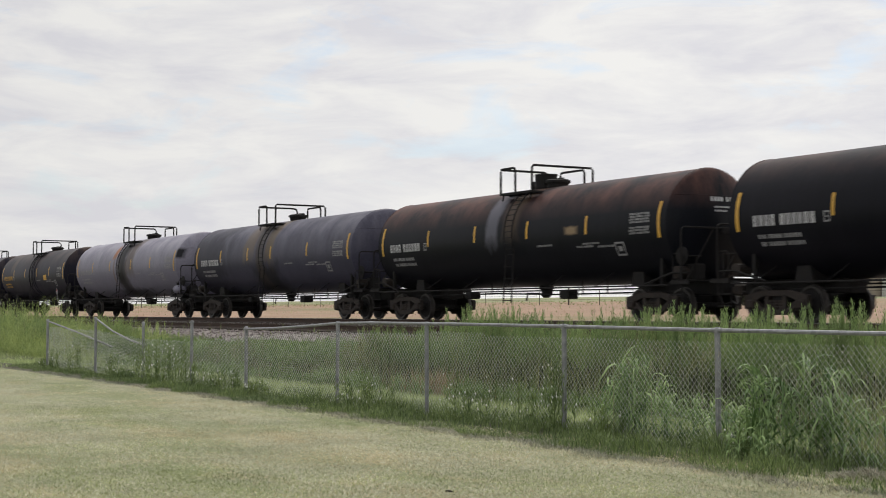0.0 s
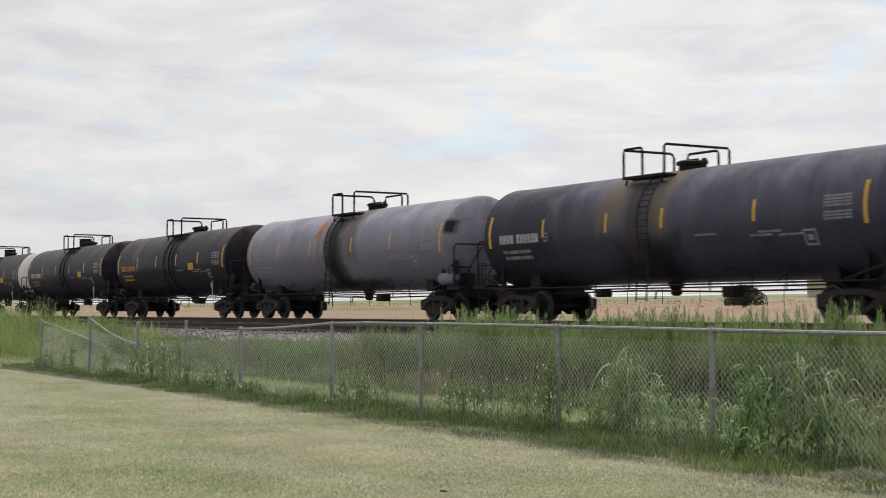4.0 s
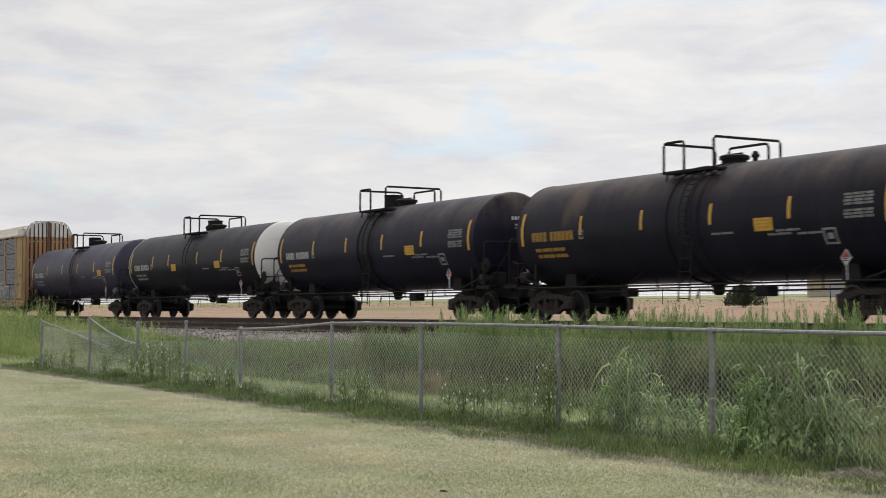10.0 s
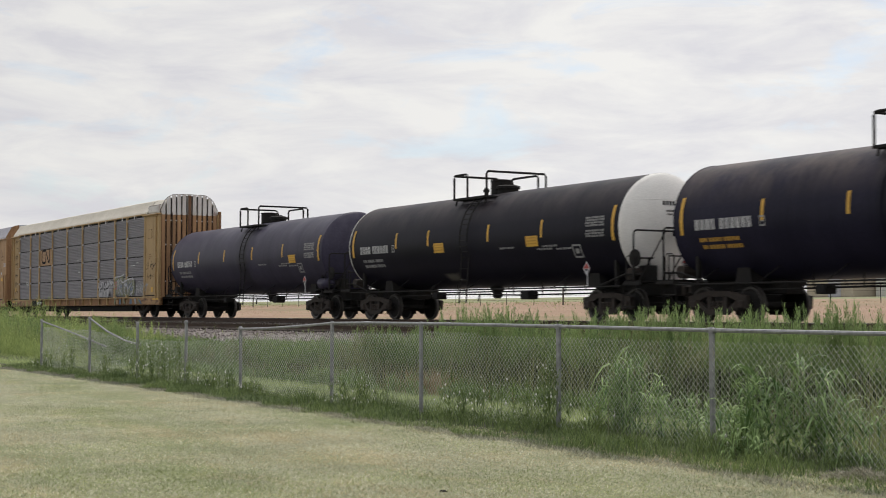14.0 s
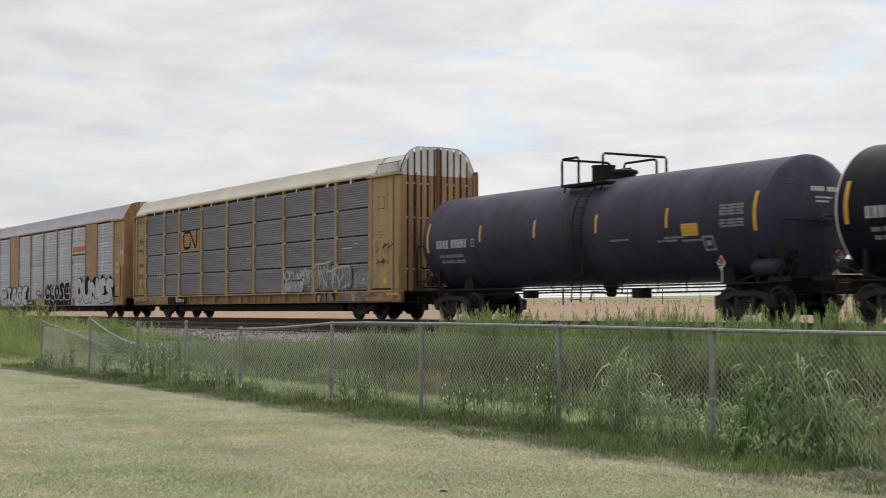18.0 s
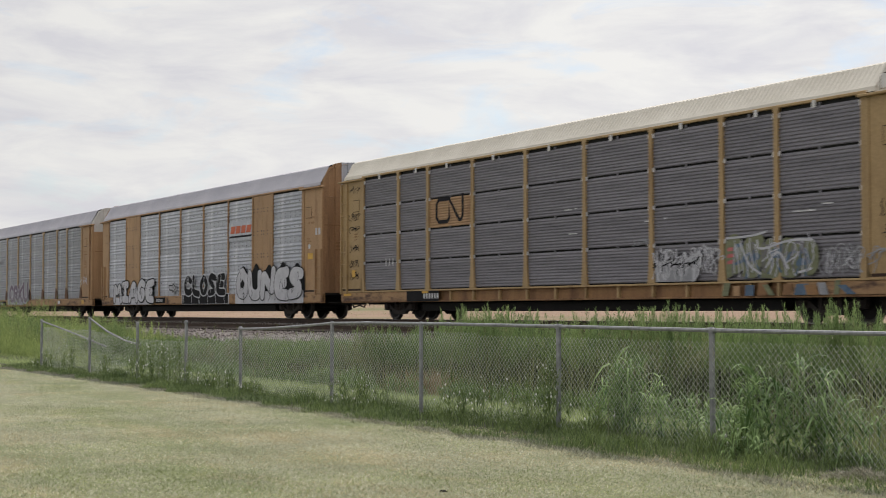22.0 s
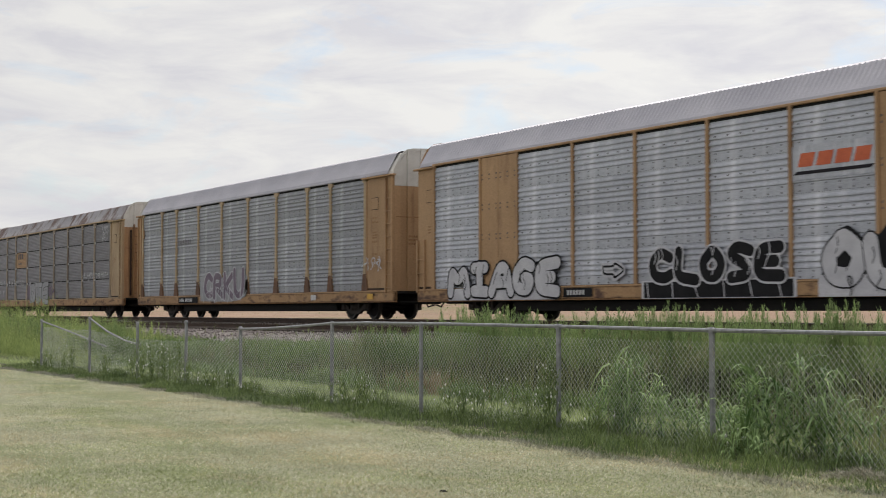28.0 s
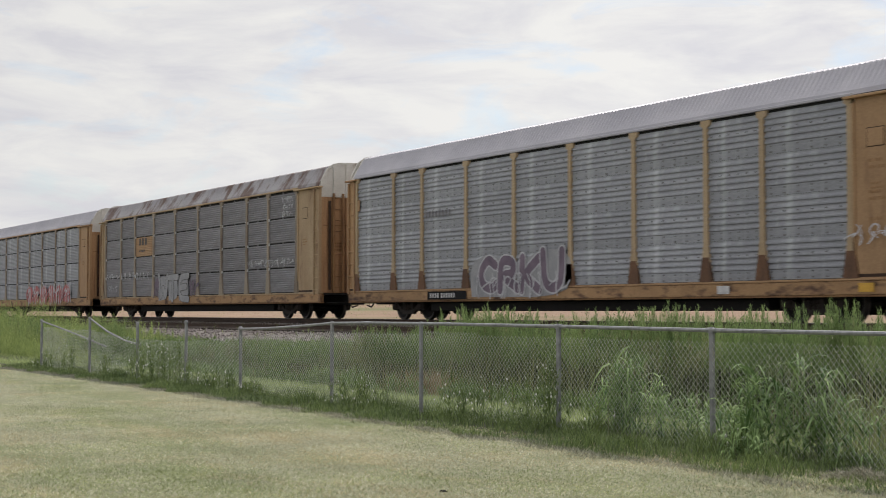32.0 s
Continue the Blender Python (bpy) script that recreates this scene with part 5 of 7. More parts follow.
    bm = turned(bmesh.new(), [(zt - 0.05, 0.07), (zt + 0.10, 0.07), (zt + 0.10, 0.11), (zt + 0.16, 0.11), (zt + 0.26, 0.05)], "z", 12, (px1 + 0.35 if not bonnet else px0 + 0.25, -0.05, 0))
    part("relief_valve", bm, M["iron"], car)
    # ladder bent round the shell
    bm = bmesh.new()
    rr = R + 0.16
    lx = hatch + ladder
    for s in (-0.22, 0.22):
        pts = [(lx + s, -(rr + 0.02), 0.55)] + [(lx + s, -rr * math.cos(a), Z + rr * math.sin(a)) for a in [radians(d) for d in range(-18, 56, 8)]]
        tube(bm, pts, 0.022, 6)
    ld = part("side_ladder", bm, M["iron"], car)
    steps = [(rr * math.cos(a), Z + rr * math.sin(a)) for a in [radians(-20 + 6.0 * k) for k in range(13)]] + [(rr, z) for z in (0.62, 0.95, 1.3, 1.65)]
    for y, z in steps:
        part("rung", tube(bmesh.new(), [(lx - 0.22, -y, z), (lx + 0.22, -y, z)], 0.014, 5), M["iron"], ld)
    # sill, running rail, ends
    for s in (-1, 1):
        bm = tube(bmesh.new(), [(-half - 0.2, s * 1.5, 0.98), (half + 0.2, s * 1.5, 0.98)], 0.026, 6)
        rail = part("running_rail", bm, M["iron"], car)
        for k in range(7):
            x = -half + 0.6 + (2 * half - 1.2) * k / 6
            part("rail_bracket", tube(bmesh.new(), [(x, s * 1.5, 0.98), (x + 0.25, s * 0.95, 1.42)], 0.014, 5), M["iron"], rail)
    for s in (-1, 1):
        x0, x1 = sorted((s * (half - 2.6), s * (half + 1.05)))
        bm = box(bmesh.new(), x0, x1, -0.30, 0.30, 0.72, 1.10, 0.03)
        sill = part("stub_sill", bm, M["iron"], car)
        a, b = sorted((s * (half + 1.05), s * (half + 1.62)))
        bm = box(bmesh.new(), a, b, -0.07, 0.07, 0.76, 0.94, 0.02)
        e = s * (half + 1.52)
        box(bm, e - 0.10, e + 0.10, -0.17, 0.17, 0.70, 1.0, 0.04)
        part("coupler", bm, M["rust_iron"], sill)
        bm = bmesh.new()
        x0, x1 = sorted((s * (half + 0.30), s * (half + 1.02)))
        for k in range(4):
            w = (x1 - x0) / 4
            box(bm, x0 + w * k + 0.02, x0 + w * (k + 1) - 0.02, -1.48, 1.48, 1.08, 1.12)
        box(bm, x0, x1, -1.5, -1.42, 1.0, 1.08), box(bm, x0, x1, 1.42, 1.5, 1.0, 1.08)
        plat2 = part("end_platform", bm, M["iron"], car)
        xr = s * (half + 0.74)
        lp = [(xr, -1.48, 1.1), (xr, -1.48, 2.36), (xr, -1.46, 2.45), (xr, -1.38, 2.5), (xr, 1.38, 2.5), (xr, 1.46, 2.45), (xr, 1.48, 2.36), (xr, 1.48, 1.1)]
        part("grab_rail", tube(bmesh.new(), lp, 0.026, 7), M["iron"], plat2, "handrail bent across the car's end")
        for y in (-0.45, 0.45):
            part("rail_brace", tube(bmesh.new(), [(xr, y * 0.8, 2.5), (xr + s * 0.02, y * 2.9, 1.12)], 0.02, 5), M["iron"], plat2)
        part("rail_mount", box(bmesh.new(), xr - 0.04, xr + 0.04, -0.10, 0.14, 2.36, 2.53, 0.02), M["iron"], plat2)
        for y in (-1.44, 1.44):
            part("grab_rail", tube(bmesh.new(), [(s * (half + 0.36), y, 1.1), (s * (half + 0.36), y, 1.72), (s * (half + 0.42), y, 1.80), (s * (half + 0.66), y, 1.80), (s * (half + 0.72), y, 1.72), (s * (half + 0.72), y, 1.1)], 0.018, 6), M["iron"], plat2)
        x = s * (half - 1.75)
        bm = bmesh.new()
        sheet(bm, [(-0.30, 0.98), (-0.22, 1.40), (0.22, 1.40), (0.30, 0.98)], 1.9)
        for v in bm.verts:
            v.co.x += x
            v.co.y -= 0.95
        sad = part("saddle", bm, M["iron"], car)
        for y in (-1.2, 1.2):
            sheet_x = s * (half - 0.35)
            part("saddle_post", box(bmesh.new(), sheet_x - 0.05, sheet_x + 0.05, y - 0.06, y + 0.06, 0.95, 1.75), M["iron"], sad)
        truck_of(car, x + s * 0.80)
        bm = bmesh.new()
        for z in (0.42, 0.72):
            tube(bm, [(s * (half + 0.25), -1.46, z), (s * (half + 0.75), -1.46, z)], 0.016, 5)
        for x in (0.25, 0.75):
            tube(bm, [(s * (half + x), -1.46, 0.42), (s * (half + x), -1.46, 1.05)], 0.016, 5)
        part("step", bm, M["iron"], car)
    # brake gear on one end
    xg = half + 0.45
    bm = box(bmesh.new(), xg - 0.18, xg + 0.25, -0.95, -0.60, 1.12, 1.55, 0.03)
    turned(bm, [(-1.32, 0.03), (-1.30, 0.24), (-1.27, 0.24), (-1.25, 0.03)], "y", 16, (xg + 0.1, 0, 1.75))
    tube(bm, [(xg + 0.1, -1.25, 1.75), (xg + 0.1, -0.8, 1.75), (xg + 0.1, -0.8, 1.1)], 0.035, 6)
    part("brake_gear", bm, M["iron"], car)
    for s in (-1, 1):
        bm = bmesh.new()
        xo = s * (half + 0.62)
        tube(bm, [(s * (half - 0.9), -1.38, 1.02), (s * (half + 0.2), -1.36, 1.30), (s * (half + 0.9), -1.36, 1.30)], 0.03, 6)
        tube(bm, [(xo, -1.40, 1.12), (xo, -1.40, 1.75), (xo, -0.7, 1.75)], 0.025, 6)
        tube(bm, [(s * (half + 0.95), -0.4, 0.8), (s * (half + 1.15), -0.42, 0.45), (s * (half + 1.5), -0.35, 0.55)], 0.03, 6)
        part("end_piping", bm, M["iron"], car)
        bm = turned(bmesh.new(), [(-1.30, 0.02), (-1.28, 0.17), (-0.85, 0.17), (-0.82, 0.05)], "y", 14, (s * (half + 0.30), 0, 1.32))
        part("brake_cylinder", bm, M["rust_iron"], car, smooth=False)
        part("lever", sheet(bmesh.new(), [(s * (half - 0.55), 0.88), (s * (half - 0.10), 1.42), (s * (half + 0.02), 1.40), (s * (half - 0.40), 0.86)], 0.04) if s > 0 else sheet(bmesh.new(), [(s * (half - 0.40), 0.86), (s * (half + 0.02), 1.40), (s * (half - 0.10), 1.42), (s * (half - 0.55), 0.88)], 0.04), M["iron"], car)
    # underside piping and outlet
    bm = turned(bmesh.new(), [(0.72, 0.10), (0.78, 0.16), (0.95, 0.16), (1.0, 0.24), (1.14, 0.24)], "z", 16, (hatch - 0.2, 0, 0))
    tube(bm, [(hatch - 0.2, -0.25, 0.85), (hatch - 0.2, -0.7, 0.85), (hatch - 0.2, -0.75, 0.62)], 0.03, 6)
    part("bottom_outlet", bm, M["iron"], car)
    bm = tube(bmesh.new(), [(-half + 1.0, -0.7, 0.82), (-1.5, -0.7, 0.86), (2.0, -0.75, 0.80), (half - 1.0, -0.7, 0.82)], 0.025, 5)
    for x in (-3.4, -1.8, 1.6, 3.2, 4.4):
        tube(bm, [(x, -0.72, 0.83), (x, -0.72, 1.2)], 0.02, 5)
    box(bm, 2.3, 2.75, -0.95, -0.55, 0.66, 0.92, 0.03)
    box(bm, -3.2, -2.85, -0.9, -0.5, 0.70, 0.92, 0.03)
    part("brake_pipe", bm, M["iron"], car)
    if diamond:
        # one on a stalk over the running rail, one on the end
        for at, along in ((Vector((half - 1.34, -1.53, 1.50)), Vector((1, 0, 0))), (Vector((half + 1.04, 0.1, 1.62)), Vector((0, 1, 0)))):
            out = Vector((0, -1, 0)) if along.x else Vector((1, 0, 0))

            def plate(mesh, size, d, pts):
                mesh.faces.new([mesh.verts.new(at + along * (a * size * 0.82) + Vector((0, 0, b * size)) + out * d) for a, b in pts])

            whole = ((0, -1), (1, 0), (0, 1), (-1, 0))
            bm = bmesh.new()
            plate(bm, 0.20, 0.0, whole), plate(bm, 0.20, -0.008, whole[::-1])
            tube(bm, [at - out * 0.03 - Vector((0, 0, 0.5)), at - out * 0.03], 0.02, 5)
            d = part("hazard_placard", bm, M["spray_white"], car, "white diamond placard with red upper half")
            bm = bmesh.new()
            plate(bm, 0.17, 0.004, ((-1, 0), (1, 0), (0, 1)))
            part("placard_colour", bm, M["red_mark"], d)
            bm = bmesh.new()
            for z in (-0.035, -0.075):
                bm.faces.new([bm.verts.new(at + along * a + Vector((0, 0, z + b)) + out * 0.005) for a, b in ((-0.08, 0), (0.08, 0), (0.08, 0.022), (-0.08, 0.022))])
            part("placard_text", bm, M["navy"], d)
    ROLLING.append((car, c))
    return car


# ---- graffiti strokes ----
GLYPH = {
    "I": [[(0.15, 0.98), (0.85, 0.98)], [(0.5, 0.98), (0.5, 0.02)], [(0.2, 0.02), (0.85, 0.02)]], "M": [[(0, 0), (0.1, 1), (0.45, 0.45), (0.85, 1), (1, 0)]], "T": [[(0, 0.95), (1, 1)], [(0.5, 0.95), (0.45, 0)]], "A": [[(0, 0), (0.4, 0.95), (0.75, 0.95), (1, 0)], [(0.2, 0.4), (0.85, 0.4)]],
    "G": [[(0.95, 0.85), (0.5, 1), (0.08, 0.6), (0.2, 0.1), (0.7, 0.02), (0.95, 0.4), (0.55, 0.42)]], "E": [[(1, 0.98), (0.1, 0.92), (0.05, 0.05), (1, 0)], [(0.1, 0.5), (0.8, 0.52)]],
    "C": [[(0.95, 0.8), (0.5, 1), (0.08, 0.6), (0.2, 0.12), (0.7, 0), (1, 0.2)]], "L": [[(0.2, 1), (0.1, 0.1), (1, 0)]], "O": [[(0.5, 0.98), (0.05, 0.6), (0.2, 0.08), (0.75, 0.05), (0.98, 0.55), (0.6, 0.98), (0.45, 0.98)]],
    "S": [[(0.95, 0.88), (0.4, 1), (0.1, 0.72), (0.8, 0.4), (0.85, 0.1), (0.1, 0)]], "W": [[(0, 1), (0.2, 0), (0.5, 0.6), (0.8, 0), (1, 1)]], "N": [[(0, 0), (0.08, 1), (0.9, 0.02), (1, 1)]],
    "R": [[(0.05, 0), (0.1, 1), (0.8, 0.9), (0.75, 0.5), (0.15, 0.45), (1, 0)]], "U": [[(0, 1), (0.1, 0.15), (0.6, 0), (0.95, 0.2), (1, 1)]], "K": [[(0.05, 0), (0.1, 1)], [(1, 1), (0.15, 0.5), (1, 0)]],
    ">": [[(0, 0.75), (0.5, 0.75), (0.5, 1), (1, 0.5), (0.5, 0), (0.5, 0.25), (0, 0.25), (0, 0.75)]],
}


def ribbon(bm, pts, w, y):
    prev = None
    for i, p in enumerate(pts):
        d = Vector(pts[min(i + 1, len(pts) - 1)]) - Vector(pts[max(i - 1, 0)])
        d.normalize()
        n = Vector((-d.y, d.x)) * w / 2
        if i in (0, len(pts) - 1):
            p = Vector(p) + d * (w / 2 if i else -w / 2)
        else:
            p = Vector(p)
        cur = (bm.verts.new((p.x - n.x, y, p.y - n.y)), bm.verts.new((p.x + n.x, y, p.y + n.y)))
        if prev:
            bm.faces.new((prev[0], prev[1], cur[1], cur[0]))
        prev = cur


def rounded(pts, times=2):
    """Cut the corners of a stroke."""
    for _ in range(times):
        out = [pts[0]]
        for (a, b), (c, d) in zip(pts, pts[1:]):
            out += [(0.78 * a + 0.22 * c, 0.78 * b + 0.22 * d), (0.22 * a + 0.78 * c, 0.22 * b + 0.78 * d)]
        pts = out + [pts[-1]]
    return pts


def brush(bm, pts, w, y):
    """A fat stroke: a bar for each stretch and a disc at each joint, each a hair before the last."""
    d = 0.0
    for i, p in enumerate(pts):
        bm.faces.new([bm.verts.new((p[0] + w / 2 * math.cos(a), y - d, p[1] + w / 2 * math.sin(a))) for a in [k * math.pi / 5 for k in range(10)]])
        d += 0.00004
        if i + 1 < len(pts):
            q = pts[i + 1]
            n = Vector((p[1] - q[1], q[0] - p[0])).normalized() * w / 2
            bm.faces.new([bm.verts.new((a, y - d, b)) for a, b in ((p[0] - n.x, p[1] - n.y), (q[0] - n.x, q[1] - n.y), (q[0] + n.x, q[1] + n.y), (p[0] + n.x, p[1] + n.y))])
            d += 0.00004


def graffiti(car, text, x0, x1, z0, z1, fill, edge, weight=0.2, y=-1.572, rim=0.05, label="painted graffiti letters", shade=None):
    """Fat spray-painted letters that overlap: a rim and a fill; shade: thin strokes inside the fill."""
    n = len(text)
    step = (x1 - x0) / n
    for i, ch in enumerate(text):
        outer, inner = bmesh.new(), bmesh.new()
        jig, grow = random.uniform(-0.04, 0.04) * (z1 - z0), random.uniform(0.94, 1.08)
        h, yy = (z1 - z0) * grow, y - 0.006 * i
        for line in GLYPH[ch]:
            pts = [(x0 + step * (i + 0.08 + 0.84 * a + random.uniform(-0.03, 0.03)), z0 + jig + h * (b + random.uniform(-0.03, 0.03))) for a, b in line]
            pts = rounded(pts)
            brush(outer, pts, weight * (z1 - z0) + 2 * rim, yy)
            brush(inner, pts, weight * (z1 - z0), yy - 0.003)
        o = part("graffiti_letter", outer, M[edge], car, label)
        part("letter_fill", inner, M[fill], o)
        if shade:
            for k in range(3):
                a, b = x0 + step * (i + random.uniform(0.1, 0.8)), z0 + h * random.uniform(0.0, 0.7)
                bm = bmesh.new()
                brush(bm, rounded([(a, b), (a + 0.08, b + 0.2), (a + random.uniform(-0.1, 0.25), b + 0.36)], 1), 0.03, yy - 0.005)
                part("letter_shade", bm, M[shade], o)


def scrawl(car, x0, x1, z0, z1, n, w, material, y=-1.567, label="thin spray-painted scrawl", tall=0.8):
    """Overlapping loose strokes inside a stretch of a car's side."""
    for k in range(n):
        x, h = x0 + (x1 - x0) * (k + random.random()) / n, (z1 - z0)
        lo = z0 + h * (1 - tall) * random.random()
        pts = [(x + random.uniform(-0.12, 0.12), lo + h * tall * u) for u in (0, 0.3, 0.65, 1.0)]
        if random.random() < 0.4:
            pts += [(pts[-1][0] + random.uniform(0.1, 0.3), pts[-1][1] - h * 0.1), (pts[-1][0] + 0.12, lo + h * 0.45)]
        if random.random() < 0.3:
            pts = [(a + 0.5 * (b - lo), lo + 0.35 * (b - lo) + h * 0.3) for a, b in pts]
        bm = bmesh.new()
        ribbon(bm, rounded(pts), w * random.uniform(0.6, 1.3), y - 0.0003 * (k % 12))
        part("graffiti_stroke", bm, M[material], car, label)


def blot(car, pts, material, y=-1.562, label="painted patch of graffiti", parent=None):
    """A flat painted shape with a wavering edge."""
    bm = bmesh.new()
    pts = rounded(list(pts) + [pts[0]], 2)[:-1]
    bm.faces.new([bm.verts.new((a, y, b)) for a, b in pts])
    return part("graffiti", bm, M[material], car, label)


# ---- covered autorack cars ----
EAVE, ROOF, HOOD, SILL, FLOOR = 5.16, 6.09, 6.06, 0.60, 1.03
ROOF_PROFILE = [(-1.54, EAVE), (-1.51, EAVE + 0.12), (-1.12, EAVE + 0.74), (-0.98, ROOF - 0.14), (-0.55, ROOF - 0.04), (0, ROOF), (0.55, ROOF - 0.04), (0.98, ROOF - 0.14), (1.12, EAVE + 0.74), (1.51, EAVE + 0.12), (1.54, EAVE)]
PANEL = {}


def panel_mesh(kind):
    """A ribbed side panel of unit width and height, outer face at y = 0, ribs outwards."""
    if kind not in PANEL:
        prof = []
        if kind == "fine":
            for k in range(11):
                z = k / 11
                prof += [(z + 0.008, 0.0), (z + 0.016, -0.020), (z + 0.040, -0.020), (z + 0.080, 0.0)]
        else:
            prof += [(0.0, -0.004), (0.22, -0.004)]
            for k in range(5):
                z = 0.24 + k * 0.15
                prof += [(z, 0.0), (z + 0.015, -0.030), (z + 0.05, -0.030), (z + 0.115, 0.0)]
        prof = [(0.0, 0.0)] + prof + [(1.0, 0.0)]
        bm = bmesh.new()
        a = [bm.verts.new((0, y, z)) for z, y in prof]
        b = [bm.verts.new((1, y, z)) for z, y in prof]
        for i in range(len(prof) - 1):
            bm.faces.new((a[i], b[i], b[i + 1], a[i + 1]))
        c = [bm.verts.new(p) for p in ((0, 0.02, 0), (1, 0.02, 0), (1, 0.02, 1), (0, 0.02, 1))]
        bm.faces.new((a[0], c[0], c[1], b[0])), bm.faces.new((a[-1], b[-1], c[2], c[3]))
        bm.faces.new(c[::-1])
        if kind != "fine":
            n0 = len(bm.faces)
            for i in range(6):
                for j in (0.03, 0.17, 0.6):
                    box(bm, 0.07 + 0.165 * i, 0.07 + 0.165 * i + 0.016, -0.014 - 0.02 * (j > 0.5), -0.004, j, j + 0.035)
            bm.faces.ensure_lookup_table()
            for k in range(n0, len(bm.faces)):
                bm.faces[k].material_index = 1
        PANEL[kind] = part("panel_pattern_" + kind, bm, M["panel_mid"])
        scene.collection.objects.unlink(PANEL[kind])
        PANEL[kind] = PANEL[kind].data
    return PANEL[kind]


def panel_data(kind, material):
    key = kind + material
    if key not in PANEL:
        PANEL[key] = panel_mesh(kind).copy()
        PANEL[key].materials[0] = M[material]
        PANEL[key].materials.append(M["bolt"])
    return PANEL[key]


def autorack(name, label, left, right, edges, kind, skin, roof, body="rack_yellow", solid=(), slatted=False, hood="hood_white", door_paint=None, roof_end=None, odd=(), recess=False, post="flare", lad=EAVE - 0.15, chord=None, foot=False, crown=ROOF, posts=None):
    """edges: the bays' borders along the train; solid: bays with plain plates."""
    c, half = (left + right) / 2, (right - left) / 2
    car = anchor(name, pose(c, 0, RAIL), label, "autorack car", "freight cars of the train")
    ex = [e - c for e in edges]
    profile = [(y, z if z <= EAVE + 0.12 else EAVE + 0.12 + (z - EAVE - 0.12) * (crown - EAVE - 0.12) / (ROOF - EAVE - 0.12)) for y, z in ROOF_PROFILE]
    # underframe and sills
    for s in (-1, 1):
        bm = box(bmesh.new(), -half, half, min(s * 1.43, s * 1.39), max(s * 1.43, s * 1.39), SILL + 0.06, FLOOR - 0.05)
        sill = part("side_sill", bm, M["rack_rust"], car, "rust-streaked recessed side sill")
        part("upper_flange", box(bmesh.new(), -half, half, min(s * 1.56, s * 1.40), max(s * 1.56, s * 1.40), FLOOR - 0.055, FLOOR, 0.01), M[body], sill)
        part("lower_flange", box(bmesh.new(), -half, half, min(s * 1.53, s * 1.38), max(s * 1.53, s * 1.38), SILL + 0.01, SILL + 0.055, 0.01), M["rack_rust"], sill)
        for a, b in (((-half, ex[2] + 0.2), (ex[-2] + 0.3, half)) if recess else tuple(zip([-half] + ex[2:-2:2], ex[2:-2:2] + [half]))):
            part("sill_plate", box(bmesh.new(), a, b, min(s * 1.545, s * 1.47), max(s * 1.545, s * 1.47), SILL + 0.06, FLOOR - 0.06, 0.012), M["sill_worn"], sill)
        for e in [] if not recess else sorted(ex[2:-1] + [(p + q) / 2 for p, q in zip(ex[2:], ex[3:-1])]):
            part("sill_bracket", box(bmesh.new(), e - 0.04, e + 0.04, min(s * 1.525, s * 1.42), max(s * 1.525, s * 1.42), SILL + 0.05, FLOOR - 0.05, 0.01), M[body], sill)
    bm = box(bmesh.new(), -half + 0.1, half - 0.1, -1.38, 1.38, FLOOR - 0.10, FLOOR - 0.02)
    box(bm, -half - 0.2, half + 0.2, -0.30, 0.30, 0.55, FLOOR - 0.12, 0.03)
    for k in range(9):
        x = -half * 0.62 + half * 1.24 * k / 8
        box(bm, x - 0.08, x + 0.08, -1.36, 1.36, 0.62, FLOOR - 0.12)
    box(bm, -half + 5.3, half - 5.3, -1.1, 1.1, 0.30, 0.60, 0.03)
    part("underframe", bm, M["iron"], car)
    for s in (-1, 1):
        a, b = sorted((s * (half + 0.2), s * (half + 0.82)))
        bm = box(bmesh.new(), a, b, -0.07, 0.07, 0.74, 0.92, 0.02)
        e = s * (half + 0.72)
        box(bm, e - 0.12, e + 0.10, -0.17, 0.17, 0.70, 1.0, 0.04)
        part("coupler", bm, M["rust_iron"], car)
        bm = tube(bmesh.new(), [(s * (half + 0.1), -0.35, 0.72), (s * (half + 0.4), -0.36, 0.45), (s * (half + 0.8), -0.33, 0.52)], 0.03, 6)
        tube(bm, [(s * (half + 0.05), -1.3, 0.62), (s * (half + 0.05), 1.3, 0.62)], 0.02, 5)
        part("air_hose", bm, M["iron"], car)
        truck_of(car, s * (half - 3.75))
    # far side: one plain wall, near side: panels
    bm = box(bmesh.new(), ex[0], ex[-1], 1.47, 1.50, FLOOR, EAVE)
    part("far_side_wall", bm, M[skin], car)
    # added near-black sheet: the car's unlit inside, as seen through the panel gaps
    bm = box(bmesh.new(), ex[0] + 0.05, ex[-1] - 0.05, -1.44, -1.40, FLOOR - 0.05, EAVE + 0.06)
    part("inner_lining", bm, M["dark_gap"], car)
    rows = 4
    hgt = (EAVE - 0.10 - FLOOR) / rows
    gap = 0.05 if kind == "fine" else 0.006
    for i in range(len(ex) - 1):
        a, b = ex[i] + 0.055, ex[i + 1] - 0.055
        if i in solid:
            n = 2
            w = (b - a + 0.11) / n
            for k in range(n):
                bm = box(bmesh.new(), a - 0.055 + w * k + 0.006, a - 0.055 + w * (k + 1) - 0.006, -1.525, -1.47, FLOOR, EAVE - 0.03, 0.008)
                pl = part("plate", bm, M[body], car, "plain yellow plate")
                bm = bmesh.new()
                for r in range(4):
                    for q in (0.10, w * 0.5 - 0.02, w - 0.14):
                        for dz in (0.0, 0.14):
                            box(bm, a - 0.055 + w * k + q, a - 0.055 + w * k + q + 0.05, -1.535, -1.524, FLOOR + 0.55 + 0.95 * r + dz, FLOOR + 0.60 + 0.95 * r + dz)
                part("bolt_heads", bm, M["bolt"], pl)
            continue
        for r in range(rows):
            m_skin = "rack_yellow" if (i, r) in odd else skin
            o = new("side_panel", panel_data(kind, m_skin))
            o.parent = car
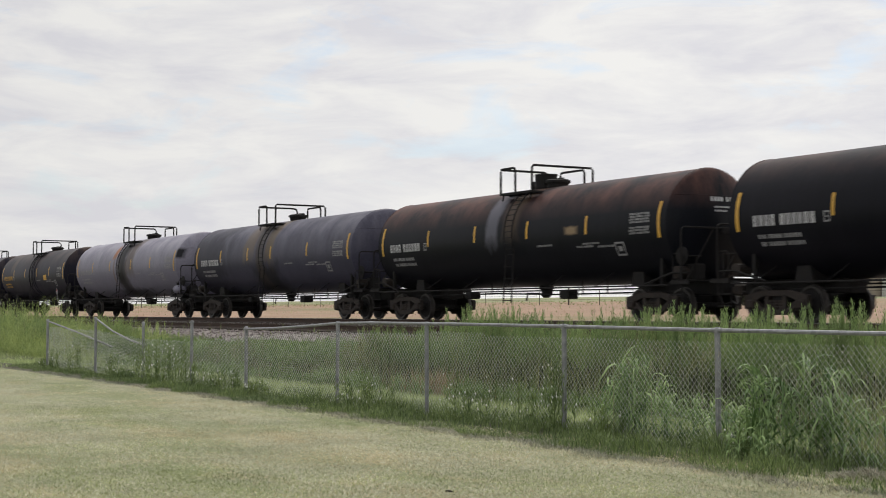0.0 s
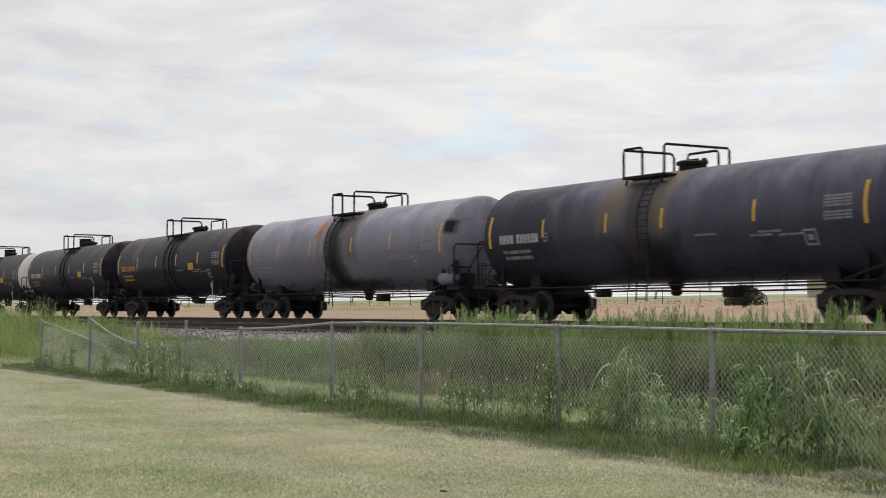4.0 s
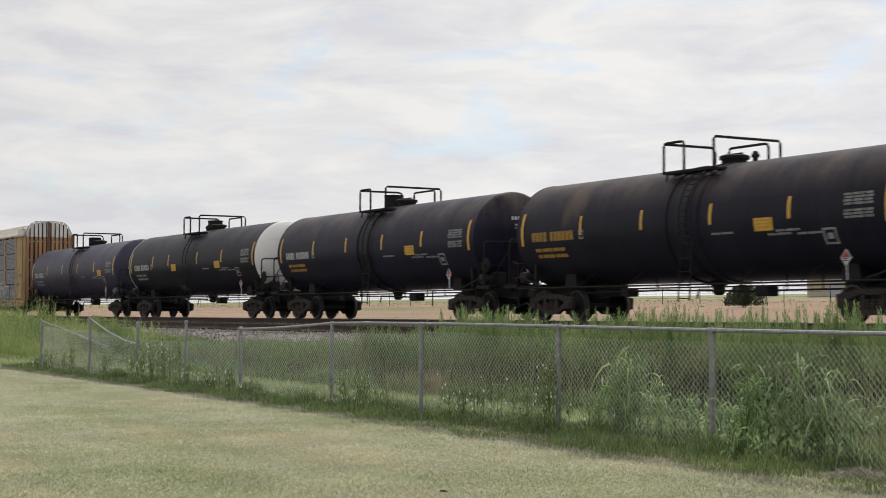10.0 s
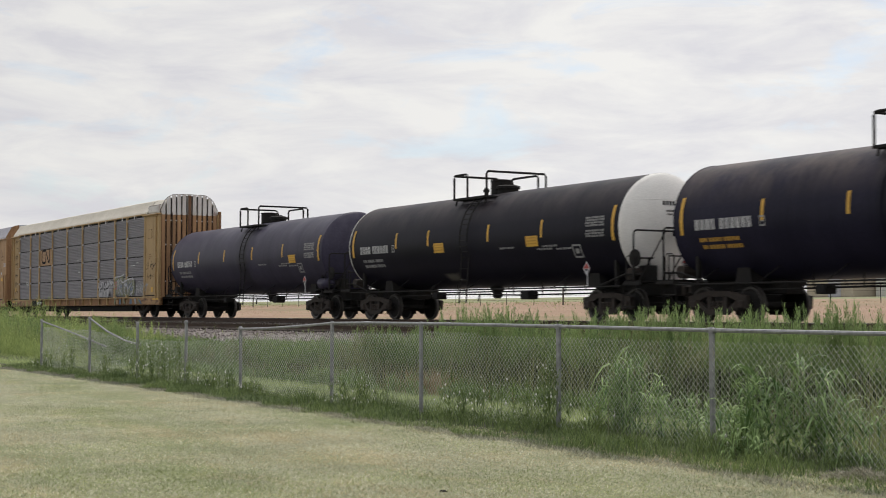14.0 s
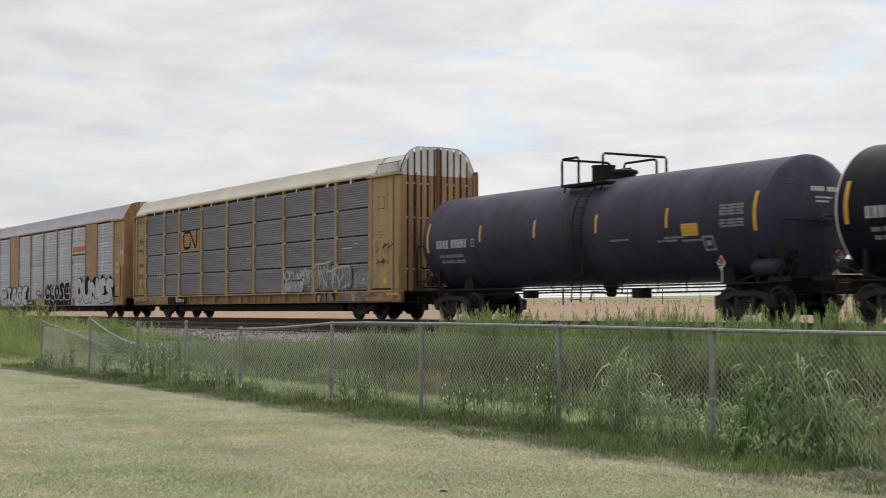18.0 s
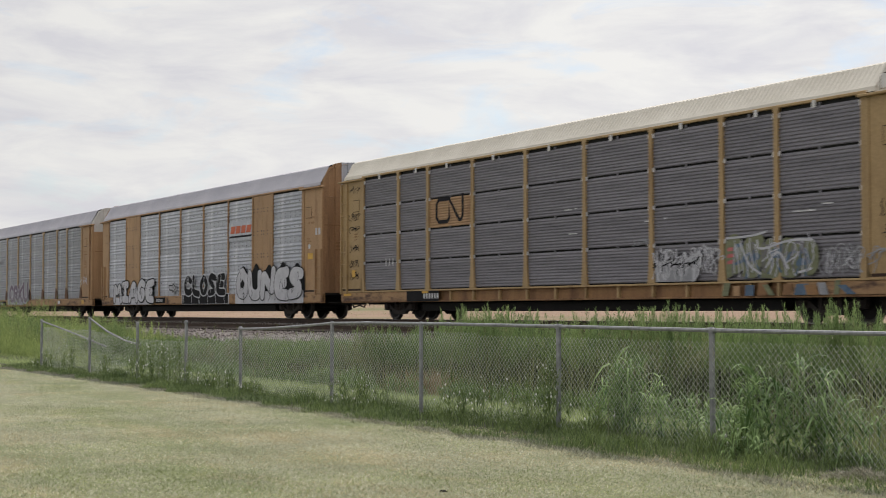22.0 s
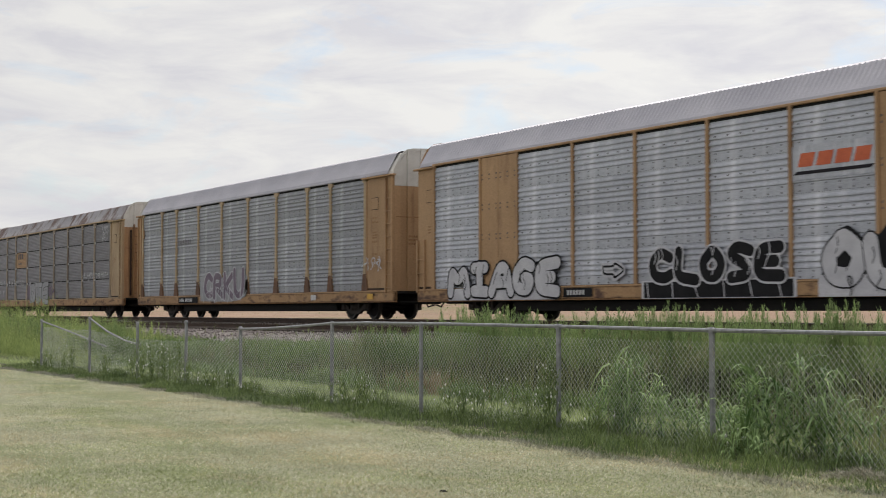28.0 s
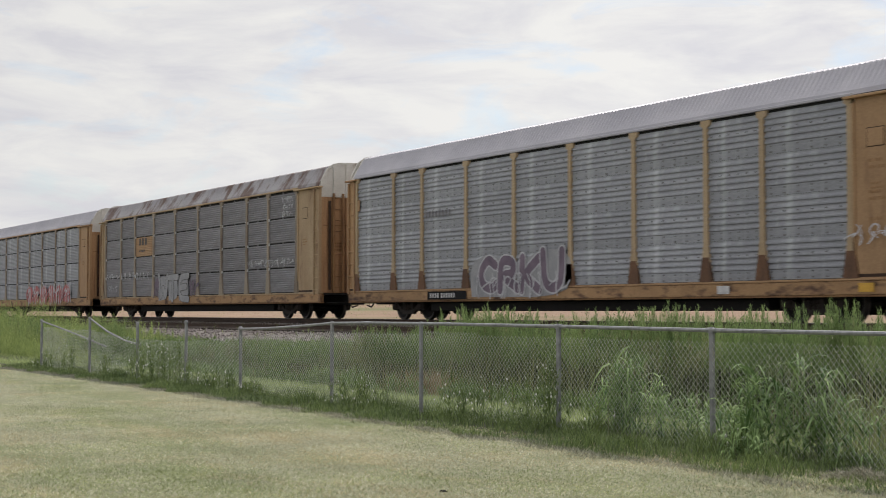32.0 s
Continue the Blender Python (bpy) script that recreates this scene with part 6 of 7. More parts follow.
            o.matrix_basis = Matrix.Translation((a, -1.49 + random.uniform(-0.004, 0.004), FLOOR + 0.01 + hgt * r + gap / 2)) @ Matrix.Diagonal((b - a, 1, hgt - gap, 1))
            if kind == "fine":
                part("panel_clip", box(bmesh.new(), (a + b) / 2 - 0.03, (a + b) / 2 + 0.03, -1.512, -1.48, FLOOR + hgt * (r + 1) - 0.06, FLOOR + hgt * (r + 1) + 0.06), M[skin], car)
    # posts with flared feet
    for e in ex:
        bm = bmesh.new()
        prof = {"flare": [(0.22, FLOOR), (0.19, FLOOR + 0.2), (0.085, FLOOR + 0.95), (0.07, EAVE - 0.22), (0.17, EAVE - 0.16), (0.17, EAVE - 0.03)],
                "clip": [(0.15, FLOOR), (0.12, FLOOR + 0.25), (0.08, FLOOR + 0.75), (0.072, EAVE - 0.10), (0.10, EAVE - 0.06), (0.10, EAVE - 0.01)],
                "plain": [(0.055, FLOOR), (0.05, EAVE - 0.01)]}[post]
        sheet(bm, prof + [(-a, b) for a, b in prof[::-1]], 0.09 if post != "plain" else 0.06)
        for v in bm.verts:
            v.co.x += e
            v.co.y -= 1.56
        sp = part("side_post", bm, M[posts or body], car)
        if kind == "fine":
            bm = bmesh.new()
            for r in range(0, 5):
                z = FLOOR + hgt * r + (0.10 if r == 0 else -0.10 if r == 4 else 0.0)
                for s in (-1, 1):
                    box(bm, e + s * 0.10 - 0.032, e + s * 0.10 + 0.032, -1.548, -1.50, z - 0.06, z + 0.05, 0.008)
            part("panel_clips", bm, M["hood_worn"], sp, "pale panel clips beside the post")
        if foot:
            bm = sheet(bmesh.new(), [(-0.235, FLOOR), (-0.205, FLOOR + 0.2), (-0.125, FLOOR + 0.62), (0.125, FLOOR + 0.62), (0.205, FLOOR + 0.2), (0.235, FLOOR)], 0.05)
            for v in bm.verts:
                v.co.x += e
                v.co.y -= 1.566
            part("post_foot", bm, M["post_foot"], sp, "rust-brown flared foot of the post")
    # top rail under the roof
    for s in (-1, 1):
        bm = box(bmesh.new(), ex[0] - 0.1, ex[-1] + 0.1, min(s * 1.55, s * 1.45), max(s * 1.55, s * 1.45), EAVE - 0.02, EAVE + 0.05, 0.01)
        part("top_chord", bm, M[chord or body], car)
    # roof of ribbed sheet
    n = int(2 * half / 0.085)
    bm = bmesh.new()
    x0, x1 = (-half + 0.25, ex[-1] + 0.35) if roof_end is None else (-half + roof_end, half - roof_end)
    rings = []
    for k in range(n + 1):
        x = x0 + (x1 - x0) * k / n
        lift = 0.032 if k % 2 else 0.0
        wob = 0.012 * noise.noise(Vector((x * 0.5, 3.0, 0)))
        rings.append([bm.verts.new((x, y * (1 + lift * 0.6 * (EAVE + 0.2 < z < crown - 0.1)), z + lift * (EAVE + 0.2 < z < crown - 0.1) + wob)) for y, z in profile])
    for r0, r1 in zip(rings, rings[1:]):
        for k in range(len(profile) - 1):
            bm.faces.new((r0[k], r1[k], r1[k + 1], r0[k + 1]))
    part("roof", bm, M[roof], car)
    # ends
    for s in (-1, 1):
        e_in, e_out = (ex[-1], half) if s > 0 else (ex[0], -half)
        a, b = sorted((e_in, e_out))
        # corner plates with a ladder
        for y in (-1, 1):
            bm = box(bmesh.new(), a + 0.05, b - 0.03 if s > 0 else b, min(y * 1.53, y * 1.47), max(y * 1.53, y * 1.47), FLOOR - 0.02, EAVE - 0.02, 0.01) if s > 0 else box(bmesh.new(), a + 0.03, b - 0.05, min(y * 1.53, y * 1.47), max(y * 1.53, y * 1.47), FLOOR - 0.02, EAVE - 0.02, 0.01)
            cp = part("corner_plate", bm, M[body], car)
            if y < 0:
                lx0, lx1 = (b - 0.52, b - 0.06) if s > 0 else (a + 0.06, a + 0.52)
                bm = bmesh.new()
                for x in (lx0, lx1):
                    box(bm, x - 0.035, x + 0.035, -1.60, -1.53, FLOOR - 0.1, lad)
                ld = part("ladder", bm, M[body], car)
                for k in range(int((lad - FLOOR) / 0.45)):
                    z = FLOOR + 0.1 + 0.45 * k
                    part("rung", tube(bmesh.new(), [(lx0, -1.58, z), (lx1, -1.58, z)], 0.018, 5), M[body], ld)
                bm = box(bmesh.new(), a - 0.1, b + 0.05, -1.66, -1.46, EAVE - 0.10, EAVE - 0.04, 0.01)
                part("hood_ledge", bm, M[body], cp)
                xm = (a + b) / 2 - 0.32 * s
                part("inspection_plate", box(bmesh.new(), xm - 0.24, xm + 0.24, -1.545, -1.53, 3.95, 4.35, 0.006), M[body], cp)
                part("plate_edge", box(bmesh.new(), xm - 0.26, xm + 0.26, -1.534, -1.53, 3.93, 4.37), M["slot"], cp)
                bm = bmesh.new()
                for q, (n, z) in enumerate(((4, 3.1), (5, 3.0), (3, 2.9))):
                    for c2 in range(n):
                        box(bm, xm - 0.16 + 0.075 * c2, xm - 0.11 + 0.075 * c2, -1.534, -1.53, z, z + 0.045)
                part("plate_stencil", bm, M["rack_rust"], cp)
                part("plate_slot", box(bmesh.new(), a + 0.12, b - 0.6 if s > 0 else b - 0.12, -1.536, -1.53, FLOOR + 0.02, FLOOR + 0.09), M["slot"], cp, "dark slot at the plate's foot")
                part("plate_post", box(bmesh.new(), (a + 0.06 if s > 0 else b - 0.16), (a + 0.16 if s > 0 else b - 0.06), -1.56, -1.53, FLOOR, EAVE - 0.1, 0.01), M[body], cp)
                if slatted and s > 0:
                    ha, hb = sorted((e_in + s * 0.5, s * (half - 0.09)))
                    part("hood_side", box(bmesh.new(), ha, hb, -1.525, -1.47, EAVE + 0.03, EAVE + 0.36, 0.012), M["hood_worn"], cp, "grey recessed side of the end hood")
                    part("hood_edge", tube(bmesh.new(), [(ha - s * 0.02, -1.51, EAVE + 0.02), (ha, -1.51, EAVE + 0.30), (ha + 0.06, -1.50, EAVE + 0.37), (hb, -1.48, EAVE + 0.38)], 0.018, 5), M["slot"], cp)
            else:
                xo = s * (half - 0.10)
                part("corner_post", box(bmesh.new(), xo - 0.09, xo + 0.09, 1.53, 1.66, FLOOR - 0.1, EAVE + 0.12, 0.012), M["rack_rust"], cp, "rusty far corner post")
        # door leaves across the end, with a pale hood above
        xe = s * (half - 0.14)
        nsl = 11
        top = HOOD if s > 0 or not slatted else crown - 0.12
        w = 2.96 / nsl
        door = part("end_door", box(bmesh.new(), min(xe, xe - s * 0.05), max(xe, xe - s * 0.05), -1.46, 1.46, FLOOR - 0.02, EAVE - 0.05), M["slot" if slatted else (door_paint or body)], car)
        for k in range(nsl):
            y0 = -1.48 + w * k
            yc = y0 + w / 2
            ztop = [float(np.interp(abs(q), [0, 0.85, 1.12, 1.3, 1.5], [top + 0.03, top, top - 0.14, top - 0.34, top - 0.78])) for q in (y0, y0 + w)]
            g = 0.085 if slatted else 0.004
            zt = EAVE - 0.10 if slatted else EAVE - 0.45
            deep = 0.035 if not slatted and k % 2 else 0.0
            xa, xb = sorted((xe + s * 0.01, xe + s * (0.075 - deep)))
            part("door_slat", box(bmesh.new(), xa, xb, y0 + g / 2, y0 + w - g / 2, FLOOR - 0.02, zt, 0.006), M["slat_tan" if slatted else "slat_tan" if door_paint == "panel_light" and k < 3 else "hood_worn" if door_paint == "panel_light" and k > 6 else (door_paint or body)], door)
            # added pale boxes imitate daylight showing through holes between the slats
            if slatted and k not in (0, 5, 6):
                bm = bmesh.new()
                for z in (1.75, 3.55, 4.75) if k < 5 else (4.75,):
                    box(bm, xa + 0.02, xb - 0.02, y0 - 0.030, y0 + 0.030, z, z + 0.055)
                part("slat_clip", bm, M["hood_white"], door, "small pale boxes for daylight through holes between the slats")
            bm = box(bmesh.new(), xa, xb, y0 + g / 2, y0 + w - g / 2, zt + 0.004, top)
            for v in bm.verts:
                if v.co.z > top - 0.01:
                    v.co.z = ztop[0] if v.co.y < yc else ztop[1]
            part("hood_slat", bm, M["hood_worn" if slatted else ("slat_tan" if k < 3 else "panel_light") if door_paint == "panel_light" else hood], door, "upper panel of the end door")
        if slatted:
            rim = [(y, float(np.interp(abs(y), [0, 0.85, 1.12, 1.3, 1.5], [top + 0.03, top, top - 0.14, top - 0.34, top - 0.78]))) for y in (-1.5, -1.3, -1.12, -0.85, -0.4, 0, 0.4, 0.85, 1.12, 1.3, 1.5)]
            xr2 = xe + s * 0.05
            part("hood_rim", tube(bmesh.new(), [(xr2, -1.5, EAVE - 0.1)] + [(xr2, y, z) for y, z in rim] + [(xr2, 1.5, EAVE - 0.1)], 0.016, 6), M["slot"], door, "dark rusty rim round the end hood")
            a2, b2 = sorted((xe + s * 0.078, xe + s * 0.11))
            part("centre_post", box(bmesh.new(), a2, b2, -0.075, 0.075, FLOOR, top - 0.02, 0.006), M["post_foot"], door, "rusty centre post of the end doors")
            for y in (-0.9, 0.9):
                part("lock_rod", tube(bmesh.new(), [(xe + s * 0.10, y, FLOOR + 0.1), (xe + s * 0.10, y, EAVE)], 0.02, 6), M["rust_iron"], door)
        # a rod, a small hatch and a seam on the door
        if not slatted:
            xo = s * (half - 0.062)
            a2, b2 = sorted((xo, xo + s * 0.02))
            if door_paint == "slat_tan":
                part("door_slit", box(bmesh.new(), a2, b2, -1.16, -1.06, FLOOR + 0.1, EAVE - 0.6), M["slot"], door, "dark slit beside the corner")
                rails = bmesh.new()
                for y in (-0.95, -0.55):
                    box(rails, min(xo, xo + s * 0.07), max(xo, xo + s * 0.07), y - 0.035, y + 0.035, FLOOR, EAVE - 0.3)
                el = part("end_ladder", rails, M["rack_rust"], car)
                for k in range(9):
                    part("rung", tube(bmesh.new(), [(xo + s * 0.05, -0.95, FLOOR + 0.2 + 0.43 * k), (xo + s * 0.05, -0.55, FLOOR + 0.2 + 0.43 * k)], 0.015, 5), M["rack_rust"], el)
            part("door_rod", tube(bmesh.new(), [(xo + s * 0.03, 1.22, 1.2), (xo + s * 0.03, 1.22, 5.5)], 0.03, 6), M["iron"], door, "dark locking rod")
            a2, b2 = sorted((xo, xo + s * 0.014))
            part("door_hatch", box(bmesh.new(), a2, b2, -0.35, 0.30, 1.3, 2.3, 0.004), M["rack_rust" if not door_paint else door_paint], door)
            part("door_seam", box(bmesh.new(), a2, b2 - s * 0.004, -1.4, 1.4, 3.60, 3.63), M["rack_rust"], door)
            bm = bmesh.new()
            for k, q in enumerate((4, 5, 3)):
                for c2 in range(q):
                    box(bm, a2, b2 - s * 0.006, -0.9 + 0.1 * c2, -0.83 + 0.1 * c2, 2.9 - 0.13 * k, 2.97 - 0.13 * k)
            part("door_stencil", bm, M["rack_rust"], door)
        # hood between the roof and the end
        bm = bmesh.new()
        xr = x1 if s > 0 else x0
        r0 = [bm.verts.new((xr - s * 0.05, y * 0.985, z - 0.02)) for y, z in profile]
        r1 = [bm.verts.new((s * (half - 0.06), y * 0.96, z - 0.04 - (crown - HOOD) * (z - EAVE) / (crown - EAVE))) for y, z in profile]
        for k in range(len(r0) - 1):
            bm.faces.new((r0[k], r1[k], r1[k + 1], r0[k + 1]))
        bmesh.ops.recalc_face_normals(bm, faces=bm.faces)
        part("end_hood", bm, M[roof if slatted else hood], car)
    ROLLING.append((car, c))
    return car


def motions():
    for car, c in ROLLING:
        walk(car, [(t, pose(c + s, 0, RAIL)) for t, s in SHIFT])
    steps = [k / 10 for k in range(0, 321)]
    turn = [math.degrees(shift(t) / WHEEL) for t in steps]
    for w, x in WHEELSETS:
        walk(w, [(t, pose(x, 0, WHEEL, 0, a, 0)) for t, a in zip(steps, turn)])


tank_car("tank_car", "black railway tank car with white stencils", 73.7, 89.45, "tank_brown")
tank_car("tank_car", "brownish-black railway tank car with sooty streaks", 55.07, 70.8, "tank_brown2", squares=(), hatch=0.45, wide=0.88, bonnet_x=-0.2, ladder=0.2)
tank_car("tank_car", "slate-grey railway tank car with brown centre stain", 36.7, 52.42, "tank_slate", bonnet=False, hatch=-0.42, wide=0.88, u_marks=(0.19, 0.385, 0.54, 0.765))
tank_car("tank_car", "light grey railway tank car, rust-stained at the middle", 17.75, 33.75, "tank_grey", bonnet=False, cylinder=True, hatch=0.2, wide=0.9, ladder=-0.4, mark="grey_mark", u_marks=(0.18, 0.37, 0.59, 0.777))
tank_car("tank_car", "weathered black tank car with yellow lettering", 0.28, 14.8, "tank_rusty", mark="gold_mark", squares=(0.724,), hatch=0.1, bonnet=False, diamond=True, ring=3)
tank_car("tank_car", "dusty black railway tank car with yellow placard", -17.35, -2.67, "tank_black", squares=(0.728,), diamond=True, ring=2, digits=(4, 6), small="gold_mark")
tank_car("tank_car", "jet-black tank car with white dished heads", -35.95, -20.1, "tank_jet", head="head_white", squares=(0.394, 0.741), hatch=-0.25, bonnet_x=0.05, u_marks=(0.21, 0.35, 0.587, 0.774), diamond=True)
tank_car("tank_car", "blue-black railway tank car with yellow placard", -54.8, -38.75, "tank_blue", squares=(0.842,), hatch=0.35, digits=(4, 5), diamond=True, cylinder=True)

def decal(car, name, x0, x1, z0, z1, material, y=-1.534, slant=0.0, label="", parent=None):
    bm = bmesh.new()
    for d in (0.0, 0.003):
        vs = [bm.verts.new(p) for p in ((x0, y + d, z0), (x1, y + d, z0), (x1 + slant, y + d, z1), (x0 + slant, y + d, z1))]
        bm.faces.new(vs if d == 0.0 else vs[::-1])
    return part(name, bm, M[material], parent or car, label)


def strokes(car, name, lines, w, material, y=-1.534, label=""):
    for line in lines:
        bm = bmesh.new()
        ribbon(bm, line, w, y)
        part(name, bm, M[material], car, label)


def row_of_bars(car, name, x, z, h, words, material, y=-1.56, ratio=0.6):
    bm = bmesh.new()
    for n in words:
        for _ in range(n):
            box(bm, x, x + h * ratio, y - 0.002, y, z, z + h)
            x += h * ratio * 1.75
        x += h * 0.6
    row = part(name, bm, M[material], car, kind_label(name))
    row["kind"] = "stuff"
    return row


def kind_label(name):
    return {"car_number": "stencilled number"}.get(name, "")


RACK_1 = [-83.0, -80.35, -78.3, -75.45, -72.4, -69.4, -66.4, -63.6, -61.65, -58.88]
rack = autorack("autorack_car", "yellow autorack car with dark ribbed panels and cream roof", -84.75, -56.62, RACK_1, "fine", "panel_dark", "roof_cream", slatted=True, odd={(2, 2)}, recess=True, post="clip", body="rack_mustard", crown=5.97)
C = (-84.75 - 56.62) / 2
# the owner's sign as plain bent bars
strokes(rack, "owner_sign", [[(-76.95 - C, 4.0), (-77.6 - C, 4.0), (-77.75 - C, 3.85), (-77.75 - C, 3.4), (-77.6 - C, 3.25), (-77.05 - C, 3.25), (-76.93 - C, 3.35), (-76.93 - C, 3.98), (-76.3 - C, 3.27), (-76.2 - C, 3.27), (-76.08 - C, 3.4), (-76.08 - C, 4.05)]], 0.13, "navy", -1.515, "black bent-line sign on a yellow panel")
for k in range(3):
    decal(rack, "panel_mark", -81.3 + 0.25 * k - C, -81.24 + 0.25 * k - C, 1.9, 2.15, "white_mark", -1.52)
decal(rack, "number_board", -79.67 - C, -77.5 - C, 0.63, 0.98, "spray_black", -1.582, label="black number board on the sill")
row_of_bars(rack, "car_number", -78.5 - C, 0.72, 0.17, (6,), "white_mark", -1.587)
decal(rack, "reflector", -78.6 - C, -78.2 - C, 0.90, 0.97, "yellow", -1.587)
for e in RACK_1[:-1]:
    decal(rack, "roof_clip", e + 1.2 - C, e + 1.33 - C, EAVE - 0.15, EAVE + 0.02, "hood_worn", -1.56)
X = -C
decal(rack, "graffiti", X - 66.2, X - 64.55, 1.06, 1.62, "spray_grey", -1.563, 0.03, "pale block of graffiti")
scrawl(rack, X - 66.25, X - 64.45, 1.05, 1.95, 22, 0.05, "spray_white", label="white spray-painted scrawl")
scrawl(rack, X - 66.2, X - 64.5, 1.42, 1.56, 8, 0.03, "spray_black", -1.573, "thin black line of the scrawl")
scrawl(rack, X - 66.2, X - 64.6, 1.2, 1.9, 9, 0.025, "spray_black", -1.573, "thin black line of the scrawl")
scrawl(rack, X - 64.5, X - 63.8, 1.2, 2.0, 10, 0.03, "spray_white", label="white spray-painted scrawl")
scrawl(rack, X - 67.1, X - 66.5, 2.05, 2.25, 9, 0.02, "spray_grey")
for q in ([(-63.4, 1.1), (-63.5, 1.85), (-63.3, 2.2), (-62.9, 2.18), (-62.75, 1.3)], [(-62.85, 1.15), (-62.8, 2.12), (-62.1, 2.2), (-62.05, 1.75), (-62.3, 1.06)], [(-62.2, 1.1), (-62.05, 2.02), (-61.75, 2.05), (-61.5, 1.4), (-61.6, 1.06)],
          [(-61.5, 1.12), (-61.55, 2.05), (-60.9, 2.0), (-60.75, 1.4), (-61.0, 1.05)], [(-60.85, 1.2), (-60.8, 2.02), (-60.3, 1.9), (-60.25, 1.35), (-60.5, 1.08)]):
    blot(rack, [(X + a, b) for a, b in q], "spray_olive", label="olive green block of graffiti")
scrawl(rack, X - 63.3, X - 60.4, 1.1, 2.1, 16, 0.035, "spray_white", -1.571, "thin white outline of the graffiti")
scrawl(rack, X - 63.2, X - 60.4, 1.1, 1.9, 8, 0.08, "spray_blue", -1.569, "dull blue stroke of the graffiti")
scrawl(rack, X - 63.2, X - 60.4, 1.15, 2.0, 8, 0.05, "panel_dark", -1.570, "dark stroke of the graffiti")
for a, b, c, d in ((-62.6, 1.5, 0.4, 0.22), (-61.85, 1.55, 0.35, 0.26), (-61.0, 1.35, 0.5, 0.2), (-63.1, 1.85, 0.3, 0.12), (-60.9, 1.62, 0.16, 0.24)):
    blot(rack, [(X + a, b), (X + a + c, b + 0.03), (X + a + c * 0.9, b + d), (X + a + 0.03, b + d * 0.85)], "spray_blue", -1.568, "dull blue patch of graffiti")
for k in range(3):
    blot(rack, [(X - 63.4 + 0.02 * k, 1.45 + 0.16 * k), (X - 63.1, 1.47 + 0.16 * k), (X - 63.15, 1.56 + 0.16 * k), (X - 63.38, 1.54 + 0.16 * k)], "spray_pink", -1.568, "pink patch of graffiti")
strokes(rack, "graffiti", [rounded(q) for q in ([(X - 63.4, 2.1), (X - 62.5, 2.12), (X - 62.0, 2.2)], [(X - 62.3, 2.0), (X - 62.25, 1.75), (X - 61.2, 1.98), (X - 60.5, 1.95)], [(X - 62.0, 1.35), (X - 61.6, 1.8), (X - 61.25, 1.3)], [(X - 62.9, 1.95), (X - 62.6, 1.4), (X - 62.2, 1.2)], [(X - 60.9, 1.2), (X - 60.5, 1.28)])], 0.055, "spray_white", -1.572, "white outline of the graffiti")
for k, q in enumerate(("spray_olive", "rack_yellow", "spray_blue", "rack_rust", "spray_olive", "rack_rust", "spray_blue", "rack_rust", "spray_grey", "spray_olive", "spray_blue")):
    a = X - 63.6 + 0.42 * k
    w, d = random.uniform(0.15, 0.42), random.uniform(-0.35, 0.2)
    decal(rack, "graffiti", a, a + w, 0.67, random.uniform(0.86, 1.0), q, -1.564 - 0.001 * (k % 3), d, "slanted painted streak on the sill")
scrawl(rack, X - 60.2, X - 58.5, 1.1, 1.85, 16, 0.03, "spray_grey", label="pale scrawled graffiti")
scrawl(rack, X - 60.0, X - 59.0, 1.15, 1.7, 8, 0.03, "spray_white", label="pale scrawled graffiti")
for a, b, w in ((-61.15, 2.62, 0.75), (-60.2, 2.75, 0.35), (-66.7, 2.68, 0.25), (-65.9, 2.72, 0.12), (-70.4, 3.2, 0.35), (-69.9, 3.22, 0.1), (-70.2, 2.5, 0.4)):
    decal(rack, "paint_scratch", X + a, X + a + w, b, b + 0.035, "white_mark", -1.516)
scrawl(rack, -58.4 - C, -57.3 - C, 2.35, 2.8, 8, 0.03, "spray_black", -1.605, "black scrawled tag")
scrawl(rack, -58.4 - C, -57.4 - C, 1.85, 2.2, 6, 0.025, "spray_black", -1.605, "black scrawled tag")
for z in (4.75, 3.75, 3.3, 2.6, 2.05, 1.6):
    scrawl(rack, -84.05 - C, -83.3 - C, z - 0.15, z + 0.15, 7, 0.022, "spray_black", -1.545, "thin black scrawled tag")
decal(rack, "reflector", -83.85 - C, -83.6 - C, 1.55, 1.8, "yellow", -1.548)
decal(rack, "reflector", -84.5 - C, -83.9 - C, 0.86, 0.95, "yellow", -1.56)
decal(rack, "reflector", -57.6 - C, -56.75 - C, 0.86, 0.96, "yellow", -1.56)
decal(rack, "reflector", -57.85 - C, -57.6 - C, 1.25, 1.5, "yellow", -1.548)

RACK_2 = [-112.5, -109.6, -107.5, -104.6, -101.7, -98.75, -95.8, -93.1, -91.05, -88.15]
rack = autorack("autorack_car", "yellow autorack car with bright galvanized panels and graffiti", -113.6, -86.4, RACK_2, "wide", "panel_light", "roof_grey", solid=(1, 7), door_paint="panel_light", hood="rack_yellow", roof_end=0.16, post="plain", lad=2.7)
C = (-113.6 - 86.4) / 2
decal(rack, "sign_backing", -95.75 - C, -93.15 - C, 3.36, 4.16, "panel_light", -1.528)
for k in range(4):
    decal(rack, "owner_sign", -95.55 + 0.58 * k - C, -95.08 + 0.58 * k - C, 3.66, 3.98, "orange", -1.538, 0.10, "slanted orange bar of the owner's sign")
decal(rack, "owner_sign", -95.7 - C, -93.3 - C, 3.48, 3.56, "navy", -1.538, 0.12, "dark underline of the owner's sign")
X = -C
random.seed(31)
decal(rack, "graffiti", X - 111.5, X - 105.3, 0.64, 1.02, "spray_white", -1.565, label="white painted foot of the graffiti")
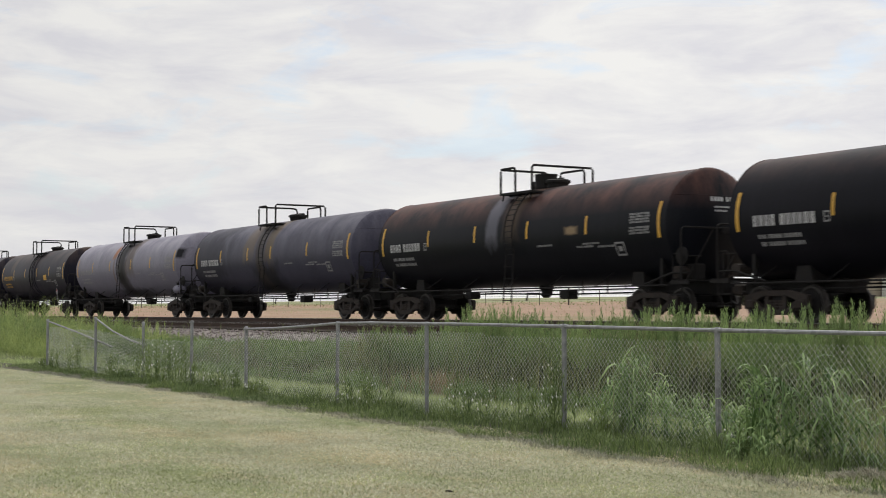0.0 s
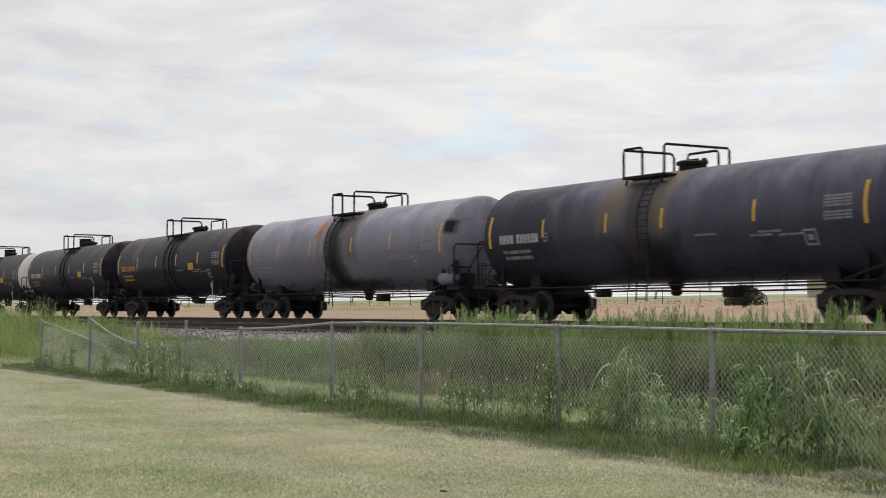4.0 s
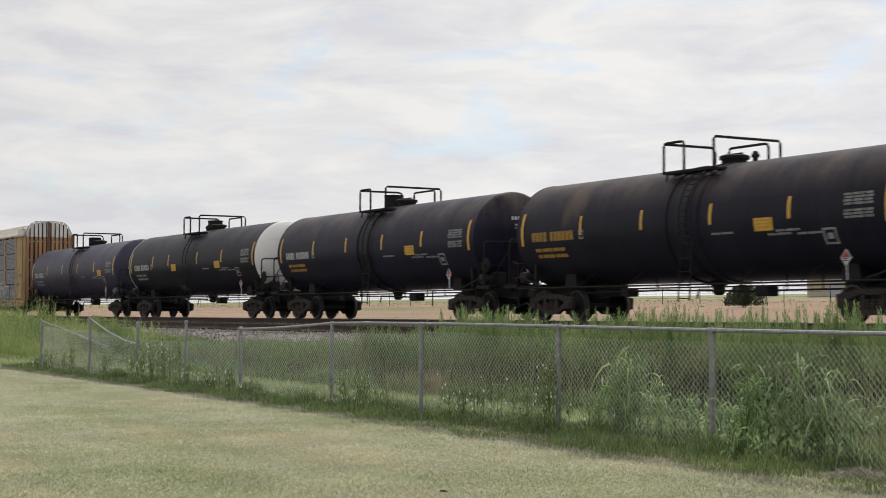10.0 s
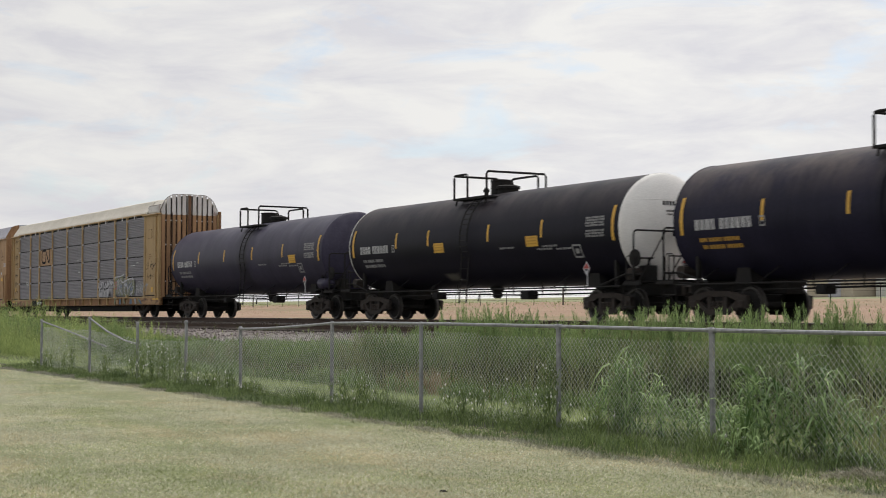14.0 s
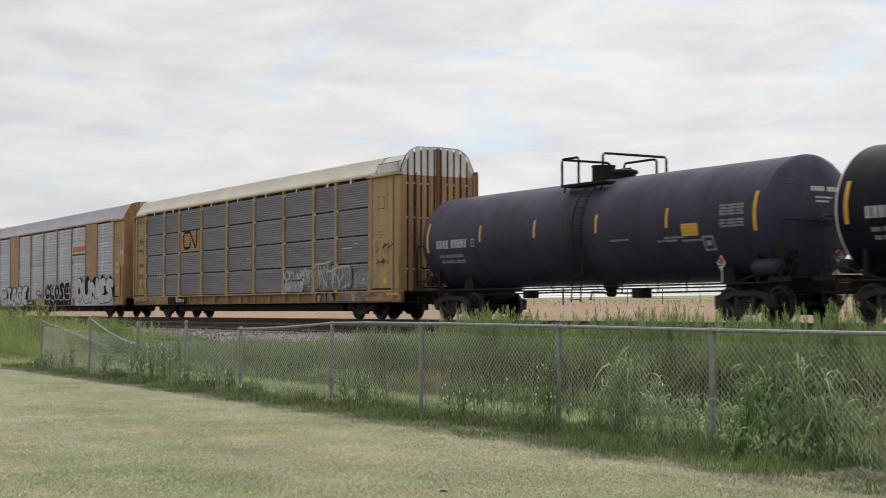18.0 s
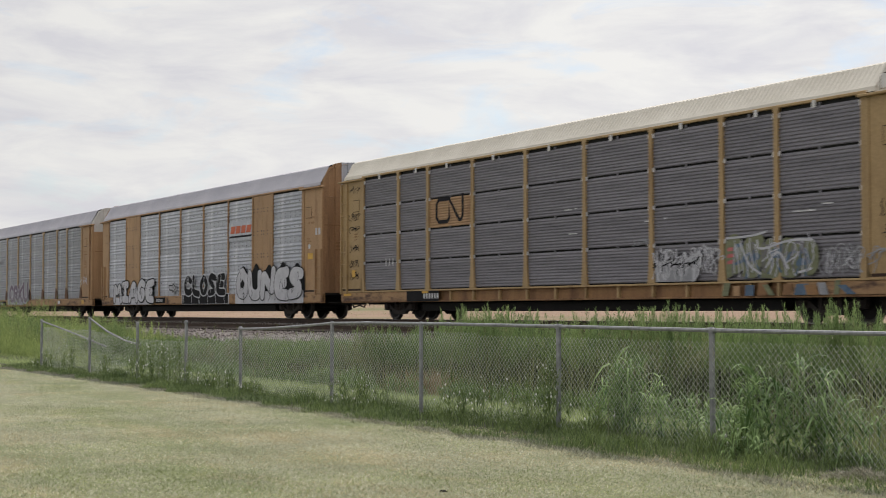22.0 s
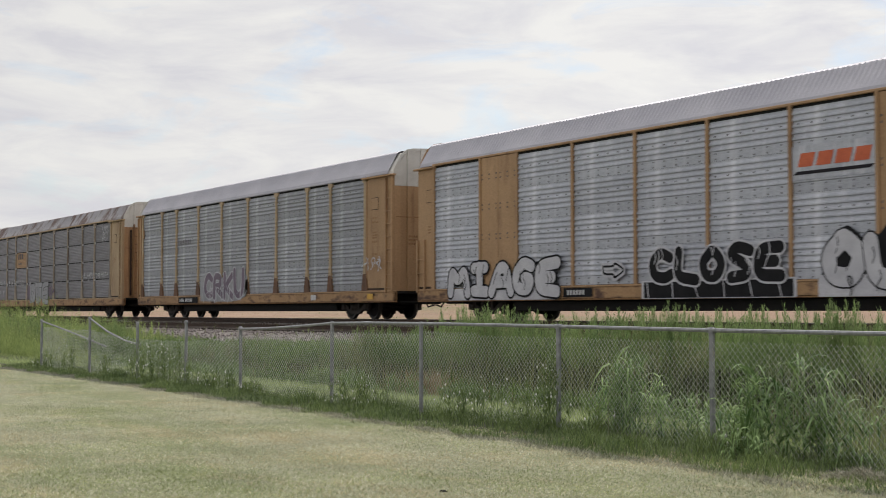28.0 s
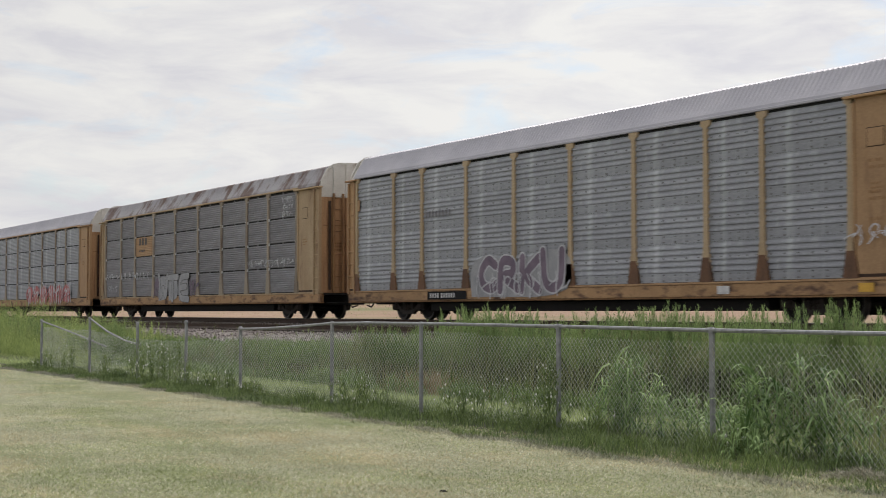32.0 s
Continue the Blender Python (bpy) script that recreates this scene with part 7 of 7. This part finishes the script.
graffiti(rack, "MIAGE", X - 111.45, X - 105.2, 0.92, 1.70, "spray_white", "spray_black", 0.46, rim=0.06, label="white block graffiti outlined in black", shade="spray_black")
graffiti(rack, ">", X - 103.2, X - 102.0, 1.2, 1.62, "spray_black", "spray_white", 0.14, rim=0.07, label="arrow-shaped graffiti")
decal(rack, "graffiti", X - 101.4, X - 95.6, 0.62, 1.10, "spray_white", -1.562, 0.0, "white edge of the graffiti's black foot")
decal(rack, "graffiti", X - 101.3, X - 95.7, 0.64, 1.06, "spray_black", -1.566, 0.0, "black foot of the graffiti")
graffiti(rack, "CLOSE", X - 101.1, X - 96.0, 1.12, 1.86, "spray_black", "spray_white", 0.40, y=-1.570, rim=0.055, label="black swollen graffiti letters edged in white", shade="spray_white")
for k in range(6):
    strokes(rack, "graffiti_stroke", [[(X - 101.1 + 1.0 * k, 0.66), (X - 101.2 + 1.0 * k + random.uniform(-0.1, 0.1), 1.05)]], 0.035, "spray_white", -1.570, "white stroke of the graffiti")
for k in range(5):
    a = X - 94.7 + 1.35 * k
    blot(rack, [(a - 0.1, 0.66), (a + 1.45, 0.66), (a + 1.42, 1.75), (a + 1.05, 2.02), (a + 0.7, 2.28 + 0.1 * (k % 2)), (a + 0.3, 1.98), (a - 0.08, 1.75)], "spray_black", -1.562 - 0.0003 * k, "black pointed backing of the graffiti")
decal(rack, "graffiti", X - 94.9, X - 88.0, 0.62, 1.12, "spray_white", -1.566, label="white painted foot of the graffiti")
graffiti(rack, "OUNES", X - 94.8, X - 88.0, 0.98, 1.88, "spray_white", "spray_black", 0.50, y=-1.570, rim=0.04, label="large white graffiti outlined in black", shade="spray_black")
scrawl(rack, X - 94.6, X - 88.2, 0.65, 1.2, 7, 0.03, "spray_black", -1.603, "thin black line of the graffiti")
decal(rack, "number_board", -105.0 - C, -103.6 - C, 0.70, 0.96, "spray_black", -1.582, label="black number board on the sill")
row_of_bars(rack, "car_number", -104.8 - C, 0.76, 0.14, (6,), "white_mark", -1.587)
decal(rack, "reflector", -87.65 - C, -87.2 - C, 2.32, 2.56, "yellow", -1.545)
blot(rack, [(-87.52 - C + 0.11 * math.cos(a), 2.82 + 0.11 * math.sin(a)) for a in [k * math.pi / 4 for k in range(8)]], "white_mark", -1.546, "round white sticker")
row_of_bars(rack, "small_stencil", -87.0 - C, 3.25, 0.26, (2,), "spray_white", -1.535)
row_of_bars(rack, "small_stencil", -87.6 - C, 3.9, 0.08, (3, 3), "rack_rust", -1.535), row_of_bars(rack, "small_stencil", -87.6 - C, 3.7, 0.08, (2, 4), "rack_rust", -1.535)

RACK_3 = [-141.65, -138.85, -136.85, -134.0, -131.2, -128.25, -125.3, -122.35, -120.3, -117.45]
rack = autorack("autorack_car", "autorack car with grey ribbed panels and flared posts", -142.3, -115.3, RACK_3, "wide", "panel_mid", "roof_grey", roof_end=0.4, chord="roof_grey", foot=True, posts="rack_pale")
C = (-142.3 - 115.3) / 2
row_of_bars(rack, "owner_sign", -136.6 - C, 3.44, 0.20, (8,), "panel_dark", -1.535, 0.62)
blot(rack, [(-133.6 - C, 0.75), (-133.7 - C, 1.8), (-132.6 - C, 2.1), (-131.0 - C, 1.7), (-129.6 - C, 2.15), (-128.2 - C, 2.05), (-128.1 - C, 0.7)], "spray_grey", -1.566, "pale grey cloud of graffiti")
graffiti(rack, "CRKU", -133.2 - C, -128.5 - C, 0.95, 1.95, "spray_violet", "spray_white", 0.29, label="violet and grey graffiti")
scrawl(rack, -133.4 - C, -128.4 - C, 0.66, 1.5, 14, 0.05, "spray_white", -1.597, "white stroke of the graffiti")
row_of_bars(rack, "car_number", -136.2 - C, 0.74, 0.15, (4, 6), "white_mark", -1.59)
decal(rack, "number_board", -136.4 - C, -133.9 - C, 0.68, 0.95, "spray_black", -1.582, label="black number board on the sill")
for x in (-121.9, -117.2):
    decal(rack, "reflector", x - C, x + 0.45 - C, 0.72, 0.92, "yellow" if x > -120 else "white_mark", -1.582)
scrawl(rack, -117.6 - C, -116.1 - C, 1.7, 2.25, 10, 0.03, "spray_white", -1.605, "white scrawled tag")
for k, z in enumerate((3.6, 3.45, 2.9, 2.75, 2.3)):
    row_of_bars(rack, "small_stencil", -116.9 - C, z, 0.07, (2 + k % 2, 3), "rack_rust", -1.535)

RACK_4 = [-171.2, -168.6, -166.4, -163.6, -160.6, -157.6, -154.75, -151.9, -149.65, -146.85]
rack = autorack("autorack_car", "yellow autorack car with dark panels and rust-streaked roof", -172.0, -144.7, RACK_4, "fine", "panel_worn", "roof_rusty", body="rack_worn", roof_end=0.12, odd={(2, 2)}, posts="rack_grey", crown=6.05, door_paint="slat_tan")
C = (-172.0 - 144.7) / 2
row_of_bars(rack, "owner_sign", -165.75 - C, 3.64, 0.34, (3,), "bolt", -1.53, 0.75)
row_of_bars(rack, "owner_sign", -165.7 - C, 3.30, 0.10, (6,), "bolt", -1.53, 0.8)
X = -C
for a in (-162.7, -161.3, -159.9):
    blot(rack, [(X + a, 0.8), (X + a - 0.1, 1.9), (X + a + 1.1, 2.05), (X + a + 1.3, 0.9)], "spray_grey", -1.566, "grey block of graffiti")
graffiti(rack, "WTE", X - 162.8, X - 158.6, 0.85, 1.95, "spray_grey", "bolt", 0.26, rim=0.03, label="pale grey graffiti letters")
scrawl(rack, X - 163.4, X - 162.8, 1.0, 1.9, 5, 0.10, "spray_violet", -1.575, "dull red fringe of the graffiti")
scrawl(rack, X - 158.5, X - 157.7, 1.0, 1.9, 5, 0.10, "spray_violet", -1.575, "dull red fringe of the graffiti")
scrawl(rack, X - 151.7, X - 147.2, 2.1, 2.45, 26, 0.035, "spray_white", -1.575, "white spray-painted scrawl")
scrawl(rack, X - 171.0, X - 164.0, 1.9, 2.3, 30, 0.035, "spray_white", -1.575, "white spray-painted scrawl")
scrawl(rack, X - 170.6, X - 169.2, 1.3, 1.7, 6, 0.03, "spray_white", -1.575, "white spray-painted scrawl")
for k in range(3):
    scrawl(rack, X - 148.2, X - 147.2, 4.1 + 0.28 * k, 4.35 + 0.28 * k, 8, 0.03, "spray_white", -1.575, "white spray-painted scrawl")
RACK_5 = [-200.1, -197.4, -195.3, -192.4, -189.5, -186.6, -183.7, -180.8, -178.7, -176.0]
rack = autorack("autorack_car", "grey-panelled autorack car at the far end of the train", -200.9, -173.8, RACK_5, "fine", "panel_mid", "roof_grey", roof_end=0.2, posts="rack_grey", door_paint="slat_tan")
C = (-200.9 - 173.8) / 2
X = -C
for k in range(6):
    a = X - 187.0 + 1.6 * k
    blot(rack, [(a, 0.9), (a - 0.2, 1.5), (a + 0.6, 1.95), (a + 1.5, 1.6), (a + 1.4, 0.8)], "spray_pink", -1.566 - 0.0005 * k, "red cloud of graffiti")
scrawl(rack, X - 187.0, X - 177.5, 0.65, 2.0, 34, 0.08, "spray_white", -1.575, "white stroke of the graffiti")
scrawl(rack, X - 187.0, X - 177.5, 0.65, 1.6, 14, 0.05, "spray_black", -1.580, "black stroke of the graffiti")

motions()
